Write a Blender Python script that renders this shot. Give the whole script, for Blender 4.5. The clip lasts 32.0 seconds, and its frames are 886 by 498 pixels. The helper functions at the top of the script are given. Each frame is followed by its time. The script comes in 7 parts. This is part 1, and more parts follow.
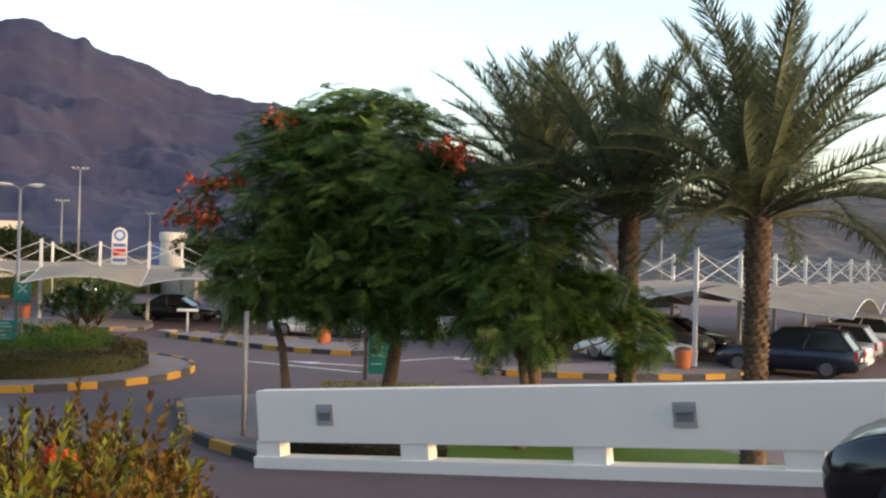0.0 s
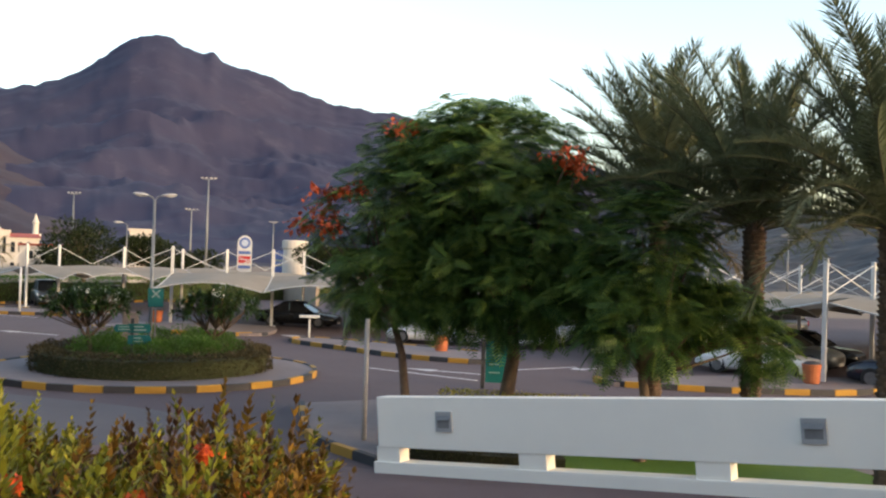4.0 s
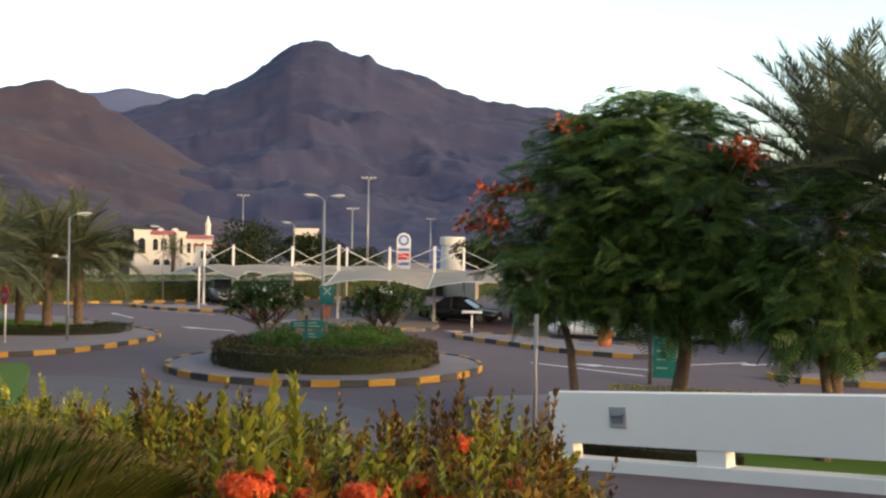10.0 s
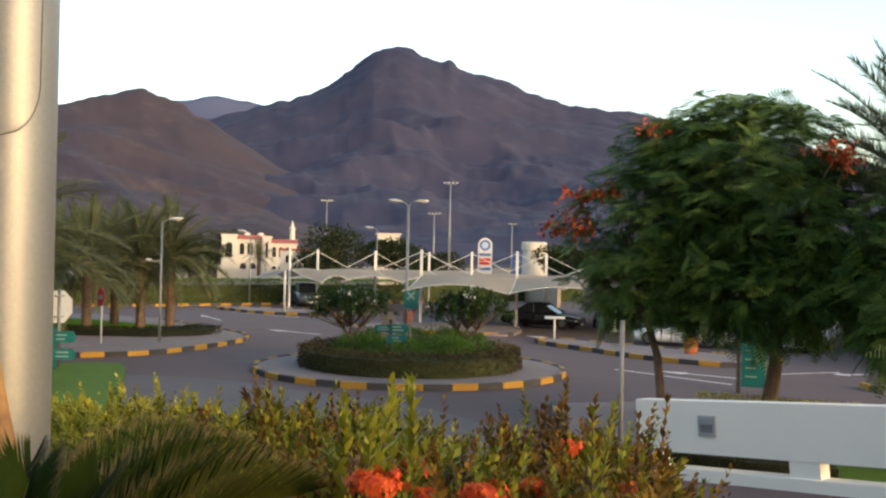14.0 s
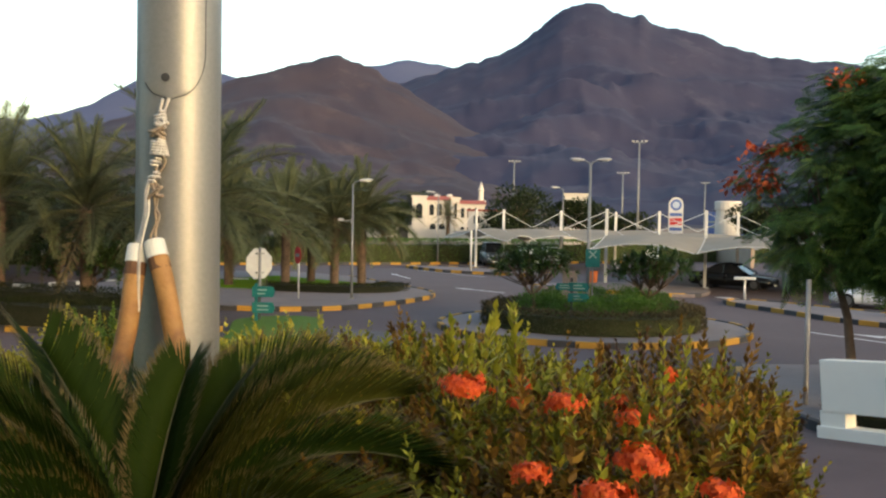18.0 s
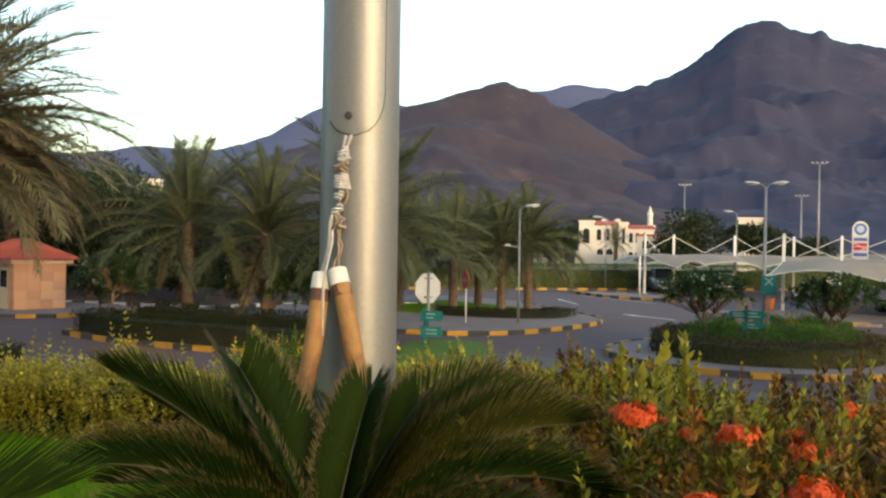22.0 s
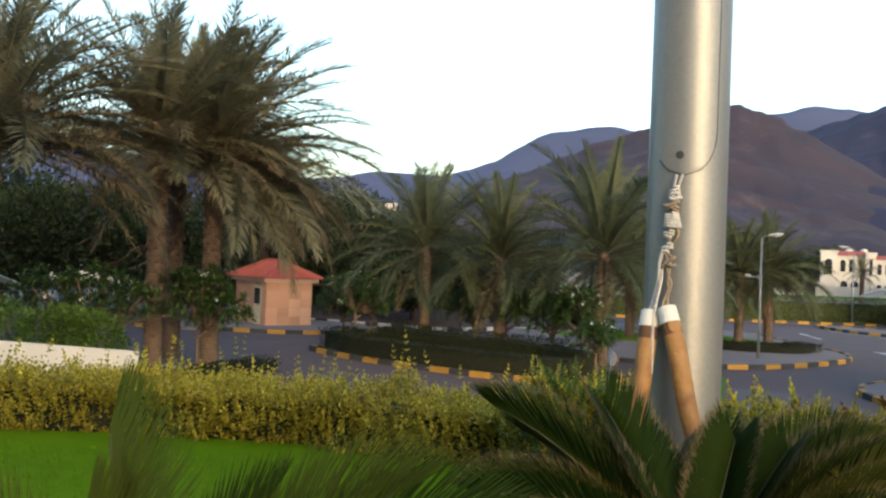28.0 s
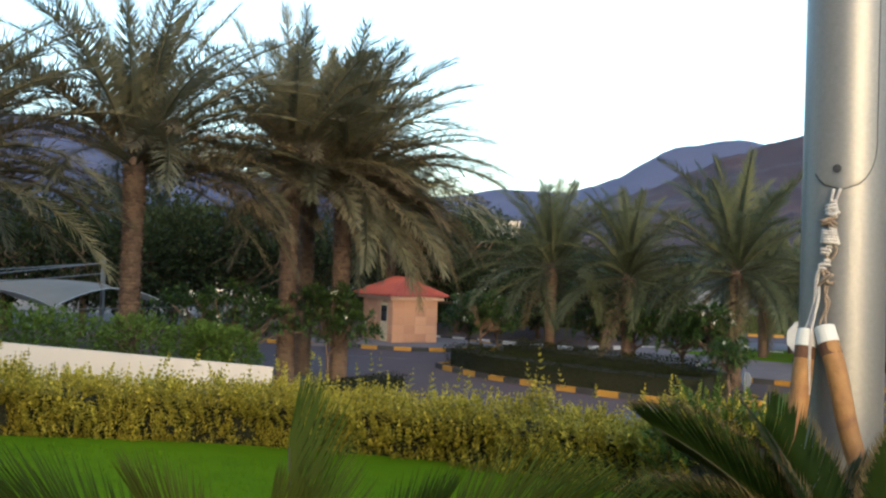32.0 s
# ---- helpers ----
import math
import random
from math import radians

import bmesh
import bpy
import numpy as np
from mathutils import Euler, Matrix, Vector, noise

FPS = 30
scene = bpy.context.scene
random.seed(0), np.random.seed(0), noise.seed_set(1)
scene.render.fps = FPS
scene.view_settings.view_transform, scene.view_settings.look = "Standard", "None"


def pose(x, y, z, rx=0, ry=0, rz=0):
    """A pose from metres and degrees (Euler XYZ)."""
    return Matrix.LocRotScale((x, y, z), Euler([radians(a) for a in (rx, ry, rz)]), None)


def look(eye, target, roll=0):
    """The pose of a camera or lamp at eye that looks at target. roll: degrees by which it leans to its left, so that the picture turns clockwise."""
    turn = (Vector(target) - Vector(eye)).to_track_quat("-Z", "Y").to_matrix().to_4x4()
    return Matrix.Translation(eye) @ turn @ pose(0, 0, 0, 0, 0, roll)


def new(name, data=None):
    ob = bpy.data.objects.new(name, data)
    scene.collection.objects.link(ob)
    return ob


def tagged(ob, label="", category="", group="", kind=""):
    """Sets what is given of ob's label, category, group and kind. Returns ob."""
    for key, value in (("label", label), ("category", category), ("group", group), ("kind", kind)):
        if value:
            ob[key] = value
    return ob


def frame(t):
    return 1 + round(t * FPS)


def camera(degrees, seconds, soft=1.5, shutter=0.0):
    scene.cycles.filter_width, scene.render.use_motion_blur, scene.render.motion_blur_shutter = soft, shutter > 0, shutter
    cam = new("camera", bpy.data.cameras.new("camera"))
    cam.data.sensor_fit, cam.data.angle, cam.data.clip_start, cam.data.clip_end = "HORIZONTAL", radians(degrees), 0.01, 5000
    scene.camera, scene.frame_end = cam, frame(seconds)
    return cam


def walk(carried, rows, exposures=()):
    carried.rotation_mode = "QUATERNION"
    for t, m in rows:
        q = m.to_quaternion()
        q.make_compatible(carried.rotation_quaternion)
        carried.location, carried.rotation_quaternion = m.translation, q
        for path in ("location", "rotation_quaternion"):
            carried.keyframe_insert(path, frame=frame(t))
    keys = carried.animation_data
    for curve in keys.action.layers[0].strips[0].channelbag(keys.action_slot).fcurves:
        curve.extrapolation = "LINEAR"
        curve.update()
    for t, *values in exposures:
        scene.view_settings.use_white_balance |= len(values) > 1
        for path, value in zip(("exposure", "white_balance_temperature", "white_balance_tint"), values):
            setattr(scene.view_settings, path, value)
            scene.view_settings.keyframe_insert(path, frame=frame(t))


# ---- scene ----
cam = camera(48.9, 32.0, soft=2.3)
SUN_EL, SUN_AZ, SUN_POWER, SKY_POWER = 9.0, 112.0, 0.25, 0.10
ROWS = [
    (0, 0, 0, 3.8, 0.1, 0.6, -1.46),
    (0.5, 0.002, -0.01, 3.802, 1.24, 0.48, -1.39),
    (1, -0.005, -0.021, 3.804, 2.36, 0.56, -1.32),
    (1.5, -0.011, -0.037, 3.806, 3.52, 0.79, -1.53),
    (2, -0.014, -0.043, 3.807, 4.79, 1.03, -1.65),
    (2.5, -0.015, -0.032, 3.806, 4.95, 0.94, -1.62),
    (3, -0.02, -0.038, 3.805, 5.4, 0.59, -1.71),
    (3.5, -0.028, -0.059, 3.807, 6.22, 0.73, -1.67),
    (5.5, -0.075, -0.097, 3.809, 8.97, 1.18, -2.03),
    (6, -0.074, -0.105, 3.808, 9.88, 0.97, -1.61),
    (6.5, -0.083, -0.108, 3.805, 10.37, 0.4, -1.79),
    (7, -0.087, -0.102, 3.806, 10.81, 0.09, -1.42),
    (7.5, -0.112, -0.101, 3.804, 11.13, -0.02, -1.99),
    (8, -0.16, -0.142, 3.807, 11.65, 0.14, -1.62),
    (8.5, -0.202, -0.191, 3.812, 12.78, -0.42, -1.13),
    (9, -0.238, -0.235, 3.82, 14.19, -0.13, -0.8),
    (9.5, -0.248, -0.263, 3.82, 15.48, 0.17, -0.9),
    (10, -0.27, -0.286, 3.821, 16.04, 0.4, -0.98),
    (10.5, -0.294, -0.309, 3.822, 16.87, 0.5, -0.96),
    (11, -0.296, -0.317, 3.82, 16.96, 0.4, -0.95),
    (11.5, -0.298, -0.333, 3.822, 17.67, 0.58, -1.12),
    (12, -0.308, -0.338, 3.822, 18.25, 0.6, -1.14),
    (12.5, -0.322, -0.348, 3.823, 18.83, 0.72, -1.41),
    (13, -0.332, -0.362, 3.824, 19.49, 0.91, -1.43),
    (13.5, -0.336, -0.369, 3.824, 20.35, 0.77, -1.31),
    (15.5, -0.337, -0.387, 3.816, 22.07, 0.24, -1),
    (16, -0.258, -0.404, 3.818, 24.22, 0.06, -1.01),
    (16.5, -0.115, -0.449, 3.802, 27.93, -0.82, -1.37),
    (17, -0.016, -0.523, 3.792, 30.49, -1.72, -1.8),
    (17.5, 0.029, -0.574, 3.779, 31.44, -1.91, -1.35),
    (18, 0.035, -0.568, 3.765, 31.86, -1.92, -1.03),
    (18.5, 0.062, -0.569, 3.767, 33.04, -1.34, -0.77),
    (19, 0.087, -0.583, 3.767, 35.02, -1.2, -0.52),
    (19.5, 0.094, -0.588, 3.77, 35.55, -0.99, -0.54),
    (20, 0.095, -0.602, 3.768, 36.28, -1.25, -0.57),
    (20.5, 0.088, -0.618, 3.769, 37.8, -0.75, -0.56),
    (21, 0.085, -0.649, 3.776, 38.9, -0.5, -0.82),
    (21.5, 0.081, -0.655, 3.774, 39.92, -0.4, -0.93),
    (22, 0.077, -0.652, 3.782, 41.62, -0.62, -0.97),
    (22.5, 0.054, -0.687, 3.786, 43.1, -0.18, -1.21),
    (23, 0.02, -0.743, 3.786, 44.33, -0.66, -1.23),
    (23.5, -0.019, -0.796, 3.792, 44.62, -0.6, -1.41),
    (24, -0.07, -0.853, 3.802, 46.17, -0.75, -1.78),
    (24.5, -0.091, -0.878, 3.799, 47.74, -0.91, -1.78),
    (25, -0.099, -0.883, 3.802, 49.01, -0.86, -1.69),
    (25.5, -0.112, -0.905, 3.801, 50.32, -0.87, -1.87),
    (27.5, -0.134, -0.981, 3.811, 54.21, 0.24, -1.96),
    (28, -0.131, -0.992, 3.816, 54.71, 0.51, -2.09),
    (28.5, -0.141, -1.005, 3.809, 55.75, 0.47, -2.15),
    (29, -0.146, -1.015, 3.815, 57.09, 0.71, -2.01),
    (29.5, -0.148, -1.031, 3.817, 57.44, 0.83, -1.89),
    (30, -0.143, -1.043, 3.815, 58.11, 1.02, -2),
    (30.5, -0.146, -1.067, 3.815, 59.32, 1.24, -1.99),
    (31, -0.151, -1.072, 3.815, 60.72, 1.34, -1.87),
    (31.5, -0.158, -1.067, 3.817, 61.24, 1.27, -1.77),
    (32, -0.162, -1.074, 3.813, 61.94, 1.3, -1.98),
]
walk(cam, [(t, pose(x, y, z, 90 + pitch, roll, yaw)) for t, x, y, z, yaw, pitch, roll in ROWS], [(0.0, 2.74, 6700, 14), (8.0, 2.74, 6800, 12), (14.0, 2.72, 6950, 10), (20.0, 2.66, 6650, 5), (26.0, 2.66, 6250, 6), (32.0, 2.66, 5700, 7)])

# world, sun
world = bpy.data.worlds.new("evening_sky")
scene.world = world
world.use_nodes = True
wn = world.node_tree
sky = wn.nodes.new("ShaderNodeTexSky")
sky.sky_type = 'NISHITA'
sky.sun_disc = False
sky.sun_elevation, sky.sun_rotation = radians(SUN_EL), radians(SUN_AZ)
sky.air_density, sky.dust_density, sky.ozone_density = 1.0, 3.0, 1.0
wn.links.new(sky.outputs[0], wn.nodes["Background"].inputs[0])
wn.nodes["Background"].inputs[1].default_value = SKY_POWER
sun = new("sun", bpy.data.lights.new("sun", 'SUN'))
sun.data.energy, sun.data.angle, sun.data.color = SUN_POWER, radians(25), (1.0, 0.82, 0.64)
sun.matrix_world = look((math.sin(radians(SUN_AZ)) * 50, math.cos(radians(SUN_AZ)) * 50, 50 * math.tan(radians(SUN_EL))), (0, 0, 0))

# ---- materials ----
MATS = {}


def mat(name, c1, c2=None, scale=4.0, rough=0.8, metal=0.0, bump=0.0, island=0.0, obj=0.0, c3=None, big=0.0, gloss=0.3, thin=0.0, bscale=None):
    """A surface of two or three colours mixed by noise at two scales, by leaf (island) or by piece (obj)."""
    if name in MATS:
        return MATS[name]
    m = bpy.data.materials.new(name)
    m.use_nodes = True
    nt = m.node_tree
    b = nt.nodes["Principled BSDF"]
    b.inputs["Roughness"].default_value, b.inputs["Metallic"].default_value = rough, metal
    b.inputs["Specular IOR Level"].default_value = gloss
    tc = nt.nodes.new("ShaderNodeTexCoord")
    n1 = nt.nodes.new("ShaderNodeTexNoise")
    n1.inputs["Scale"].default_value, n1.inputs["Detail"].default_value, n1.inputs["Roughness"].default_value = scale, 6, 0.65
    nt.links.new(tc.outputs["Object"], n1.inputs["Vector"])
    fac = n1.outputs["Fac"]

    def math_node(op, a, bb):
        n = nt.nodes.new("ShaderNodeMath")
        n.operation, n.use_clamp = op, False
        for i, v in enumerate((a, bb)):
            if isinstance(v, (int, float)):
                n.inputs[i].default_value = v
            else:
                nt.links.new(v, n.inputs[i])
        return n.outputs[0]
    if big:
        n2 = nt.nodes.new("ShaderNodeTexNoise")
        n2.inputs["Scale"].default_value, n2.inputs["Detail"].default_value = scale * big, 3
        nt.links.new(tc.outputs["Object"], n2.inputs["Vector"])
        fac = math_node('ADD', math_node('MULTIPLY', fac, 0.5), math_node('MULTIPLY', n2.outputs["Fac"], 0.5))
    if island:
        g = nt.nodes.new("ShaderNodeNewGeometry")
        fac = math_node('ADD', math_node('MULTIPLY', fac, 1 - island), math_node('MULTIPLY', g.outputs["Random Per Island"], island))
    if obj:
        o = nt.nodes.new("ShaderNodeObjectInfo")
        fac = math_node('ADD', math_node('MULTIPLY', fac, 1 - obj), math_node('MULTIPLY', o.outputs["Random"], obj))
    ramp = nt.nodes.new("ShaderNodeValToRGB")
    c2 = c2 or tuple(v * 0.8 for v in c1)
    e = ramp.color_ramp.elements
    lo, hi = (0.32, 0.68) if not (island or obj) else (0.15, 0.85)
    e[0].position, e[0].color = lo, (*c1, 1)
    e[1].position, e[1].color = hi, (*c2, 1)
    if c3:
        x = e.new(0.5 * (lo + hi))
        x.color = (*c2, 1)
        e[2].color = (*c3, 1)
    nt.links.new(fac, ramp.inputs[0])
    nt.links.new(ramp.outputs[0], b.inputs["Base Color"])
    if bump:
        nb = nt.nodes.new("ShaderNodeTexNoise")
        nb.inputs["Scale"].default_value, nb.inputs["Detail"].default_value = bscale or scale * 3, 8
        nt.links.new(tc.outputs["Object"], nb.inputs["Vector"])
        bp = nt.nodes.new("ShaderNodeBump")
        bp.inputs["Strength"].default_value, bp.inputs["Distance"].default_value = min(1.0, bump), 0.02 if bump <= 1 else bump
        nt.links.new(nb.outputs["Fac"], bp.inputs["Height"])
        nt.links.new(bp.outputs[0], b.inputs["Normal"])
    if thin:
        tr = nt.nodes.new("ShaderNodeBsdfTranslucent")
        nt.links.new(ramp.outputs[0], tr.inputs[0])
        mx = nt.nodes.new("ShaderNodeMixShader")
        mx.inputs[0].default_value = thin
        out = nt.nodes["Material Output"]
        nt.links.new(b.outputs[0], mx.inputs[1])
        nt.links.new(tr.outputs[0], mx.inputs[2])
        nt.links.new(mx.outputs[0], out.inputs[0])
    MATS[name] = m
    return m


ASPHALT = mat("asphalt", (0.072, 0.050, 0.053), (0.104, 0.073, 0.075), 0.35, 0.85, bump=0.25, big=0.12, bscale=60)
ASPHALT_NEW = mat("asphalt_ramp", (0.108, 0.070, 0.068), (0.150, 0.098, 0.094), 0.8, 0.85, bump=0.3, big=0.2, bscale=70)
DUST = mat("dusty_ground", (0.16, 0.12, 0.09), (0.24, 0.18, 0.13), 0.05, 0.95, bump=0.3, big=0.1)
PAVING = mat("paving", (0.14, 0.115, 0.115), (0.20, 0.165, 0.16), 1.5, 0.9, bump=0.3, big=0.2, bscale=25)
KERB_Y = mat("kerb_yellow", (0.37, 0.20, 0.024), (0.30, 0.16, 0.03), 5, 0.75, bump=0.2, obj=0.35)
KERB_K = mat("kerb_black", (0.022, 0.022, 0.026), (0.06, 0.058, 0.06), 5, 0.8, bump=0.2, obj=0.35)
KERB_W = mat("kerb_white", (0.62, 0.60, 0.58), (0.45, 0.44, 0.43), 5, 0.8, bump=0.2, obj=0.3)
ROADPAINT = mat("road_paint", (0.62, 0.60, 0.60), (0.35, 0.33, 0.34), 6, 0.8)
WHITEWALL = mat("white_plaster", (0.86, 0.805, 0.715), (0.79, 0.745, 0.67), 1.2, 0.85, bump=0.07, big=0.3, bscale=40)
# the white plaster again in a warmer, darker tone
WARMWALL = mat("warm_toned_plaster", (0.66, 0.58, 0.47), (0.58, 0.51, 0.42), 1.2, 0.85, bump=0.07, big=0.3, bscale=40)
WHITEPAINT = mat("white_paint", (0.50, 0.50, 0.49), (0.42, 0.42, 0.42), 3, 0.5)
STEEL = mat("galvanised_steel", (0.20, 0.205, 0.21), (0.15, 0.155, 0.16), 4, 0.5, metal=0.4)
ALU = mat("pole_aluminium", (0.27, 0.258, 0.242), (0.235, 0.226, 0.212), 60, 0.42, metal=0.5, bump=0.10, bscale=170, gloss=0.5)
DARKMETAL = mat("dark_metal", (0.03, 0.03, 0.035), (0.06, 0.06, 0.06), 8, 0.5, metal=0.3)
FABRIC = mat("canopy_fabric", (0.25, 0.218, 0.178), (0.31, 0.272, 0.222), 0.6, 0.8, thin=0.25)
LAMPGREY = mat("lamp_housing", (0.38, 0.38, 0.37), (0.30, 0.30, 0.30), 3, 0.45)
LAMPGLASS = mat("lamp_glass", (0.7, 0.7, 0.68), (0.6, 0.6, 0.6), 5, 0.2)
TEAL = mat("teal_sign", (0.004, 0.105, 0.10), (0.005, 0.08, 0.08), 3, 0.45)
TEALTXT = mat("sign_white", (0.20, 0.26, 0.25), (0.16, 0.21, 0.20), 3, 0.5)
REDSIGN = mat("red_sign", (0.45, 0.02, 0.02), (0.36, 0.02, 0.02), 3, 0.45)
SIGNBACK = mat("sign_back", (0.40, 0.40, 0.40), (0.32, 0.325, 0.33), 3, 0.5, metal=0.2)
ORANGE = mat("terracotta_bin", (0.42, 0.13, 0.05), (0.33, 0.10, 0.04), 5, 0.8)
STONE = mat("booth_stone", (0.54, 0.31, 0.19), (0.40, 0.21, 0.13), 3, 0.85, bump=0.3, obj=0.6, bscale=30)
MORTAR = mat("booth_joint", (0.44, 0.28, 0.17), (0.36, 0.23, 0.14), 6, 0.9)
ROOFTILE = mat("red_roof_tile", (0.36, 0.085, 0.055), (0.26, 0.06, 0.045), 4, 0.75, island=0.4, obj=0.2)
DOORCREAM = mat("cream_door", (0.58, 0.47, 0.30), (0.50, 0.40, 0.26), 4, 0.6)
DARKGLASS = mat("dark_glass", (0.015, 0.017, 0.02), (0.025, 0.027, 0.03), 2, 0.08, gloss=0.6)
TYRE = mat("tyre_rubber", (0.015, 0.015, 0.016), (0.025, 0.025, 0.026), 9, 0.85)
RIM = mat("alloy_rim", (0.22, 0.22, 0.23), (0.15, 0.15, 0.16), 9, 0.35, metal=0.7)
HEADL = mat("headlight_glass", (0.36, 0.38, 0.40), (0.20, 0.21, 0.22), 9, 0.1, gloss=0.8)
TAILL = mat("tail_light_red", (0.5, 0.015, 0.02), (0.35, 0.01, 0.015), 9, 0.2, gloss=0.6)
AMBER = mat("indicator_amber", (0.7, 0.2, 0.02), (0.6, 0.17, 0.02), 9, 0.2, gloss=0.6)
BARK = mat("bark", (0.10, 0.065, 0.045), (0.16, 0.11, 0.075), 6, 0.95, bump=0.6, bscale=18)
PALMBARK = mat("palm_bark", (0.165, 0.112, 0.076), (0.058, 0.038, 0.029), 4, 0.95, bump=0.5, island=0.4, bscale=25)
FROND = mat("date_frond", (0.100, 0.100, 0.056), (0.170, 0.158, 0.088), 0.6, 0.6, island=0.15, obj=0.45, c3=(0.26, 0.228, 0.128), thin=0.45)
FROND_G = mat("green_date_frond", (0.056, 0.070, 0.034), (0.102, 0.116, 0.055), 0.6, 0.6, island=0.15, obj=0.45, c3=(0.172, 0.176, 0.088), thin=0.42)
FRONDDRY = mat("date_frond_lower", (0.185, 0.128, 0.064), (0.125, 0.102, 0.052), 0.6, 0.75, island=0.15, obj=0.45, c3=(0.20, 0.14, 0.07), thin=0.35)
CYRACHIS = mat("cycad_rachis", (0.030, 0.036, 0.012), (0.060, 0.050, 0.020), 3, 0.6)
RACHIS = mat("frond_rachis", (0.085, 0.080, 0.040), (0.060, 0.055, 0.030), 3, 0.7)
POINCI = mat("flame_tree_leaf", (0.026, 0.062, 0.016), (0.055, 0.116, 0.025), 0.5, 0.5, island=0.6, c3=(0.23, 0.31, 0.068), thin=0.38)
FLAMEFL = mat("flame_flower", (0.46, 0.07, 0.022), (0.60, 0.13, 0.035), 3, 0.7, island=0.6)
CYCAD = mat("cycad_leaf", (0.007, 0.017, 0.003), (0.019, 0.032, 0.004), 1.5, 0.6, island=0.1, obj=0.5, c3=(0.052, 0.048, 0.008), gloss=0.04, thin=0.15)
CYCADGREEN = mat("cycad_leaf_fresh", (0.020, 0.036, 0.004), (0.040, 0.064, 0.007), 1.5, 0.6, island=0.1, obj=0.6, c3=(0.085, 0.088, 0.012), gloss=0.1, thin=0.25)
CYCADTIP = mat("cycad_leaf_tip", (0.20, 0.105, 0.030), (0.07, 0.055, 0.013), 3, 0.6, island=0.6, thin=0.1)
IXORA_G = mat("ixora_leaf", (0.040, 0.044, 0.006), (0.135, 0.125, 0.013), 1.2, 0.5, island=0.55, c3=(0.42, 0.36, 0.035), gloss=0.12, thin=0.25)
IXORA_R = mat("ixora_leaf_bronze", (0.060, 0.030, 0.008), (0.150, 0.078, 0.014), 1.2, 0.5, island=0.55, c3=(0.36, 0.20, 0.030), gloss=0.12, thin=0.25)
IXORA_Y = mat("ixora_shoot", (0.28, 0.28, 0.030), (0.20, 0.20, 0.022), 2, 0.45, island=0.5, c3=(0.46, 0.42, 0.06), gloss=0.2, thin=0.3)
IXORA_D = mat("ixora_tip_dark", (0.050, 0.022, 0.012), (0.080, 0.036, 0.014), 2, 0.5, island=0.5, c3=(0.07, 0.06, 0.02), thin=0.2)
IXFLOWER = mat("ixora_flower", (0.60, 0.065, 0.010), (0.72, 0.12, 0.018), 3, 0.6, island=0.7, c3=(0.42, 0.035, 0.010), thin=0.2)
GOLD = mat("golden_hedge_leaf", (0.125, 0.114, 0.012), (0.36, 0.305, 0.028), 0.8, 0.5, island=0.55, c3=(0.72, 0.60, 0.08), thin=0.25)
GREENB = mat("bright_shrub_leaf", (0.044, 0.082, 0.010), (0.082, 0.138, 0.015), 0.6, 0.6, island=0.5, c3=(0.12, 0.18, 0.032), thin=0.25)
GREENH = mat("green_hedge_leaf", (0.040, 0.086, 0.013), (0.074, 0.138, 0.020), 0.6, 0.6, island=0.5, c3=(0.115, 0.190, 0.030), thin=0.2)
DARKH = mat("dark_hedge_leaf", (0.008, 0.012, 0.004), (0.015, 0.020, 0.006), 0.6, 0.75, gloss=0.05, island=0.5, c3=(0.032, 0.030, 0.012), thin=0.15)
MAROONH = mat("maroon_hedge_leaf", (0.026, 0.028, 0.010), (0.056, 0.044, 0.016), 0.6, 0.65, island=0.5, c3=(0.085, 0.058, 0.022), thin=0.15)
MIDGREEN = mat("clipped_shrub_leaf", (0.030, 0.078, 0.010), (0.058, 0.128, 0.014), 0.6, 0.6, island=0.5, c3=(0.095, 0.175, 0.026), thin=0.25)
PLUMERIA = mat("frangipani_leaf", (0.018, 0.040, 0.012), (0.040, 0.076, 0.018), 1, 0.55, island=0.55, c3=(0.085, 0.130, 0.030), gloss=0.2, thin=0.15)
PLUMFL = mat("frangipani_flower", (0.75, 0.73, 0.66), (0.66, 0.64, 0.56), 3, 0.6)
TREELEAF = mat("tree_leaf", (0.014, 0.022, 0.010), (0.026, 0.036, 0.014), 0.4, 0.65, island=0.5, c3=(0.042, 0.052, 0.020), thin=0.2, gloss=0.08)
GRASS = mat("lawn_grass", (0.078, 0.146, 0.002), (0.118, 0.200, 0.003), 3, 0.95, bump=0.5, big=0.15, bscale=90, gloss=0.03)
# darker lawn grass, which also stands for tree shade behind the parapet
GRASSD = mat("dark_grass", (0.046, 0.100, 0.006), (0.072, 0.135, 0.009), 3, 0.85, bump=0.6, big=0.15, bscale=60)
BLADE = mat("grass_blade", (0.076, 0.146, 0.003), (0.130, 0.215, 0.005), 2, 0.9, island=0.6, thin=0.25, gloss=0.05)
SOIL = mat("soil", (0.055, 0.038, 0.026), (0.085, 0.060, 0.042), 3, 0.95, bump=0.6)
WOOD = mat("wood_rod", (0.40, 0.22, 0.075), (0.30, 0.15, 0.05), 9, 0.6, bump=0.35, big=0.35, bscale=40, c3=(0.13, 0.06, 0.03))
PVC = mat("white_cap", (0.72, 0.70, 0.64), (0.60, 0.58, 0.52), 8, 0.5)
ROPE = mat("white_rope", (0.62, 0.59, 0.54), (0.42, 0.38, 0.34), 30, 0.9, bump=0.5, bscale=220)
ROPE_OLD = mat("soiled_rope", (0.36, 0.28, 0.20), (0.24, 0.18, 0.13), 30, 0.9, bump=0.5, bscale=220)
VILLAW = mat("villa_white", (0.50, 0.47, 0.43), (0.43, 0.40, 0.37), 0.5, 0.85)
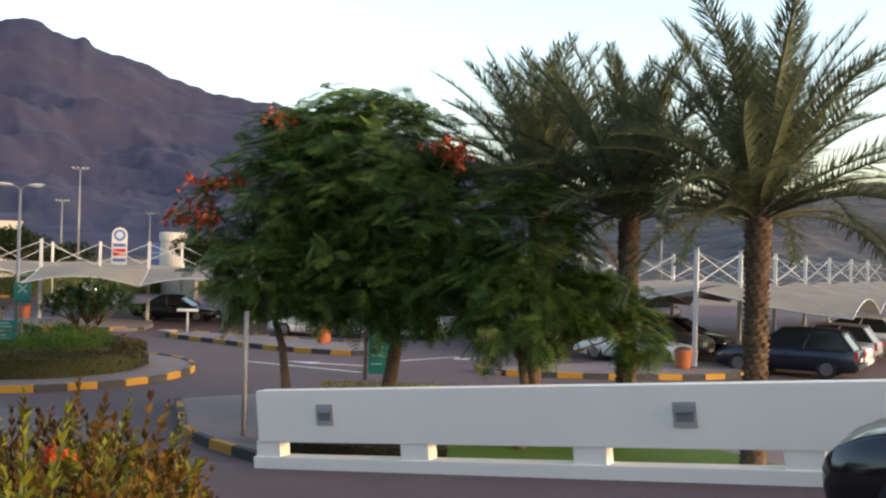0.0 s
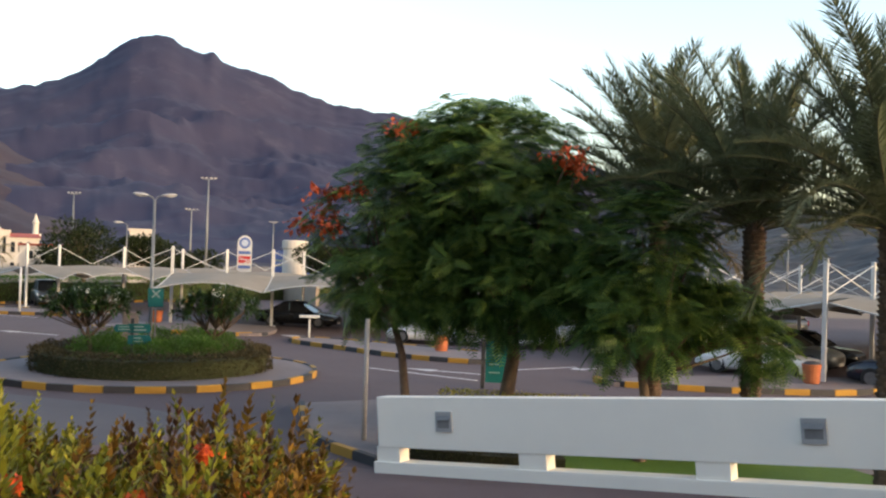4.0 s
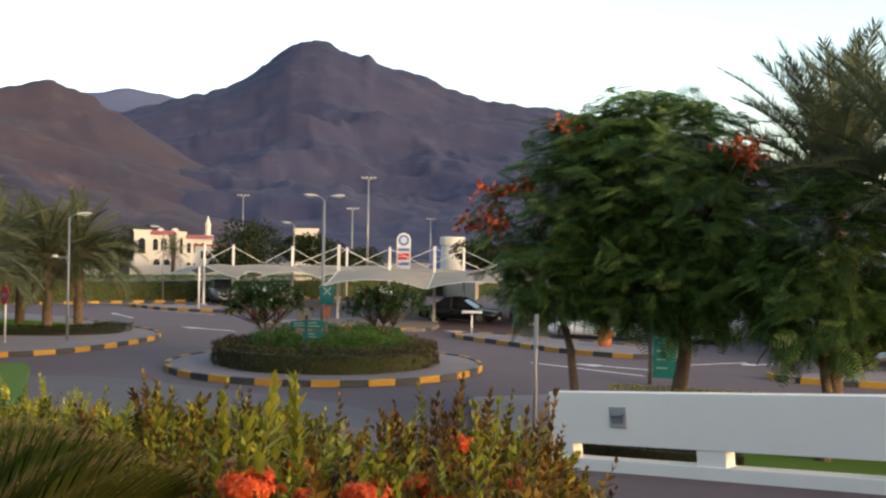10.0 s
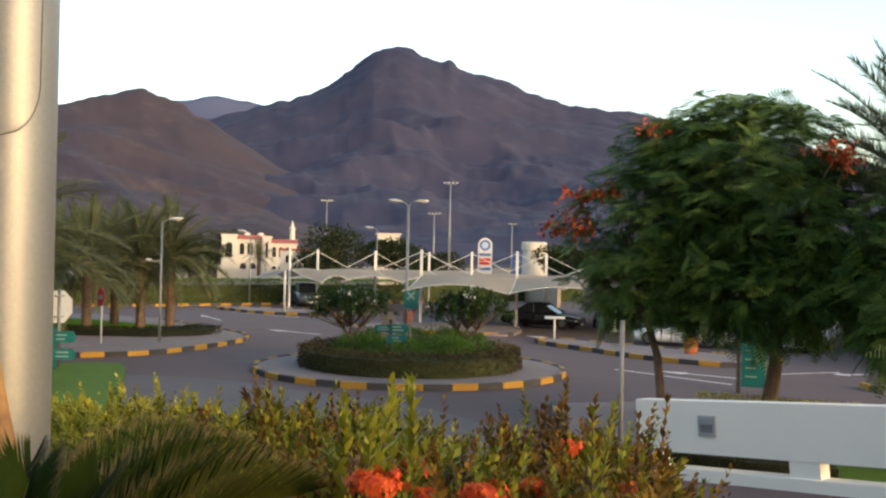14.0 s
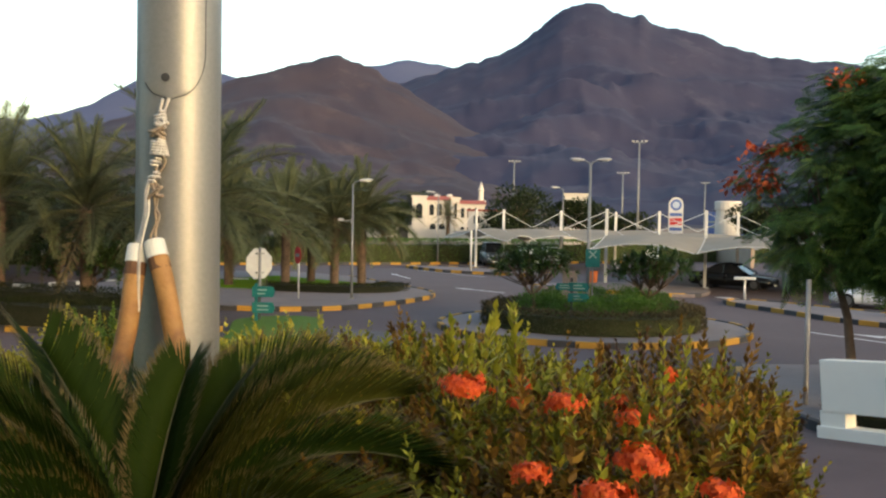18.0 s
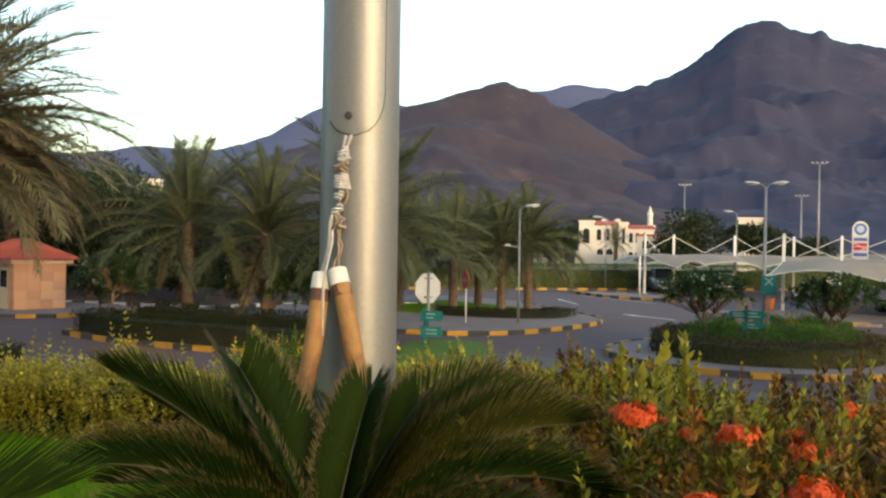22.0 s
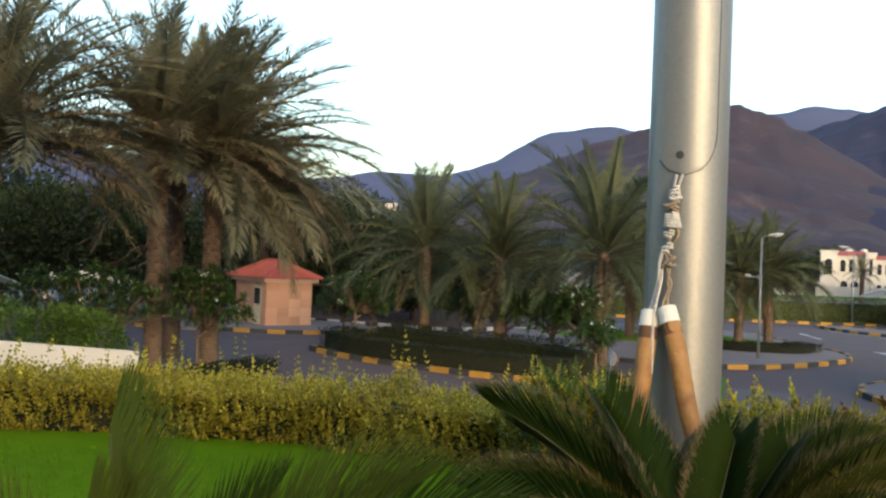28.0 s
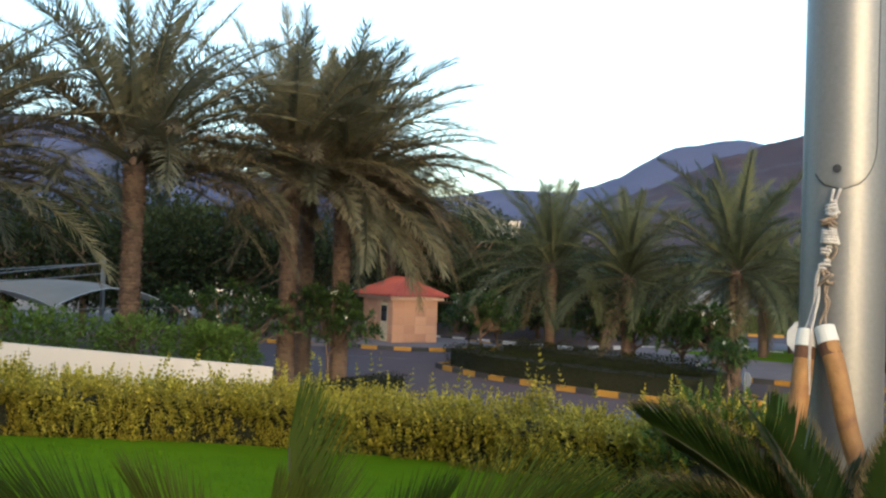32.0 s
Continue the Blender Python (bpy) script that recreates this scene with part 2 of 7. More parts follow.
BLUEBOARD = mat("blue_hoarding", (0.05, 0.09, 0.26), (0.07, 0.12, 0.30), 2, 0.6)


def rock_mat(name, c1, c2, pale, scale, relief):
    """Bare rock: broad patches of two tones, fine broken relief and pale scree gullies running down the slopes."""
    m = mat(name, c1, c2, scale, 0.95, big=0.25)
    nt = m.node_tree
    b = nt.nodes["Principled BSDF"]
    tc = nt.nodes.new("ShaderNodeTexCoord")
    mp = nt.nodes.new("ShaderNodeMapping")
    mp.inputs["Scale"].default_value = (1.0, 1.0, 0.22)
    nt.links.new(tc.outputs["Object"], mp.inputs["Vector"])
    g = nt.nodes.new("ShaderNodeTexNoise")
    g.inputs["Scale"].default_value, g.inputs["Detail"].default_value, g.inputs["Roughness"].default_value = scale * 1.6, 7, 0.7
    nt.links.new(mp.outputs[0], g.inputs["Vector"])
    rp = nt.nodes.new("ShaderNodeValToRGB")
    rp.color_ramp.elements[0].position, rp.color_ramp.elements[1].position = 0.56, 0.72
    nt.links.new(g.outputs["Fac"], rp.inputs[0])
    mx = nt.nodes.new("ShaderNodeMix")
    mx.data_type = 'RGBA'
    nt.links.new(rp.outputs[0], mx.inputs[0])
    nt.links.new(b.inputs["Base Color"].links[0].from_socket, mx.inputs[6])
    mx.inputs[7].default_value = (*pale, 1)
    nt.links.new(mx.outputs[2], b.inputs["Base Color"])
    r = nt.nodes.new("ShaderNodeTexNoise")
    r.noise_type = 'RIDGED_MULTIFRACTAL'
    r.inputs["Scale"].default_value, r.inputs["Detail"].default_value = scale * 1.1, 9
    nt.links.new(mp.outputs[0], r.inputs["Vector"])
    bp = nt.nodes.new("ShaderNodeBump")
    bp.inputs["Strength"].default_value, bp.inputs["Distance"].default_value = 1.0, relief
    nt.links.new(r.outputs["Fac"], bp.inputs["Height"])
    nt.links.new(bp.outputs[0], b.inputs["Normal"])
    return m


# rock tones mixed with blue-violet to stand for haze in the air
ROCK = rock_mat("hazed_mountain_rock", (0.013, 0.017, 0.047), (0.027, 0.027, 0.056), (0.050, 0.047, 0.076), 0.014, 9.0)
ROCK_LEFT = rock_mat("reddish_hill_rock", (0.018, 0.017, 0.034), (0.040, 0.030, 0.040), (0.066, 0.050, 0.058), 0.016, 8.0)
# blue of distant haze painted into the far ridge's colour
ROCK_FAR = mat("far_haze_rock", (0.040, 0.055, 0.118), (0.056, 0.070, 0.138), 0.010, 0.95, big=0.3)
ROCK_NEAR = rock_mat("near_hill_rock", (0.034, 0.034, 0.037), (0.074, 0.070, 0.072), (0.12, 0.115, 0.115), 0.11, 2.0)


# ---- mesh helpers ----
def fill(me, verts, groups):
    """Vertices and groups of faces (an array each, or a list of tuples) into an empty mesh."""
    loops, sizes = [], []
    for g in groups:
        if isinstance(g, np.ndarray):
            loops.append(g.astype(np.int32).ravel())
            sizes.append(np.full(len(g), g.shape[1], np.int32))
        elif len(g):
            loops.append(np.array([i for f in g for i in f], np.int32))
            sizes.append(np.array([len(f) for f in g], np.int32))
    loops, sizes = np.concatenate(loops), np.concatenate(sizes)
    me.vertices.add(len(verts))
    me.vertices.foreach_set("co", np.asarray(verts, np.float32).ravel())
    me.loops.add(len(loops))
    me.loops.foreach_set("vertex_index", loops)
    me.polygons.add(len(sizes))
    me.polygons.foreach_set("loop_start", np.concatenate([[0], np.cumsum(sizes)[:-1]]).astype(np.int32))
    me.update(calc_edges=True)
    me.validate()


def mesh_of(name, verts, faces, material=None, smooth=False):
    me = bpy.data.meshes.new(name)
    verts = np.asarray(verts, dtype=float).reshape(-1, 3)
    fill(me, verts, [faces] if isinstance(faces, np.ndarray) else [faces])
    for m in (material if isinstance(material, (list, tuple)) else [material]):
        if m:
            me.materials.append(m)
    if smooth:
        me.polygons.foreach_set("use_smooth", [True] * len(me.polygons))
    me.update()
    return me


def bm_mesh(name, bm, material, smooth=False):
    me = bpy.data.meshes.new(name)
    bm.normal_update()
    bm.to_mesh(me)
    bm.free()
    for m in (material if isinstance(material, (list, tuple)) else [material]):
        me.materials.append(m)
    if smooth:
        me.polygons.foreach_set("use_smooth", [True] * len(me.polygons))
    return me


def put(name, me, parent=None, m=None, label=""):
    ob = new(name, me)
    if parent is not None:
        ob.parent = parent
    if m is not None:
        ob.matrix_basis = m
    if label:
        ob["label"] = label
    return ob


def part(name, bm, material, parent, label="", m=None, smooth=False):
    return put(name, bm_mesh(name, bm, material, smooth), parent, m, label)


def thing(name, at=(0, 0, 0), rz=0.0, label="", category="", group="", kind=""):
    ob = new(name)
    ob.matrix_basis = pose(*at, 0, 0, rz)
    return tagged(ob, label, category, group, kind)


def box(bm, c, s, rz=0.0, bevel=0.0):
    r = bmesh.ops.create_cube(bm, size=1.0, matrix=pose(*c, 0, 0, rz) @ Matrix.Diagonal((*s, 1)))
    if bevel:
        es = list({e for v in r["verts"] for e in v.link_edges})
        bmesh.ops.bevel(bm, geom=es, offset=bevel, segments=2, affect='EDGES', profile=0.7)
    return bm


def nbox(c, s, rz=0.0, bevel=0.0):
    return box(bmesh.new(), c, s, rz, bevel)


def tube(bm, pts, radii, n=8, caps=True):
    """A round tube through pts with the given radii."""
    pts = [Vector(p) for p in pts]
    if isinstance(radii, (int, float)):
        radii = [radii] * len(pts)
    rings = []
    for i, p in enumerate(pts):
        d = (pts[min(i + 1, len(pts) - 1)] - pts[max(i - 1, 0)]).normalized()
        if i == 0:
            a = (Vector((1, 0, 0)) if abs(d.x) < 0.8 else Vector((0, 1, 0))).cross(d).normalized()
        else:
            a = (a - d * a.dot(d)).normalized()
        b = d.cross(a).normalized()
        rings.append([bm.verts.new(p + (a * math.cos(k * math.tau / n) + b * math.sin(k * math.tau / n)) * radii[i]) for k in range(n)])
    for r0, r1 in zip(rings, rings[1:]):
        for k in range(n):
            bm.faces.new((r0[k], r0[(k + 1) % n], r1[(k + 1) % n], r1[k]))
    if caps:
        bm.faces.new(rings[0][::-1])
        bm.faces.new(rings[-1])
    return bm


def ntube(pts, radii, n=8):
    return tube(bmesh.new(), pts, radii, n)


def lathe(bm, profile, n=16, at=(0, 0, 0)):
    """profile: (radius, z) pairs from bottom to top."""
    rings = [[bm.verts.new((at[0] + r * math.cos(k * math.tau / n), at[1] + r * math.sin(k * math.tau / n), at[2] + z)) for k in range(n)] for r, z in profile]
    for r0, r1 in zip(rings, rings[1:]):
        for k in range(n):
            bm.faces.new((r0[k], r0[(k + 1) % n], r1[(k + 1) % n], r1[k]))
    bm.faces.new(rings[0][::-1])
    bm.faces.new(rings[-1])
    return bm


def slab(bm, outline, z0, z1):
    lo = [bm.verts.new((x, y, z0)) for x, y in outline]
    hi = [bm.verts.new((x, y, z1)) for x, y in outline]
    n = len(lo)
    f = bm.faces.new(hi)
    bm.faces.new(lo[::-1])
    for k in range(n):
        bm.faces.new((lo[k], lo[(k + 1) % n], hi[(k + 1) % n], hi[k]))
    f.normal_update()
    if f.normal.z < 0:
        bmesh.ops.reverse_faces(bm, faces=bm.faces[:])
    return bm


def smooth_path(pts, step=0.3, closed=False):
    """Points every step metres along a smooth curve through pts (2D or 3D)."""
    P = [np.array(p, float) for p in pts]
    n = len(P)
    out = []
    for i in range(n if closed else n - 1):
        p0 = P[(i - 1) % n] if closed or i else 2 * P[0] - P[1]
        p1, p2 = P[i], P[(i + 1) % n]
        p3 = P[(i + 2) % n] if closed or i + 2 < n else 2 * P[-1] - P[-2]
        k = max(1, int(np.linalg.norm(p2 - p1) / step))
        for j in range(k):
            t = j / k
            out.append(0.5 * (2 * p1 + (p2 - p0) * t + (2 * p0 - 5 * p1 + 4 * p2 - p3) * t * t + (3 * p1 - p0 - 3 * p2 + p3) * t ** 3))
    if not closed:
        out.append(P[-1])
    return out


rng = np.random.default_rng(7)



# ---- large structure ----
def ring_sheet(name, r, material, z, n=72):
    me = mesh_of(name, [(r * math.cos(k * math.tau / n), r * math.sin(k * math.tau / n), z) for k in range(n)], [range(n)], material)
    return put(name, me)


tagged(ring_sheet("ground", 4500, DUST, -0.03), "dusty brown valley floor reaching the mountains", "ground", kind="structure")
road_bm = slab(bmesh.new(), [(-75, -40), (60, -40), (70, 95), (-60, 92), (-72, 40)], -0.02, 0.0)
tagged(part("road", road_bm, ASPHALT, None), "worn purple-grey asphalt of roads and car park", "road", kind="structure")


def ridge(name, label, material, near, crest, summits, seed, az0, az1, step=0.35, rough=1.0, rows=72):
    """A mountain range seen from the origin: summits are (azimuth, elevation angle) of its crest line, in degrees."""
    az = np.arange(az0, az1 + 1e-6, step)
    fine = np.arange(az0 - 12, az1 + 12, 0.1)
    line = np.interp(fine, [s[0] for s in summits], [s[1] for s in summits])

    def soften(width):
        k = np.exp(-0.5 * (np.arange(-4 * width, 4 * width + 0.05, 0.1) / width) ** 2)
        pad = len(k) // 2
        return np.convolve(np.pad(line, pad, mode="edge"), k / k.sum(), mode="valid")[:len(fine)]
    sharp, broad = soften(0.28), soften(3.2)
    V, F = [], []
    for i, a in enumerate(az):
        el1 = float(np.interp(a, fine, sharp))
        el0 = float(np.interp(a, fine, broad))
        spur = noise.fractal(Vector((a * 0.13, seed, 0)), 1.0, 2.0, 1)
        rc = crest * (1 + 0.04 * noise.noise(Vector((a * 0.1, seed + 9, 0))))
        jag = 0.026 * rough * noise.fractal(Vector((a * 0.9, seed + 3, 0)), 1.0, 2.0, 3)
        for j in range(rows):
            u = j / (rows - 9)
            r = near + (rc - near) * u
            top = math.tan(radians(el0 + (el1 - el0) * min(1, u) ** 6)) * rc * (1 + jag * min(1, u) ** 8)
            if u <= 1:
                h = top * (0.32 * u + 0.68 * u ** 2.2)
                g = noise.ridged_multi_fractal(Vector((math.sin(radians(a)) * r / (0.20 * crest), math.cos(radians(a)) * r / (0.20 * crest), seed)), 0.8, 2.2, 7, 1.0, 2.0) - 1.0
                h += rough * top * 0.11 * g * math.sin(math.pi * min(1, u)) ** 0.7
                h += rough * top * 0.10 * spur * math.sin(math.pi * u)
            else:
                h = top * (1 - 1.5 * (u - 1))
            V.append((-math.sin(radians(a)) * r, math.cos(radians(a)) * r, max(h, -1.0) + 3.8 * min(1, u) - 1))
    n = len(az)
    for i in range(n - 1):
        for j in range(rows - 1):
            F.append((i * rows + j, i * rows + j + 1, (i + 1) * rows + j + 1, (i + 1) * rows + j))
    ob = put(name, mesh_of(name, V, F, material, True))
    return tagged(ob, label, "mountain", kind="structure")


ridge("mountain_main", "dark bare rocky mountain with a pointed summit, haze blue put into its colour", ROCK, 520, 1900,
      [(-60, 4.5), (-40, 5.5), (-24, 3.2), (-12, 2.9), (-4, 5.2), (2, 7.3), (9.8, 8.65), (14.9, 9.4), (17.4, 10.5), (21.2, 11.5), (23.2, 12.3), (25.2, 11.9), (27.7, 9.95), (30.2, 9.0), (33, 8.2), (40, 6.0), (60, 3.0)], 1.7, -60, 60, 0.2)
ridge("mountain_left", "reddish brown rocky hill with a sloping shoulder", ROCK_LEFT, 420, 1150,
      [(14, 0.4), (20, 1.2), (26, 2.9), (31, 5.5), (34.5, 7.6), (36.4, 8.65), (38.3, 9.3), (40, 8.75), (42, 8.2), (46, 7.0), (50, 5.2), (54, 4.0), (58, 3.0), (64, 1.6), (70, -0.5)], 4.1, 14, 70, 0.2)
ridge("mountain_saddle", "distant ridge between the two summits, tinted haze blue", ROCK_FAR, 1500, 2500,
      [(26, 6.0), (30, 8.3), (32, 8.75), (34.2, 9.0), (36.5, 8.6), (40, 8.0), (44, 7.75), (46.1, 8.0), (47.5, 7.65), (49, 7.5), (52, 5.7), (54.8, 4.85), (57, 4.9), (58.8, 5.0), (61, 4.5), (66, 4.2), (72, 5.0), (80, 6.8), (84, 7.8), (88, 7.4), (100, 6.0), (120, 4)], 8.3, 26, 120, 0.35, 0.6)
ridge("hill_right", "grey stony hill behind the car park", ROCK_NEAR, 180, 520,
      [(-70, 5.0), (-45, 5.2), (-30, 4.6), (-24, 4.8), (-19, 4.1), (-12, 3.4), (-6, 2.4), (0, 0.9), (8, -0.5)], 12.4, -70, 8, 0.5, 1.3)
ridge("hill_behind", "low brown hills behind the building", ROCK, 300, 900, [(120, 3), (150, 5), (200, 4), (250, 5), (290, 4.5), (300, 4)], 3.3, 120, 300, 2.0)


def block_mesh(name, length, material, w=0.16, h=0.19):
    return bm_mesh(name, box(bmesh.new(), (0, 0, h / 2 - 0.03), (length, w, h + 0.06), 0, 0.018), material)


KB = {c: block_mesh("kerb_block", 0.80, m) for c, m in (("y", KERB_Y), ("k", KERB_K), ("w", KERB_W))}


def kerb(name, pts, colours="yk", closed=False, base=0.0, label="", start=0):
    """Painted kerb stones, one object each, along a curve."""
    top = thing(name, (0, 0, 0), 0, label or "yellow and black painted concrete kerb stones", "kerb", kind="structure")
    path = smooth_path(pts, 0.05, closed)
    if closed:
        path.append(path[0])
    d = [0.0]
    for a, b in zip(path, path[1:]):
        d.append(d[-1] + float(np.linalg.norm(b[:2] - a[:2])))
    n = max(1, round(d[-1] / 0.82))
    L = d[-1] / n
    X, Y = [p[0] for p in path], [p[1] for p in path]
    Z = [p[2] if len(p) > 2 else base for p in path]
    for i in range(n):
        s0, s1 = i * L, (i + 1) * L
        x0, y0, z0, x1, y1, z1 = (float(np.interp(s, d, v)) for s in (s0, s1) for v in (X, Y, Z))
        rise = math.atan2(z1 - z0, math.hypot(x1 - x0, y1 - y0))
        m = pose((x0 + x1) / 2, (y0 + y1) / 2, (z0 + z1) / 2 + float(rng.uniform(-0.006, 0.006)), 0, -math.degrees(rise), math.degrees(math.atan2(y1 - y0, x1 - x0)) + float(rng.uniform(-0.5, 0.5)))
        put("kerb_block", KB[colours[(i + start) % len(colours)]], top, m @ Matrix.Diagonal((math.hypot(x1 - x0, y1 - y0) / 0.806, 1, 1, 1)))
    return top


def island(name, outline, kerb_pts, label, material=PAVING, colours="yk", closed=False, z=0.15, start=0):
    p = part(name, slab(bmesh.new(), [tuple(q[:2]) for q in smooth_path(outline, 0.5, True)], -0.02, z), material, None)
    tagged(p, label, "pavement", kind="structure")
    kerb(name + "_kerb", kerb_pts, colours, closed, start=start)


RB = (-13.2, 30.55)
circle = lambda c, r, n, a0=0.0: [(c[0] + r * math.cos(a0 + k * math.tau / n), c[1] + r * math.sin(a0 + k * math.tau / n)) for k in range(n)]
island("roundabout", circle(RB, 5.17, 24), circle(RB, 5.25, 24), "round traffic island paved in pinkish grey", closed=True)
# island with the single lamp and date palms
near = lambda pts: [(x * 0.945, y * 0.945) for x, y in pts]
island("palm_island", near([(-36, 25.5), (-29, 28.3), (-26.5, 29.6), (-25.0, 31.6), (-24.7, 34.0), (-24.8, 36.5), (-25.4, 39.2), (-27, 41.5), (-30, 43.5), (-37, 48), (-44, 48), (-46, 40)]),
       near([(-36, 25.4), (-29, 28.2), (-26.4, 29.5), (-24.9, 31.6), (-24.6, 34.0), (-24.7, 36.5), (-25.3, 39.3), (-27, 41.6), (-30, 43.6), (-37, 48.1)]), "paved corner island with date palms")
island("gate_island", [(-39.4, 58.2), (-35.0, 55.4), (-32.0, 55.0), (-28, 55.6), (-28, 58), (-33, 59.5), (-38.5, 59)], [(-28, 58), (-33, 59.6), (-38.6, 59.2), (-39.6, 58.2), (-35.0, 55.3), (-32.0, 54.9), (-28, 55.5)], "narrow paved island before the car park")
island("parking_island", [(-12.3, 44.2), (-11.6, 43.1), (-9.1, 41.0), (-6.4, 38.8), (-3.2, 37.7), (-1.8, 39), (-3.5, 41.5), (-8, 43.8), (-11.5, 45.2)],
       [(-3.5, 41.5), (-8, 43.9), (-11.5, 45.3), (-12.5, 44.4), (-11.7, 43.0), (-9.1, 40.9), (-6.4, 38.7), (-3.2, 37.6), (-1.7, 39)], "narrow paved island beside the parking bays")
island("parking_corner", [(1.5, 32.6), (3.3, 32.2), (5.7, 32.1), (9.5, 33.0), (12, 36), (9, 37), (4, 35)], [(1.2, 33.5), (1.6, 32.5), (3.3, 32.1), (5.7, 32.0), (9.5, 32.9), (12.3, 36)], "paved corner of the covered parking")
island("front_parking_edge", [(-23.5, 46.8), (-20.9, 46.2), (-16.5, 45.9), (-14.5, 47), (-16, 52), (-22, 52)], [(-23.6, 47), (-20.9, 46.1), (-16.5, 45.8), (-14.4, 46.9)], "paved strip in front of the parking canopy")
# long planted median
MED = [(-34.6, 17.6), (-33.9, 16.9), (-30.6, 16.9), (-27.5, 17.5), (-23.9, 18.7), (-22.0, 20.2), (-22.4, 22.2), (-26, 23.4), (-33, 23.2), (-35, 21)]
island("median", MED, MED, "long planted median bed with a dark hedge", SOIL, closed=True)
island("booth_island", [(-45.5, 15), (-43.6, 17.0), (-41.6, 19.2), (-40.9, 21.5), (-42, 24.5), (-46, 25), (-50, 22), (-49, 16)], [(-46.5, 14), (-43.6, 16.9), (-41.5, 19.1), (-40.8, 21.5), (-41.8, 24.6), (-46, 25.2)], "paved island under the guard booth")
kerb("far_kerb", [(-56, 40), (-50, 50), (-44.8, 57.2), (-41.3, 62.0), (-39.0, 65.6), (-33.8, 74.2), (-28, 84)], "yk")
kerb("back_kerb", [(-50, 24), (-44, 27), (-41.4, 28.6), (-41.2, 32), (-39.8, 34.6), (-37, 39)], "kw", label="white and black painted kerb stones beyond the median")
LAWNP = [(-23.6, 24.4), (-22.0, 26.3), (-18.6, 22.3), (-14.2, 16.8), (-11.0, 12.5), (-12.6, 11.5), (-16.5, 15.5), (-21.0, 21.0)]
tagged(part("lawn_corner", slab(bmesh.new(), [tuple(q) for q in smooth_path(LAWNP, 0.5, True)], -0.02, 0.12), GRASSD, None), "dark green trimmed lawn strip beside the road", "lawn", kind="structure")


# white parapet walls beside the two ramps
WA, WU = Vector((-3.02, 16.95)), Vector((0.875, -0.484))
RISE = 0.100


def ramp_z(x, y, a=WA, u=WU):
    return max(0.0, RISE * (Vector((x, y)) - a).dot(u) + 0.10)


def parapet(name, a, u, length, lights, side, label, lift=0.0, rise=RISE, plaster=WHITEWALL):
    """A sloping white wall: plinth strip, short pillars with gaps, a tall beam with recessed step lights."""
    ang = math.degrees(math.atan2(u.y, u.x))
    top = thing(name, (a.x, a.y, lift), ang, label, "wall", kind="structure")
    tilt = pose(0, 0, 0, 0, -math.degrees(math.atan(rise)), 0)
    part("beam", nbox((length / 2, 0, 0.9225), (length, 0.30, 0.875), 0, 0.015), plaster, top, m=tilt)
    part("plinth", nbox((length / 2 - 0.05, 0, 0.09), (length + 0.1, 0.36, 0.30), 0, 0.02), plaster, top, m=tilt)
    n = int(length / 2.92)
    for i in range(n + 1):
        part("pillar", nbox((0.20 + i * 2.92, 0, 0.36), (0.50, 0.27, 0.28)), plaster, top, m=tilt)
    for s in lights:
        lamp = part("step_light", nbox((s, side * 0.153, 0.955), (0.33, 0.05, 0.34), 0, 0.008), SIGNBACK, top, "grey recessed step light", m=tilt)
        part("recess", nbox((s, side * 0.172, 0.925), (0.24, 0.02, 0.15)), mat("recess_grey", (0.20, 0.20, 0.205), (0.15, 0.15, 0.155), 5, 0.7), lamp)
        b = bmesh.new()
        vs = [b.verts.new(v) for v in ((s - 0.14, side * 0.178, 1.06), (s + 0.14, side * 0.178, 1.06), (s + 0.12, side * 0.215, 0.985), (s - 0.12, side * 0.215, 0.985))]
        b.faces.new(vs)
        bmesh.ops.solidify(b, geom=b.faces[:], thickness=0.012)
        part("hood", b, SIGNBACK, lamp)
    return top


parapet("wall_right", WA, WU, 20.65, (1.45, 7.46, 13.5), -1, "long white plastered parapet wall with square step lights", 0.085)
LA, LU = Vector((-21.6, 5.83)), Vector((0.44, -0.898))
parapet("wall_left", LA, LU, 17.7, (), 1, "plastered parapet wall of the other ramp in a warmer tone", 0.15, 0.125, WARMWALL)


def ramp(name, a, u, side, length, width, lift=0.0):
    """The sloping drive beside a parapet."""
    n = Vector((-u.y, u.x)) * side
    V, F = [], []
    S, T = 24, 8
    for i in range(S + 1):
        for j in range(T + 1):
            s = -6 + (length + 6) * i / S
            t = -0.1 + width * j / T
            p = a + u * s + n * t
            V.append((p.x, p.y, max(0.006, RISE * s + lift) + 0.004))
    for i in range(S):
        for j in range(T):
            q = (i * (T + 1) + j, (i + 1) * (T + 1) + j, (i + 1) * (T + 1) + j + 1, i * (T + 1) + j + 1)
            F.append(q if side > 0 else q[::-1])
    ob = put(name, mesh_of(name, V, F, ASPHALT_NEW))
    return tagged(ob, "sloping reddish-grey asphalt drive", "road", kind="structure")


ramp("ramp_right", WA, WU, -1, 30, 9.0, 0.12)
ramp("ramp_left", LA, LU, 1, 26, 7.0, 0.12)
kerb("kerb_near", [(-6.6, 24.5), (-5.9, 22.2), (-5.5, 20.8), (-4.8, 19.5), (-4.1, 18.7), (-3.3, 17.85)], "yk", start=1)
tagged(part("corner_pavement", slab(bmesh.new(), [(-6.5, 24.5), (-5.8, 22.2), (-5.4, 20.8), (-4.7, 19.6), (-4.0, 18.8), (-3.2, 17.9), (-2.9, 17.2), (9, 10.6), (14, 14), (2, 27), (-3, 27)], -0.02, 0.14), PAVING, None), "grey paved bed behind the parapet", "pavement", kind="structure")

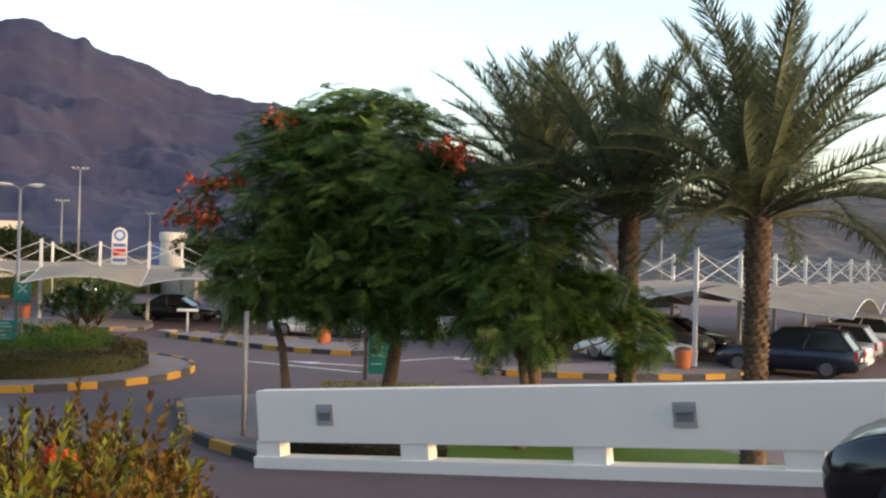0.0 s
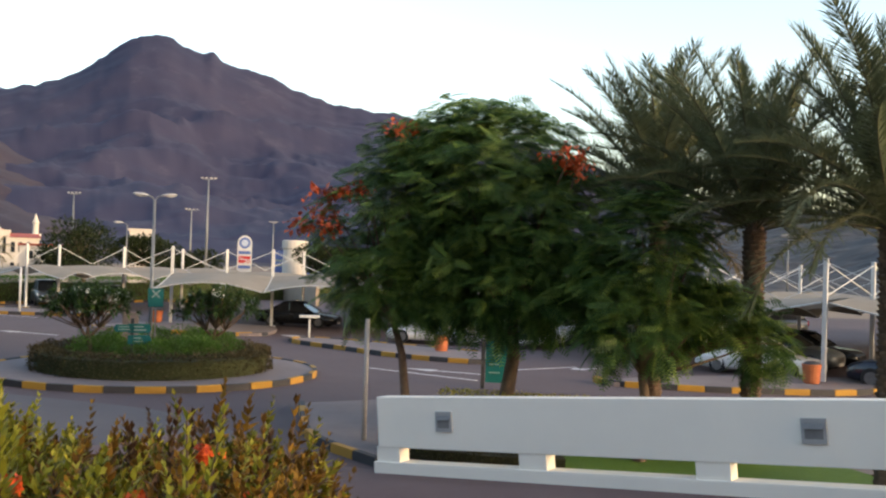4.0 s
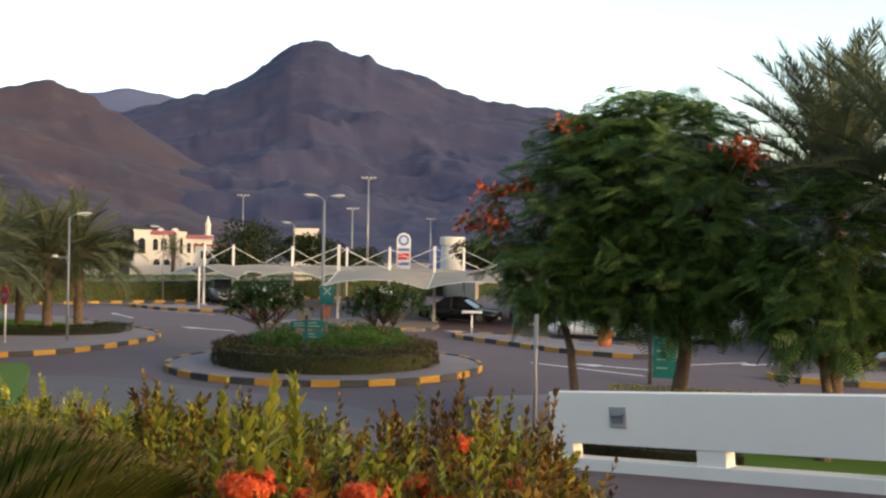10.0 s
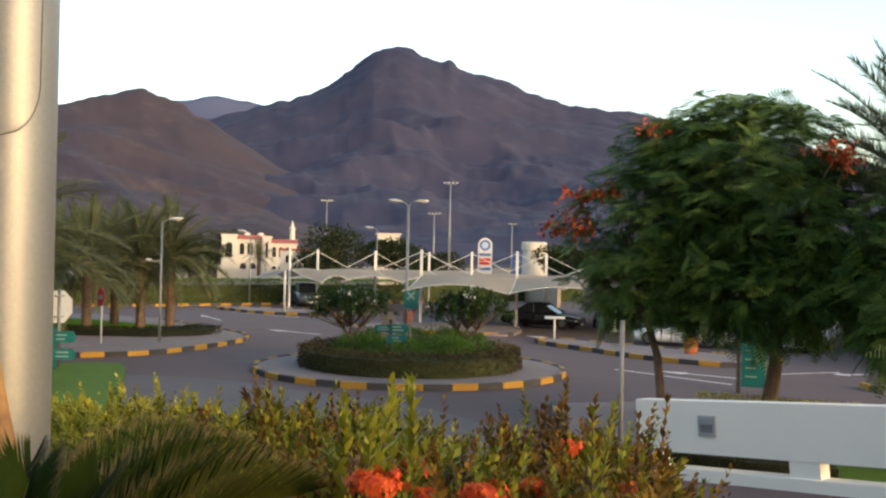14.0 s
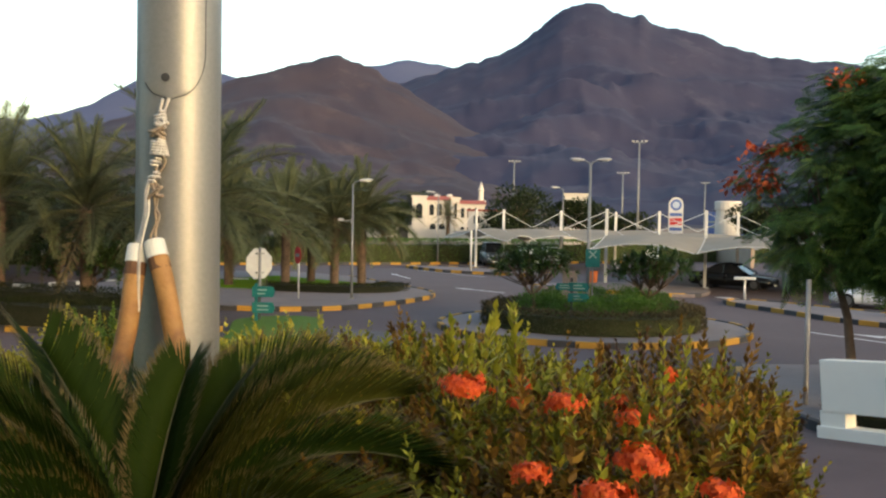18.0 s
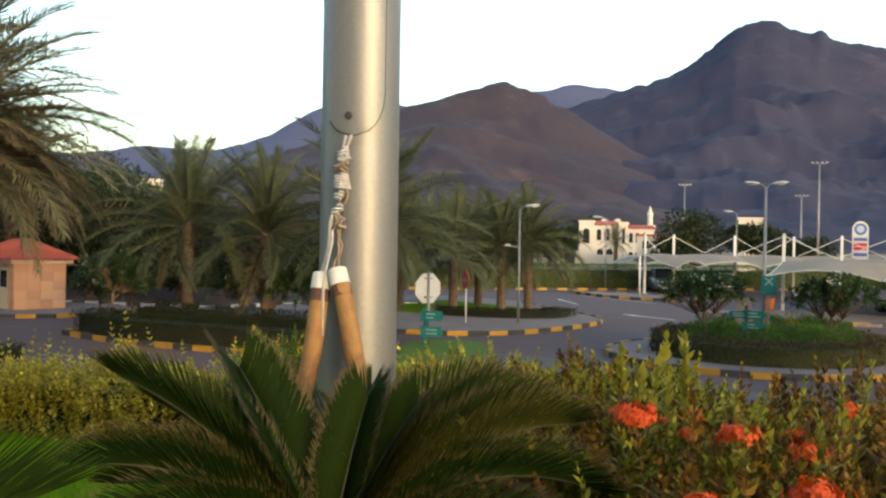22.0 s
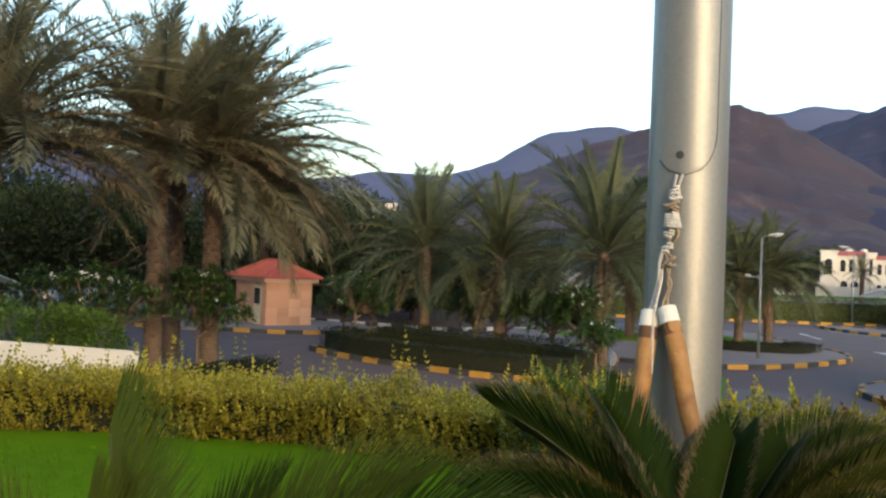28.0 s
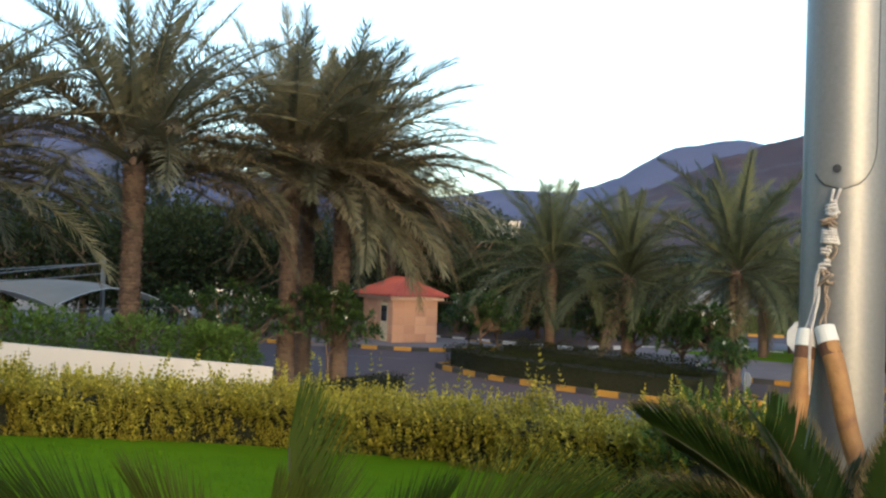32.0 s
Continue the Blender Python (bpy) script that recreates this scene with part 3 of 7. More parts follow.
# raised terrace with the lawn on which the flagpole stands
TERR = [(-0.2, 3.9), (-2.0, 4.5), (-3.6, 5.1), (-5.4, 4.6), (-7.4, 3.7), (-8.9, 2.1), (-10.2, 0.2), (-11.6, -3), (-13, -8), (8, -12), (6, 0), (2, 2.6)]
tagged(part("terrace", slab(bmesh.new(), [tuple(p) for p in smooth_path(TERR, 0.4, True)], -0.02, 2.22), SOIL, None), "raised planted terrace", "ground", kind="structure")
LAWN = [(-6.3, 3.1), (-7.7, 1.9), (-8.8, 0.3), (-10.2, -3), (-11, -7), (-4.2, -7), (-3.2, -2), (-3.0, 1.2), (-4.0, 3.2)]
tagged(part("lawn", slab(bmesh.new(), [tuple(p) for p in smooth_path(LAWN, 0.3, True)], 2.15, 2.3), GRASS, None), "bright green mown lawn", "lawn", kind="structure")
tagged(part("footpath", slab(bmesh.new(), [(-1.4, -6), (6, -6), (5.5, 0.0), (0.8, 1.0), (-0.6, 0.5), (-1.3, -1)], 2.1, 2.26), PAVING, None), "paved path of the terrace", "pavement", kind="structure")
# the building behind the viewpoint closes the place
tagged(part("building_wall", nbox((6, -16, 8), (60, 1, 16)), WHITEWALL, None), "plain pale building wall behind the terrace", "wall", kind="structure")



# ---- plants ----
def frames_of(dirs, up=None):
    """Rotation matrices (n,3,3) whose x axis is dirs."""
    d = dirs / np.linalg.norm(dirs, axis=1, keepdims=True)
    up = np.tile(np.array([0, 0, 1.0]), (len(d), 1)) if up is None else up
    y = np.cross(up, d)
    ln = np.linalg.norm(y, axis=1, keepdims=True)
    y = np.where(ln < 1e-3, np.array([[0, 1.0, 0]]), y / np.maximum(ln, 1e-6))
    z = np.cross(d, y)
    return np.stack([d, y, z], axis=2)


def scatter(tv, tf, pos, rot, size):
    """Copies of a small template (tv, tf) at pos with rotations rot and sizes; returns verts and faces."""
    n, k = len(pos), len(tv)
    V = np.einsum('nij,kj->nki', rot, tv) * np.asarray(size).reshape(n, 1, 1) + pos[:, None, :]
    F = np.asarray(tf, dtype=np.int64)[None] + (np.arange(n) * k)[:, None, None]
    return V.reshape(-1, 3), F.reshape(-1, F.shape[2])


LEAF_V = np.array([(0, 0, 0), (0.45, 0.22, 0.06), (1, 0, -0.10), (0.45, -0.22, 0.06), (0.5, 0, 0.0)])
LEAF_F = [(0, 4, 1), (1, 4, 2), (2, 4, 3), (3, 4, 0)]
LEAF2_F = [(0, 2, 1), (0, 3, 2)]
SMALL_V = LEAF_V[:4]


def unit(n, r):
    v = r.normal(size=(n, 3))
    return v / np.linalg.norm(v, axis=1, keepdims=True)


def join_mesh(name, chunks, mats):
    """chunks: (verts, faces, material index)."""
    V, G, M, o = [], [], [], 0
    for v, f, mi in chunks:
        V.append(np.asarray(v, dtype=float).reshape(-1, 3))
        if len(f):
            G.append(f + o if isinstance(f, np.ndarray) else [tuple(i + o for i in q) for q in f])
            M.append(np.full(len(f), mi, np.int32))
        o += len(V[-1])
    me = bpy.data.meshes.new(name)
    fill(me, np.vstack(V), G)
    for m in mats:
        me.materials.append(m)
    M = np.concatenate(M)
    if len(M) == len(me.polygons):
        me.polygons.foreach_set("material_index", M)
    me.update()
    return me


def feather(L, n, leaf, droop, curl, vee, r, width=0.035, twist=0.0, tip_len=0.45, clump=0.0):
    """A pinnate frond along +x that arcs down: returns rachis points and (leaf verts, leaf faces, tip verts, tip faces)."""
    s = np.linspace(0, 1, n)
    ang = -droop * s ** curl
    dx = np.cumsum(np.cos(ang)) * L / n
    dz = np.cumsum(np.sin(ang)) * L / n
    pts = np.stack([dx, np.zeros(n), dz], 1)
    V, F = [p for p in pts], []
    for i in range(int(n * 0.1), n - 1):
        u = i / (n - 1)
        ll = leaf * min(1.0, 0.45 + 1.6 * u) * (1 - 0.62 * max(0.0, (u - 0.55) / 0.45) ** 1.4)
        a = ang[i]
        fwd = np.array([math.cos(a), 0, math.sin(a)])
        upv = np.array([-math.sin(a), 0, math.cos(a)])
        for side in (-1, 1):
            sweep = radians(30 + 34 * u * u + r.normal(0, 3 + 8 * clump))
            v = radians(vee + r.normal(0, 5 + 14 * clump))
            d = fwd * math.sin(sweep) + (np.array([0, side, 0]) * math.cos(v) + upv * math.sin(v)) * math.cos(sweep)
            w = np.cross(d, upv)
            w = w / np.linalg.norm(w) * width * 0.5
            p = pts[i]
            l2 = ll * r.uniform(0.85, 1.1)
            sag = np.array([0, 0, -0.10 * l2])
            k = len(V)
            V += [p + d * l2 * 0.45 + w, p + d * l2 * 0.45 - w, p + d * l2 * 0.80 + w * 0.5 + sag * 0.6, p + d * l2 * 0.80 - w * 0.5 + sag * 0.6, p + d * l2 + sag]
            F += [(i, i + 1, k), (i, k, k + 1), (k + 1, k, k + 2, k + 3), (k + 3, k + 2, k + 4)]
    return pts, np.array(V), F


def frond_mesh(name, L, n, leaf, droop, curl, vee, seed, mats, width, rr, clump=0.0, tips=False):
    r = np.random.default_rng(seed)
    pts, V, F = feather(L, n, leaf, droop, curl, vee, r, width, clump=clump)
    b = tube(bmesh.new(), [pts[i] for i in range(0, len(pts), max(1, len(pts) // 8))], list(np.linspace(rr, rr * 0.25, len(range(0, len(pts), max(1, len(pts) // 8))))), 5)
    rv = [tuple(v.co) for v in b.verts]
    b.verts.index_update()
    rf = [tuple(v.index for v in f.verts) for f in b.faces]
    b.free()
    if not tips:
        return join_mesh(name, [(V, F, 0), (rv, rf, 1)], mats[:2])
    body = [f for f in F if len(f) == 4]
    tip = [f for f in F if len(f) == 3]
    # the last third of each leaflet takes the third material
    return join_mesh(name, [(V, body, 0), (V, tip, 2), (rv, rf, 1)], mats)


DATE, DATEG = ([frond_mesh("frond", 3.6, 92, 0.62, d, c, 24, 20 + i, [m, RACHIS], 0.021, 0.022, 0.5) for i, (d, c) in enumerate(((0.35, 1.7), (0.6, 1.6), (0.85, 1.5), (1.05, 1.4), (1.3, 1.3)))] for m in (FROND, FROND_G))
DATELOW = [frond_mesh("frond", 3.3, 84, 0.52, d, c, 10, 40 + i, [FRONDDRY, RACHIS], 0.019, 0.022, 0.7) for i, (d, c) in enumerate(((0.95, 1.1), (1.25, 1.2)))]
# long fronds that bow right over and hang at the end
DATEARCH, DATEARCHG = ([frond_mesh("frond", 3.9, 100, 0.64, d, c, 14, 45 + i, [m, RACHIS], 0.022, 0.022, 0.55) for i, (d, c) in enumerate(((0.90, 1.6), (1.10, 1.5), (1.30, 1.4)))] for m in (FROND, FROND_G))
DRYARCH = [frond_mesh("frond", 3.7, 96, 0.60, d, c, 8, 48 + i, [FRONDDRY, RACHIS], 0.021, 0.022, 0.7) for i, (d, c) in enumerate(((0.9, 1.4), (1.15, 1.3)))]


def palm_trunk(h, r0, seed, flare=1.15):
    """A palm stem sheathed in old leaf bases, laid in a spiral."""
    r = np.random.default_rng(seed)
    bm = lathe(bmesh.new(), [(r0 * 1.25, -0.3), (r0 * 1.12, 0.15), (r0 * 0.95, h * 0.35), (r0 * 0.92, h * 0.75), (r0 * flare, h * 0.95), (r0 * 0.7, h + 0.25)], 12)
    V, F = [], []
    rows = int(h / 0.10)
    for i in range(rows):
        z = 0.05 + i * 0.10
        for k in range(9):
            a = (k + 0.5 * (i % 2)) * math.tau / 9 + i * 0.13 + r.normal(0, 0.05)
            rr = r0 * (0.97 if z < h * 0.8 else 1.08)
            c, s = math.cos(a), math.sin(a)
            w = r0 * 0.36
            out = r.uniform(0.035, 0.070) * (r0 / 0.25)
            o = len(V)
            for dr, dw, dz in ((-0.02, -w, -0.02), (-0.02, w, -0.02), (out, -w * 0.8, 0.065), (out, w * 0.8, 0.065), (-0.01, w * 0.6, 0.095), (-0.01, -w * 0.6, 0.095)):
                V.append((c * (rr + dr) - s * dw, s * (rr + dr) + c * dw, z + dz))
            F += [(o, o + 1, o + 3, o + 2), (o + 2, o + 3, o + 4, o + 5)]
    b = bm_mesh("trunk_core", bm, PALMBARK)
    core_v = [tuple(v.co) for v in b.vertices]
    core_f = [tuple(p.vertices) for p in b.polygons]
    bpy.data.meshes.remove(b)
    return join_mesh("trunk", [(core_v, core_f, 0), (V, F, 0)], [PALMBARK])


def date_palm(at, h, size=1.0, r0=0.27, seed=0, fronds=44, label="", group="", drop=92, low=9, wind=None, brown=0.0, arch=0.0, green=False):
    r = np.random.default_rng(seed)
    date, bowed = (DATEG, DATEARCHG) if green else (DATE, DATEARCH)
    turn = float(r.uniform(0, 360))
    top = thing("date_palm", at, 0 if wind else turn, label or "tall date palm with a rough brown trunk and drooping grey-green fronds", "palm tree", group)
    put("trunk", palm_trunk(h, r0, seed), top)
    for i in range(fronds):
        u = i / fronds
        el = 84 - drop * u ** 0.95 + r.normal(0, 6)
        az = i * 137.5 + r.normal(0, 10)
        if wind:
            az -= wind[1] * math.sin(radians(az - wind[0]))
            el -= 10 * u * math.cos(radians(az - wind[0]))
        me = date[int(r.integers(0, 2))] if u < 0.3 else date[int(r.integers(1, 4))] if u < 0.7 else date[int(r.integers(2, 5))]
        s = size * r.uniform(0.85, 1.08) * (0.9 if u < 0.15 else 1)
        if arch and u > 0.14 and r.uniform() < arch:
            me = bowed[0 if u < 0.35 else int(r.integers(0, 2)) if u < 0.6 else int(r.integers(1, 3))]
        if brown and u > 0.45 and r.uniform() < brown:
            me = (DRYARCH if arch else DATELOW)[i % 2]
        put("frond", me, top, pose(0, 0, h + 0.15 - 0.25 * u, r.normal(0, 14), -el, az) @ Matrix.Diagonal((s, s, s, 1)))
    for i in range(low):
        az = i * 360 / max(1, low) + r.normal(0, 15)
        if wind:
            az -= wind[1] * math.sin(radians(az - wind[0]))
        s = size * r.uniform(0.75, 1.0)
        put("frond", DATELOW[i % 2], top, pose(0, 0, h - 0.15, r.normal(0, 10), 16 + r.normal(0, 9), az) @ Matrix.Diagonal((s, s, s, 1)), "brownish hanging frond")
    return top


def limb(bm, p0, p1, r0, r1, r, bend=0.15, n=7):
    p0, p1 = np.array(p0, float), np.array(p1, float)
    L = np.linalg.norm(p1 - p0)
    k = 6
    off = r.normal(0, bend * L, 3)
    pts = [p0 + (p1 - p0) * t + off * math.sin(math.pi * t) * 0.5 for t in np.linspace(0, 1, k)]
    tube(bm, pts, list(np.linspace(r0, r1, k)), n)


def compound_leaf(pairs=8, length=0.44):
    """A feathery leaf: many narrow pinnae joined to one drooping midrib."""
    V, F = [], []
    for i in range(pairs + 1):
        u = i / pairs
        V += [(u * length, -0.004, -0.30 * length * u * u), (u * length, 0.004, -0.30 * length * u * u)]
        if i:
            F.append((2 * i - 2, 2 * i, 2 * i + 1, 2 * i - 1))
    for i in range(1, pairs + 1):
        u = i / pairs
        ll = 0.30 * length * math.sin(math.pi * min(1, 0.18 + 0.70 * u))
        x, z = u * length, -0.30 * length * u * u
        for k, sgn in ((2 * i, -1), (2 * i + 1, 1)):
            o = len(V)
            V += [(x + 0.024, sgn * 0.004, z), (x + ll * 0.45 + 0.014, sgn * ll, z - ll * 0.30), (x + ll * 0.45 - 0.006, sgn * ll, z - ll * 0.30)]
            F.append((k, o, o + 1, o + 2))
    return np.array(V), F


def flame_tree(at, h, blobs, trunk_r, seed, leaves, flowers=(), label="", lean=(0, 0)):
    """A flame tree: bent trunk, limbs into each blob of the crown (x, y, z, rx, ry, rz), feathery leaves that droop at the edge."""
    r = np.random.default_rng(seed)
    top = thing("flame_tree", at, 0, label, "tree", "flame trees by the parapet")
    bm = bmesh.new()
    fork = np.array((lean[0], lean[1], h))
    tube(bm, [(0, 0, -0.3), (lean[0] * 0.1, lean[1] * 0.1, h * 0.35), (lean[0] * 0.6 + 0.08, lean[1] * 0.6, h * 0.7), tuple(fork)], [trunk_r * 1.25, trunk_r, trunk_r * 0.85, trunk_r * 0.7], 10)
    for b in blobs:
        c, rad = np.array(b[:3]), np.array(b[3:])
        for k in range(7):
            d = unit(1, r)[0]
            d[2] = abs(d[2]) * 0.7
            lb = bmesh.new()
            limb(lb, fork, c + d * rad * 0.75, trunk_r * 0.45, 0.012, r)
            part("branch", lb, BARK, top, smooth=True)
    part("trunk", bm, BARK, top, smooth=True)
    tv, tf = compound_leaf()
    chunks = []
    tot = sum(b[3] * b[4] for b in blobs)
    for b in blobs:
        n = int(leaves * b[3] * b[4] / tot)
        c, rad = np.array(b[:3]), np.array(b[3:])
        per = 6
        m = max(1, n // per)
        d = unit(m, r)
        d[:, 2] = np.where(d[:, 2] < -0.85, -d[:, 2], d[:, 2])
        shell = r.uniform(0.35, 1.0, m) ** 0.45
        lump = np.array([1 + 0.30 * noise.noise(Vector(tuple(v * 2.3 + seed))) + 0.14 * noise.noise(Vector(tuple(v * 6.0 + seed))) for v in d])
        tip = c + d * rad * (shell * lump)[:, None]
        # every twig ends in a flat spray of leaves
        p = np.repeat(tip, per, axis=0) + r.normal(0, 0.05, (m * per, 3))
        fan = np.tile(np.arange(per) * math.tau / per, m) + np.repeat(r.uniform(0, 6.28, m), per) + r.normal(0, 0.25, m * per)
        dd = np.repeat(d, per, axis=0)
        out = np.stack([np.cos(fan), np.sin(fan), np.zeros(m * per)], 1) + r.normal(0, 0.22, (m * per, 3))
        nrm = dd * 0.45 + np.array([0, 0, 0.95]) + np.repeat(r.normal(0, 0.25, (m, 3)), per, axis=0)
        nrm /= np.linalg.norm(nrm, axis=1, keepdims=True)
        out -= nrm * np.sum(out * nrm, axis=1, keepdims=True)
        out += dd * 0.45 + np.array([0, 0, -0.10])
        low = p[:, 2] < c[2] - 0.45 * rad[2]
        out[low, 2] -= 0.6
        up = nrm + r.normal(0, 0.18, (m * per, 3))
        chunks.append((*scatter(tv, tf, p, frames_of(out, up), r.uniform(0.65, 1.2, m * per)), 0))
    put("crown", join_mesh("crown", chunks, [POINCI]), top)
    for f in flowers:
        lb = bmesh.new()
        limb(lb, fork, np.array(f[:3]) - np.array([0, 0, 0.05]), trunk_r * 0.3, 0.012, r, 0.08)
        part("branch", lb, BARK, top, smooth=True)
        n = 80
        p = np.array(f[:3]) + r.normal(0, 0.15, (n, 3)) * np.array([1.3, 1.3, 0.7])
        v, fc = scatter(LEAF_V * np.array([1, 1.6, 1]), LEAF_F, p, frames_of(unit(n, r)), r.uniform(0.10, 0.19, n))
        put("flower_head", mesh_of("flower_head", v, fc, FLAMEFL), top, None, "orange-red flower cluster")["kind"] = "stuff"
    return top


def leafy(name, at, blobs, n, leaf, material, seed, trunk=None, label="", category="shrub", group="", flowers=0, flower_mat=None, fl_size=0.09, big=False, updraft=0.15, kind="", tv=None):
    """A shrub or tree: stems and a crown of single leaves over uneven lumps (x, y, z, rx, ry, rz)."""
    r = np.random.default_rng(seed)
    top = thing(name, at, 0, label, category, group, kind)
    bm = bmesh.new()
    th, tr = trunk or (0.25, 0.03)
    tube(bm, [(0, 0, -0.15), (0.02, 0.01, th * 0.6), (0, 0, th)], [tr * 1.3, tr, tr * 0.85], 8)
    for b in blobs:
        for k in range(5):
            d = unit(1, r)[0]
            d[2] = abs(d[2]) * 0.6
            lb = bmesh.new() if big else bm
            limb(lb, (0, 0, th), np.array(b[:3]) + d * np.array(b[3:]) * 0.7, tr * 0.6, tr * 0.15, r)
            if big:
                part("branch", lb, BARK, top, smooth=True)
    part("trunk" if trunk else "branchwork", bm, BARK, top, smooth=True)
    chunks = []
    vol = [b[3] * b[5] for b in blobs]
    P = []
    for b, v in zip(blobs, vol):
        m = int(n * v / sum(vol))
        c, rad = np.array(b[:3]), np.array(b[3:])
        d = unit(m, r)
        lump = np.array([1 + 0.30 * noise.noise(Vector(tuple(q * 2.1 + seed + b[0]))) + 0.14 * noise.noise(Vector(tuple(q * 6.0 + seed))) for q in d])
        p = c + d * rad * (r.uniform(0.35, 1.0, m) ** 0.4 * lump)[:, None]
        out = d * 0.8 + r.normal(0, 0.45, (m, 3)) + np.array([0, 0, updraft])
        chunks.append((*scatter(LEAF_V if big else SMALL_V, LEAF_F if big else LEAF2_F, p, frames_of(out, r.normal(0, 0.4, (m, 3)) + np.array([0, 0, 1.0])), r.uniform(0.7, 1.3, m) * leaf), 0))
        P.append((c, rad))
    put("crown" if trunk else "foliage", join_mesh("crown", chunks, [material]), top)
    for i in range(flowers):
        c, rad = P[i % len(P)]
        d = unit(1, r)[0]
        d[2] = abs(d[2]) * 0.8
        m = 9
        p = c + d * rad * 1.03 + r.normal(0, fl_size * 0.7, (m, 3))
        v, fc = scatter(LEAF_V * np.array([1, 1.5, 1]), LEAF_F, p, frames_of(unit(m, r) + np.array([0, 0, 0.6])), r.uniform(0.8, 1.2, m) * fl_size)
        put("flower", mesh_of("flower", v, fc, flower_mat), top, None, "white flower cluster")["kind"] = "stuff"
    return top


def frangipani(at, blobs, n, leaf, material, seed, trunk, label, category, group, flowers=0, flower_mat=None, fl_size=0.09, big=True):
    """A frangipani: forked stubby branches, each ending in a rosette of long leaves, some with a bunch of white flowers."""
    r = np.random.default_rng(seed)
    top = thing("frangipani", at, 0, label, category, group)
    th, tr = trunk
    part("trunk", ntube([(0, 0, -0.15), (0.04, 0.02, th * 0.5), (0, 0, th)], [tr * 1.3, tr, tr * 0.9], 9), BARK, top, smooth=True)
    P, D, S, tips = [], [], [], []
    vol = [b[3] * b[5] for b in blobs]
    for b, v in zip(blobs, vol):
        c, rad = np.array(b[:3]), np.array(b[3:]) * 1.12
        fork = np.array([c[0] * 0.5, c[1] * 0.5, th + 0.3 * (c[2] - th)])
        lb = bmesh.new()
        limb(lb, (0, 0, th * 0.96), fork, tr * 0.8, tr * 0.6, r, 0.1)
        m = max(8, int(n / 6.5 * v / sum(vol)))
        for k in range(m):
            d = unit(1, r)[0]
            d[2] = d[2] if d[2] > -0.5 else -d[2]
            t = c + d * rad * r.uniform(0.45, 1.05)
            if k % 6 == 0:
                lt = bmesh.new()
                limb(lt, fork, t, tr * 0.4, tr * 0.25, r, 0.12, 5)
                part("branch", lt, BARK, top, smooth=True)
            axis = d * 0.7 + np.array([0, 0, 0.6])
            p, dd, ss = sprig_chunks(t, axis, leaf * 0.35, 3, leaf * 1.15, r, 4, 1.3, 0.3)
            P += p
            D += dd
            S += ss
            tips.append((t, axis / np.linalg.norm(axis)))
        part("branch", lb, BARK, top, smooth=True)
    V, F = scatter(LEAF_V * np.array([1, 0.75, 1.3]), LEAF_F, np.array(P), frames_of(np.array(D)), S)
    put("crown", mesh_of("crown", V, F, material), top)
    for i in range(min(flowers, len(tips))):
        t, ax = tips[int(i * len(tips) / flowers)]
        m = 9
        p = t + ax * leaf * 0.6 + r.normal(0, fl_size * 0.6, (m, 3))
        v, fc = scatter(LEAF_V * np.array([1, 1.5, 1]), LEAF_F, p, frames_of(unit(m, r) + np.array([0, 0, 0.6])), r.uniform(0.8, 1.2, m) * fl_size)
        put("flower", mesh_of("flower", v, fc, flower_mat), top, None, "white flower cluster")["kind"] = "stuff"
    return top


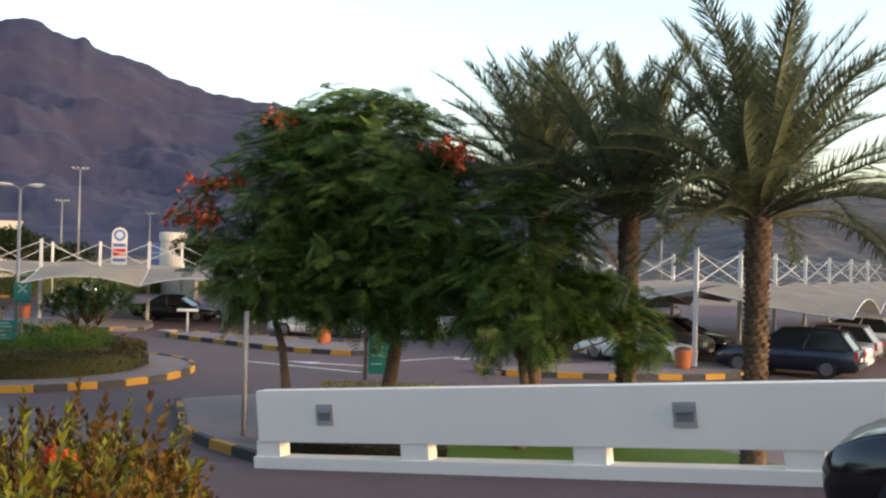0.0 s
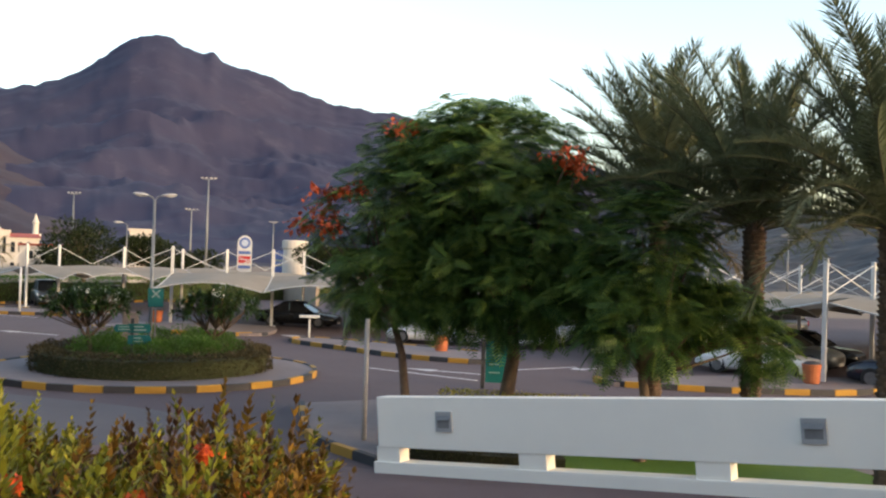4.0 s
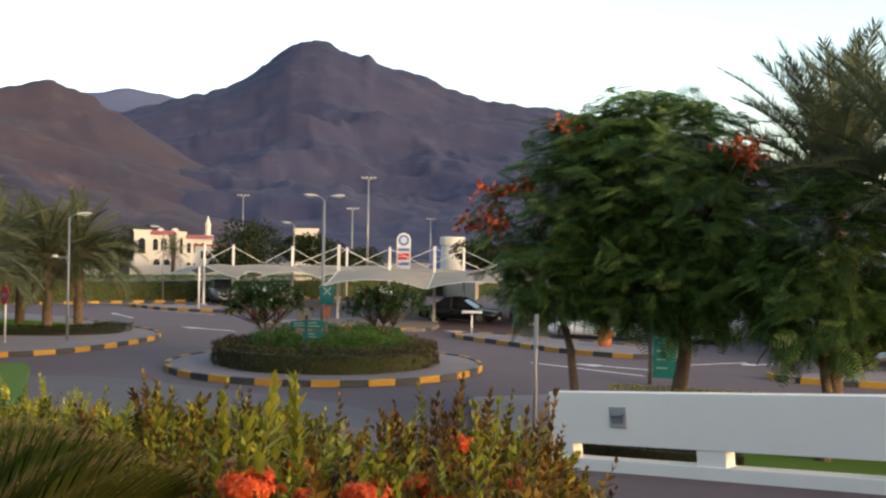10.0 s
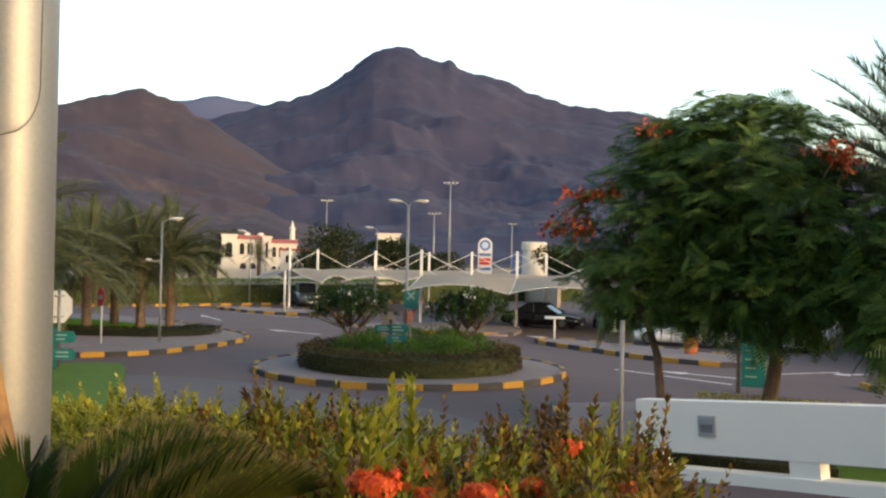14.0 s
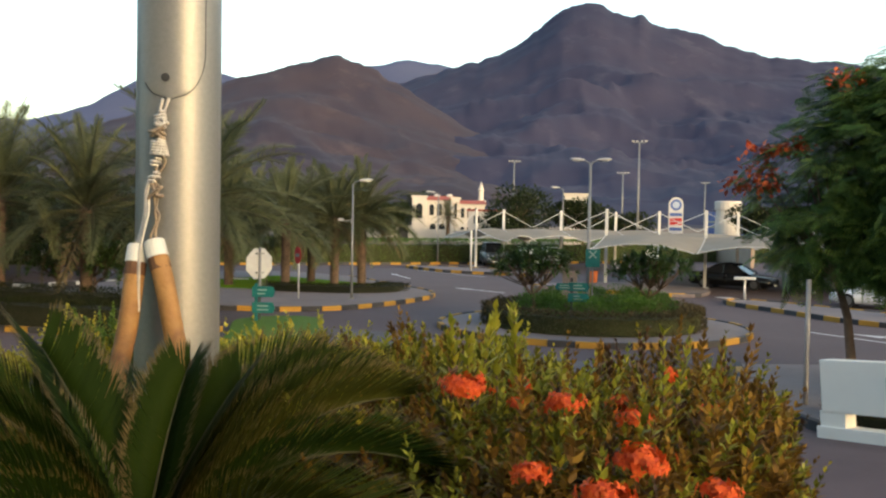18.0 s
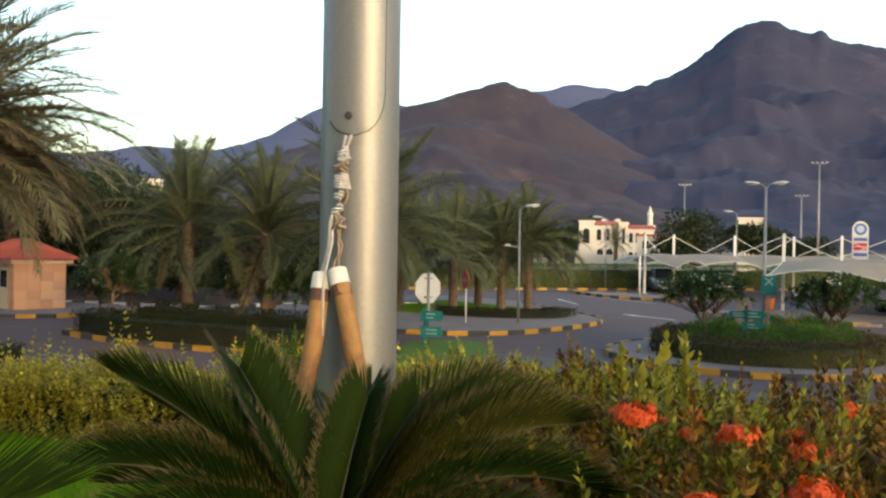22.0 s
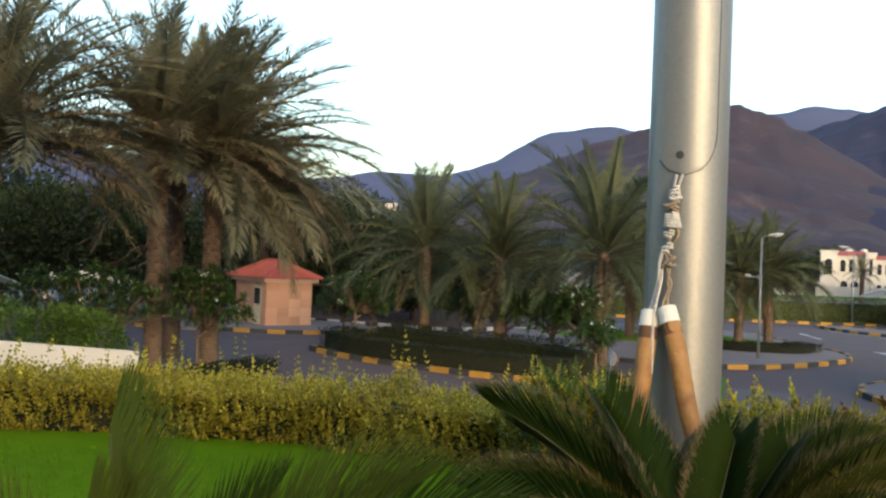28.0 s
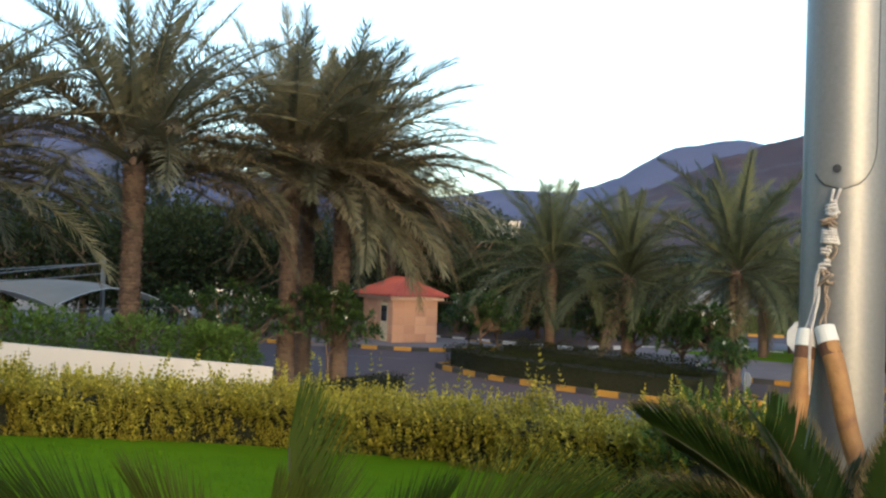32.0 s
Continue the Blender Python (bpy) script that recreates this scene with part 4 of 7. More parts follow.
def hedge(name, path, width, z0, height, leaf, density, material, label, seed, spikes=0.0, big=False, wob=0.06, kind="", round_top=0.1, sprigs=False):
    """A clipped hedge along a path: a solid core for twigs and inner shade, and a thick skin of leaves with an uneven
    top.
    """
    r = np.random.default_rng(seed)
    top = thing(name, (path[0][0], path[0][1], z0), 0, label, "hedge", kind=kind)
    o = np.array([path[0][0], path[0][1], z0])
    pts = np.array([tuple(p[:2]) for p in smooth_path(path, 0.25)])
    seg = np.diff(pts, axis=0)
    ln = np.linalg.norm(seg, axis=1)
    cum = np.concatenate([[0], np.cumsum(ln)])
    area = cum[-1] * (2 * height + width)
    n = int(area * density)
    s = r.uniform(0, cum[-1], n)
    px, py = np.interp(s, cum, pts[:, 0]), np.interp(s, cum, pts[:, 1])
    idx = np.clip(np.searchsorted(cum, s) - 1, 0, len(seg) - 1)
    tan = seg[idx] / ln[idx][:, None]
    nor = np.stack([-tan[:, 1], tan[:, 0]], 1)
    q = r.uniform(0, 2 * height + width, n)
    side = np.where(q < height, -width / 2, np.where(q > height + width, width / 2, q - height - width / 2))
    z = np.where(q < height, q, np.where(q > height + width, 2 * height + width - q, height))
    on_top = (q >= height) & (q <= height + width)
    dx = np.where(on_top, 0.15 * np.sign(side), np.sign(side))
    wv = np.array([noise.noise(Vector((a * 1.7, b * 2.5, seed))) + 0.6 * noise.noise(Vector((a * 5.0, b * 5.0, seed + 5))) for a, b in zip(s, q)])
    inset = -r.exponential(0.06, n).clip(0, 0.25) + wv * wob
    edge = np.minimum(1, np.abs(side) / (width / 2))
    z2 = z + np.where(on_top, inset, 0) - np.where(on_top, round_top * edge ** 3, 0)
    sd = side + np.where(on_top, 0, np.sign(side) * inset)
    if spikes:
        k = (r.uniform(size=n) < 0.10) & on_top
        z2 = z2 + np.where(k, r.exponential(spikes, n).clip(0, 2.2 * spikes), 0)
    pos = np.stack([px + nor[:, 0] * sd, py + nor[:, 1] * sd, z2 + z0], 1) - o
    out = np.stack([nor[:, 0] * dx, nor[:, 1] * dx, np.where(on_top, 0.9, 0.35)], 1) + r.normal(0, 0.45, (n, 3))
    if sprigs:
        P, D, S = [], [], []
        for a, b in zip(pos, out):
            d = b * 0.45 + np.array([0, 0, 0.9])
            p, q, t = sprig_chunks(a - np.array([0, 0, 0.06]), d, r.uniform(0.06, 0.16), 4, leaf * r.uniform(0.8, 1.2), r, 4, 0.8)
            P += p
            D += q
            S += t
        V, F = scatter(LEAF_V, LEAF_F, np.array(P), frames_of(np.array(D)), S)
    else:
        V, F = scatter(LEAF_V if big else SMALL_V, LEAF_F if big else LEAF2_F, pos, frames_of(out, r.normal(0, 0.5, (n, 3)) + np.array([0, 0, 1.0])), r.uniform(0.65, 1.3, n) * leaf)
    put("foliage", mesh_of("foliage", V, F, material), top)
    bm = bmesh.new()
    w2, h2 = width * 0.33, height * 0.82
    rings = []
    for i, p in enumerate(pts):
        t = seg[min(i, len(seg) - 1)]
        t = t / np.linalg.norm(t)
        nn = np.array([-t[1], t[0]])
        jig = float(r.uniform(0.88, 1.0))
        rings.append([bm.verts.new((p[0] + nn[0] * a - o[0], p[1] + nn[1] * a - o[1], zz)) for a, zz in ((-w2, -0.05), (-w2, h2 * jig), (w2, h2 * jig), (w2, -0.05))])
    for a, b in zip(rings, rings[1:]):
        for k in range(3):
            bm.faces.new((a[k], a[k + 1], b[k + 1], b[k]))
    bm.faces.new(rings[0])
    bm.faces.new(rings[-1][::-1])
    # near-black core colour paints the shade between leaves; two hedges get a lighter core
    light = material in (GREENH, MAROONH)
    part("core", bm, mat("twig_core", (0.026, 0.034, 0.012), (0.046, 0.050, 0.018), 12, 0.95, bump=0.8) if light else mat("inner_shade_core", (0.010, 0.012, 0.006), (0.022, 0.022, 0.010), 12, 0.95, bump=0.8), top)
    return top


def sprig_chunks(base, direction, length, whorls, leaf, r, per=3, open_=0.75, taper=0.5):
    """Leaves in whorls up an upright shoot."""
    d = direction / np.linalg.norm(direction)
    P, D, S = [], [], []
    a0 = r.uniform(0, 6.28)
    x = np.cross(d, [0.3, 0.9, 0.2])
    x /= np.linalg.norm(x)
    y = np.cross(d, x)
    for i in range(whorls):
        u = i / max(1, whorls - 1)
        for k in range(per):
            a = a0 + i * 1.1 + k * math.tau / per + r.normal(0, 0.2)
            o = open_ * (1 - 0.55 * u)
            P.append(base + d * length * u)
            D.append((x * math.cos(a) + y * math.sin(a)) * o + d * (0.45 + 0.6 * u) + r.normal(0, 0.1, 3))
            S.append(leaf * (1 - taper * u * u) * r.uniform(0.75, 1.2))
    return P, D, S


def ixora(at, rx, ry, h, seed, mats, shoots, leaf=0.045, label="", flowers=(), density=330, droop_side=None, tall=0.12):
    """An ixora bush: short upright shoots all over a mound, dark tips, flower heads (x, y, z, r)."""
    r = np.random.default_rng(seed)
    top = thing("ixora_bush", at, 0, label, "shrub", "ixora bushes of the terrace bed")
    bm = bmesh.new()
    for k in range(26):
        a = r.uniform(0, 6.28)
        q = r.uniform(0.2, 0.9)
        limb(bm, (0.1 * math.cos(a) * rx, 0.1 * math.sin(a) * ry, -0.05), (q * rx * math.cos(a), q * ry * math.sin(a), h * 0.8), 0.012, 0.004, r, 0.1, 5)
    part("branchwork", bm, BARK, top)
    n = int(density * rx * ry * 3.1)
    # solid filler mound, coloured near-black as the shade between the shoots
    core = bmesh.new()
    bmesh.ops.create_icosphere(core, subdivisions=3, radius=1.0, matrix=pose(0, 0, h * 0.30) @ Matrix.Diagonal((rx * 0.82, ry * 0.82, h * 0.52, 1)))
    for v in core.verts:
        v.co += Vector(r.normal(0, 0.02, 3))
    part("core", core, mat("inner_shade_core", (0.010, 0.012, 0.006), (0.022, 0.022, 0.010), 12, 0.95, bump=0.8), top)
    groups = {i: ([], [], []) for i in range(len(mats))}
    for i in range(n):
        a = r.uniform(0, 6.28)
        q = math.sqrt(r.uniform(0, 1))
        x, y = q * rx * math.cos(a), q * ry * math.sin(a)
        hz = h * (1 - 0.42 * q ** 7) + 0.05 * noise.noise(Vector((x * 3 + seed, y * 3, 0)))
        layer = r.uniform() ** 0.7 if q < 0.85 else r.uniform(0.1, 1)
        z = hz * (0.30 + 0.70 * layer ** 0.8) - 0.06
        d = np.array([math.cos(a) * 0.5 * q, math.sin(a) * 0.5 * q, 1.0]) + r.normal(0, 0.2, 3)
        reach = r.uniform(0.05, 0.09) + (r.exponential(tall * 0.4) if layer > 0.93 else 0)
        mi = int(r.choice(len(mats), p=shoots))
        P, D, S = sprig_chunks(np.array([x, y, z]), d, min(reach, 0.22), 4 + int(reach * 26), leaf * r.uniform(0.8, 1.15), r)
        for g, v in zip(groups[mi], (P, D, S)):
            g += v
    chunks = []
    for mi, (P, D, S) in groups.items():
        if P:
            P, D = np.array(P), np.array(D)
            chunks.append((*scatter(LEAF_V * np.array([1, 1.0, 1]), LEAF_F, P, frames_of(D, r.normal(0, 0.3, (len(P), 3)) + np.array([0, 0, 1.0])), S), mi))
    put("foliage", join_mesh("foliage", chunks, mats), top)
    for f in flowers:
        flower_head(top, f, r)
    return top


def flower_head(top, f, r):
    """A dome of small four-petalled florets."""
    n = int(90 * (f[3] / 0.05) ** 1.5) + 14
    d = unit(n, r)
    d[:, 2] = np.abs(d[:, 2]) * 1.0 - 0.2
    lump = np.array([1 + 0.75 * noise.noise(Vector(tuple(q * 2.6 + f[0] * 9))) for q in d])
    p = np.array(f[:3]) + d * f[3] * np.array([1.1, 1.1, 0.7]) * (r.uniform(0.55, 1.12, n) * lump)[:, None]
    V, D, S, U = [], [], [], []
    for i in range(n):
        x = np.cross(d[i], [0.2, 0.3, 0.9])
        x /= np.linalg.norm(x)
        y = np.cross(d[i], x)
        for k in range(4):
            a = k * math.pi / 2 + i
            V.append(p[i])
            D.append(x * math.cos(a) + y * math.sin(a) + d[i] * 0.25)
            U.append(d[i])
            S.append(r.uniform(0.013, 0.019))
    v, fc = scatter(SMALL_V * np.array([1, 1.3, 1]), LEAF2_F, np.array(V), frames_of(np.array(D), np.array(U)), S)
    put("flower_head", mesh_of("flower_head", v, fc, IXFLOWER), top, None, "orange-red ixora flower head")["kind"] = "stuff"


def comb_mesh(name, droop, curl, vee, seed, leaf_mat, n=150, leaf=0.215, width=0.0085, blunt=0.5, tip_mat=None):
    """A stiff cycad frond along +x: close, even rows of narrow leaflets in a V, long right up to the rounded end, with
    tips in their own material.
    """
    r = np.random.default_rng(seed)
    s = np.linspace(0, 1, n)
    ang = -droop * s ** curl
    pts = np.stack([np.cumsum(np.cos(ang)) / n, np.zeros(n), np.cumsum(np.sin(ang)) / n], 1)
    V, body, tip = [p for p in pts], [], []
    for i in range(int(n * 0.12), n - 1):
        u = i / (n - 1)
        ll = leaf * min(1.0, 0.35 + 2.4 * (u - 0.1)) * (1 - blunt * max(0.0, (u - 0.72) / 0.28) ** 1.6)
        fwd = np.array([math.cos(ang[i]), 0, math.sin(ang[i])])
        upv = np.array([-math.sin(ang[i]), 0, math.cos(ang[i])])
        for side in (-1, 1):
            sweep = radians(30 + (40 if blunt > 0.4 else 16) * u * u + r.normal(0, 1.6))
            v = radians(vee + r.normal(0, 2.2))
            d = fwd * math.sin(sweep) + (np.array([0, side, 0]) * math.cos(v) + upv * math.sin(v)) * math.cos(sweep)
            w = fwd - d * float(fwd @ d)
            w = w / np.linalg.norm(w) * width * 0.5
            p, l2, k = pts[i], ll * r.uniform(0.88, 1.06), len(V)
            bend = (fwd * 0.16 + upv * 0.04) * l2
            V += [p + d * l2 * 0.5 + w, p + d * l2 * 0.5 - w, p + d * l2 * 0.83 + w * 0.6 + bend * 0.6, p + d * l2 * 0.83 - w * 0.6 + bend * 0.6, p + d * l2 + bend]
            body += [(i, i + 1, k, k + 1), (k + 1, k, k + 2, k + 3)]
            tip.append((k + 3, k + 2, k + 4))
    b = tube(bmesh.new(), [pts[q] for q in range(0, n, 18)], list(np.linspace(0.011, 0.003, len(range(0, n, 18)))), 5)
    rv = [tuple(v.co) for v in b.verts]
    b.verts.index_update()
    rf = [tuple(v.index for v in f.verts) for f in b.faces]
    b.free()
    return join_mesh(name, [(np.array(V), body, 0), (np.zeros((0, 3)), [tuple(i - len(V) for i in f) for f in tip], 2), (rv, rf, 1)], [leaf_mat, CYRACHIS, tip_mat or CYCADTIP])


SHAPES = ((0.6, 1.3, 44, 0.24, 0.0058, 0.5), (0.9, 1.4, 46, 0.25, 0.0058, 0.5), (1.2, 1.4, 42, 0.235, 0.0058, 0.5), (0.30, 1.3, 24, 0.29, 0.0105, 0.20), (0.10, 1.3, 64, 0.27, 0.0055, 0.45))
CYC = [comb_mesh("frond", d, c, v, 70 + i, CYCAD, 200, lf, wd, bl) for i, (d, c, v, lf, wd, bl) in enumerate(SHAPES)]
CYCG = [comb_mesh("frond", d, c, v, 90 + i, CYCADGREEN, 130, lf * 1.15, wd, bl, CYCADGREEN) for i, (d, c, v, lf, wd, bl) in enumerate(SHAPES)]


def cycad(at, fronds, label, trunk_h=0.45, seed=0, kinds=CYC):
    """fronds: (azimuth from +x, elevation, length, variant, roll)."""
    r = np.random.default_rng(seed)
    top = thing("cycad", at, 0, label, "cycad", "cycads of the terrace bed")
    bm = lathe(bmesh.new(), [(0.13, -trunk_h - 0.05), (0.15, -trunk_h * 0.6), (0.13, -0.08), (0.05, 0.05)], 12)
    for v in bm.verts:
        v.co += Vector(r.normal(0, 0.012, 3))
    part("trunk", bm, BARK, top)
    for az, el, L, k, roll in fronds:
        put("frond", kinds[k], top, pose(0, 0, 0, roll, -el, az) @ Matrix.Diagonal((L, L, L, 1)))
    return top



# ---- things ----
def signpost(name, at, h, r=0.035, label="", category="sign", material=STEEL, rz=0.0, group=""):
    top = thing(name, at, rz, label, category, group)
    part("post", ntube([(0, 0, -0.1), (0, 0, h)], r, 10), material, top, smooth=True)
    return top


def street_lamp(at, h, heads, rz, label, size=1.0, r=0.06, group="street lamps"):
    """A steel pole with one or two flat lamp heads on short arms."""
    top = thing("street_lamp", at, rz, label, "street lamp", group)
    part("pole", ntube([(0, 0, -0.1), (0, 0, h * 0.3), (0, 0, h - 0.1)], [r * 1.25, r, r * 0.7], 10), STEEL, top, smooth=True)
    part("base_plate", nbox((0, 0, 0.02), (r * 5, r * 5, 0.05), 0, 0.01), STEEL, top)
    for s in ((1, -1) if heads == 2 else (1,)):
        part("arm", ntube([(0, 0, h - 0.15), (s * 0.12 * size, 0, h - 0.03), (s * 0.38 * size, 0, h + 0.06 * size)], 0.03 * size, 7), STEEL, top)
        bm = bmesh.new()
        bmesh.ops.create_uvsphere(bm, u_segments=14, v_segments=8, radius=1.0, matrix=pose(s * 0.68 * size, 0, h + 0.08 * size, 0, -s * 5, 0) @ Matrix.Diagonal((0.40 * size, 0.17 * size, 0.085 * size, 1)))
        head = part("lamp_head", bm, LAMPGREY, top, smooth=True)
        bm = bmesh.new()
        bmesh.ops.create_uvsphere(bm, u_segments=12, v_segments=6, radius=1.0, matrix=pose(s * 0.74 * size, 0, h + 0.035 * size, 0, -s * 5, 0) @ Matrix.Diagonal((0.24 * size, 0.12 * size, 0.06 * size, 1)))
        part("lens", bm, LAMPGLASS, head, smooth=True)
    return top


def flood_mast(at, h, rz, label="tall floodlight mast with a pair of small lamps"):
    top = thing("floodlight_mast", at, rz, label, "street lamp", "floodlight masts")
    part("pole", ntube([(0, 0, -0.2), (0, 0, h)], [0.17, 0.09], 8), STEEL, top, smooth=True)
    part("crossbar", nbox((0, 0, h), (1.4, 0.08, 0.08)), STEEL, top)
    for x in (-0.75, -0.25, 0.3, 0.8):
        part("floodlight", nbox((x, 0, h + 0.16), (0.30, 0.2, 0.15), 0, 0.03), LAMPGREY, top)
    return top


def ring_poly(bm, n, r, th, a0=0.0, m=None):
    lo = [bm.verts.new((r * math.cos(a0 + k * math.tau / n), -th / 2, r * math.sin(a0 + k * math.tau / n))) for k in range(n)]
    hi = [bm.verts.new((v.co.x, th / 2, v.co.z)) for v in lo]
    bm.faces.new(lo)
    bm.faces.new(hi[::-1])
    for k in range(n):
        bm.faces.new((lo[(k + 1) % n], lo[k], hi[k], hi[(k + 1) % n]))
    bmesh.ops.recalc_face_normals(bm, faces=bm.faces[:])
    if m is not None:
        bmesh.ops.transform(bm, matrix=m, verts=bm.verts[:])
    return bm


def bars(parent, x, z, w, rows, y, material=TEALTXT, step=0.09, h=0.035):
    """Lines of writing too small to read, as plain bars."""
    r = np.random.default_rng(int(abs(x * 100) + abs(z * 37)))
    for i in range(rows):
        ww = w * r.uniform(0.55, 1.0)
        part("line", nbox((x - (w - ww) / 2, y, z - i * step), (ww, 0.006, h)), material, parent)


def direction_sign(at, rz, panels, h, label, post_mat=TEAL, post_r=0.05):
    """A teal signpost with arrow-ended panels (z, width, height, side)."""
    top = thing("direction_sign", at, rz, label, "sign", "teal direction signs")
    part("post", nbox((0, 0, h / 2), (post_r * 2, post_r * 2, h + 0.1), 0, 0.01), post_mat, top)
    for z, w, hh, s in panels:
        bm = slab(bmesh.new(), [(-0.12 * s, -hh / 2), (s * w * 0.88, -hh / 2), (s * w, 0), (s * w * 0.88, hh / 2), (-0.12 * s, hh / 2)], -0.02, 0.02)
        bmesh.ops.transform(bm, matrix=pose(0, -post_r - 0.025, z, 90, 0, 0), verts=bm.verts[:])
        bmesh.ops.recalc_face_normals(bm, faces=bm.faces[:])
        p = part("panel", bm, TEAL, top, "teal arrow panel with white lines of writing")
        bars(p, s * w * 0.42, z + hh * 0.18, w * 0.65, 2, -post_r - 0.049, step=hh * 0.36, h=hh * 0.13)
    return top


def car(at, rz, paint, L=4.6, W=1.82, H=1.45, kind="sedan", label="", tilt=0.0, group="parked cars"):
    """A car that faces +x: lofted body, glass house, roof, lamps, bumpers, mirrors and wheels."""
    top = thing("car", at, rz, label, "car", group)
    if tilt:
        top.matrix_basis = pose(*at, 0, 0, rz) @ pose(0, 0, 0, 0, tilt, 0)
    hl = L / 2
    suv = kind == "suv"
    belt = H * (0.60 if suv else 0.62)
    hood = belt * (0.97 if suv else 0.90)
    zb = 0.24 if suv else 0.19
    # body stations: x, half width, bottom, shoulder
    st = [(-hl, 0.80, zb + 0.14, belt * 0.93), (-hl + 0.10, 0.92, zb + 0.03, belt * 0.985), (-hl * 0.72, 1.0, zb, belt), (-hl * 0.3, 1.0, zb, belt * 0.985), (hl * 0.2, 1.0, zb, belt * 0.97), (hl * 0.42, 1.0, zb, hood * 1.0), (hl * 0.66, 0.98, zb, hood * 0.96), (hl * 0.82, 0.94, zb, hood * 0.90), (hl * 0.92, 0.86, zb + 0.02, hood * 0.82), (hl * 0.975, 0.76, zb + 0.05, hood * 0.72), (hl, 0.62, zb + 0.10, hood * 0.62)]
    bm = bmesh.new()
    rings = []
    for x, w, b, t in st:
        hw = W / 2 * w
        prof = [(-hw * 0.86, b), (-hw * 0.99, b + 0.12), (-hw, b + (t - b) * 0.55), (-hw * 0.955, t * 0.965), (-hw * 0.80, t), (hw * 0.80, t), (hw * 0.955, t * 0.965), (hw, b + (t - b) * 0.55), (hw * 0.99, b + 0.12), (hw * 0.86, b)]
        rings.append([bm.verts.new((x, y, z)) for y, z in prof])
    for a, b in zip(rings, rings[1:]):
        for k in range(10):
            bm.faces.new((a[k], b[k], b[(k + 1) % 10], a[(k + 1) % 10]))
    bm.faces.new(rings[0])
    bm.faces.new(rings[-1][::-1])
    bmesh.ops.recalc_face_normals(bm, faces=bm.faces[:])
    part("body", bm, paint, top, smooth=True)
    # glass house
    x0, x1 = (-hl * 0.95, hl * 0.46) if suv else (-hl * 0.70, hl * 0.46)
    r0, r1 = (-hl * 0.74, hl * 0.02) if suv else (-hl * 0.30, hl * 0.04)
    hw = W / 2
    gb = [(x0, -hw * 0.80), (x1, -hw * 0.78), (x1, hw * 0.78), (x0, hw * 0.80)]
    gt = [(r0, -hw * 0.66), (r1, -hw * 0.66), (r1, hw * 0.66), (r0, hw * 0.66)]
    bm = bmesh.new()
    lo = [bm.verts.new((x, y, belt * 0.95)) for x, y in gb]
    hi = [bm.verts.new((x, y, H - 0.05)) for x, y in gt]
    for k in range(4):
        bm.faces.new((lo[k], lo[(k + 1) % 4], hi[(k + 1) % 4], hi[k]))
    bm.faces.new(hi)
    bmesh.ops.recalc_face_normals(bm, faces=bm.faces[:])
    part("window_glass", bm, DARKGLASS, top, "dark tinted windows")
    bm = bmesh.new()
    rows = []
    for k in range(9):
        t = k / 8
        x, z = r0 - 0.10 + (r1 - r0 + 0.24) * t, H - 0.075 + 0.075 * math.sin(math.pi * (0.08 + 0.80 * t))
        rows.append([bm.verts.new((x, y * W, z + dz)) for y, dz in ((-0.345, -0.05), (-0.32, 0.0), (-0.15, 0.02), (0.15, 0.02), (0.32, 0.0), (0.345, -0.05))])
    for a, b in zip(rows, rows[1:]):
        for k in range(5):
            bm.faces.new((a[k], b[k], b[k + 1], a[k + 1]))
    bmesh.ops.solidify(bm, geom=bm.faces[:], thickness=0.03)
    bmesh.ops.recalc_face_normals(bm, faces=bm.faces[:])
    part("roof", bm, paint, top, smooth=True)
    for s in (-1, 1):
        for (xa, xb) in ((x0, r0), (x1, r1), ((x0 + x1) / 2 - 0.05, (r0 + r1) / 2 - 0.05)):
            part("window_pillar", ntube([(xa, s * hw * 0.79, belt * 0.96), (xb, s * hw * 0.665, H - 0.05)], 0.035, 6), paint, top)
        bm = bmesh.new()
        bmesh.ops.create_uvsphere(bm, u_segments=14, v_segments=8, radius=1.0, matrix=pose(hl * 0.835, s * hw * 0.70, hood * 0.765, 0, 14, -s * 34) @ Matrix.Diagonal((0.27, 0.11, 0.085, 1)))
        lamp = part("headlight", bm, HEADL, top, smooth=True)
        bm = bmesh.new()
        bmesh.ops.create_uvsphere(bm, u_segments=10, v_segments=6, radius=1.0, matrix=pose(hl * 0.745, s * hw * 0.79, hood * 0.79, 0, 14, -s * 26) @ Matrix.Diagonal((0.13, 0.075, 0.062, 1)))
        part("indicator", bm, AMBER, lamp, smooth=True)
        part("tail_light", nbox((-hl + 0.07, s * hw * 0.74, belt * 0.82), (0.12, 0.26, 0.30 if suv else 0.15), s * 12, 0.02), TAILL, top)
        part("mirror", nbox((hl * 0.34, s * (hw + 0.08), belt * 1.02), (0.12, 0.20, 0.13), 0, 0.03), paint, top)
        part("door_handle", nbox((-0.15, s * hw * 0.99, belt * 0.84), (0.18, 0.04, 0.03)), RIM, top)
    part("grille", nbox((hl - 0.02, 0, hood * 0.55), (0.05, W * 0.42, 0.20), 0, 0.01), DARKMETAL, top)
    part("rear_bumper", nbox((-hl + 0.02, 0, zb + 0.20), (0.14, W * 0.80, 0.16), 0, 0.03), DARKMETAL if suv else paint, top)
    part("number_plate", nbox((-hl - 0.005, 0, belt * 0.66), (0.03, 0.5, 0.12)), WHITEPAINT, top)
    part("front_plate", nbox((hl + 0.012, 0, hood * 0.36), (0.02, 0.48, 0.11)), WHITEPAINT, top)
    R = 0.36 if suv else 0.325
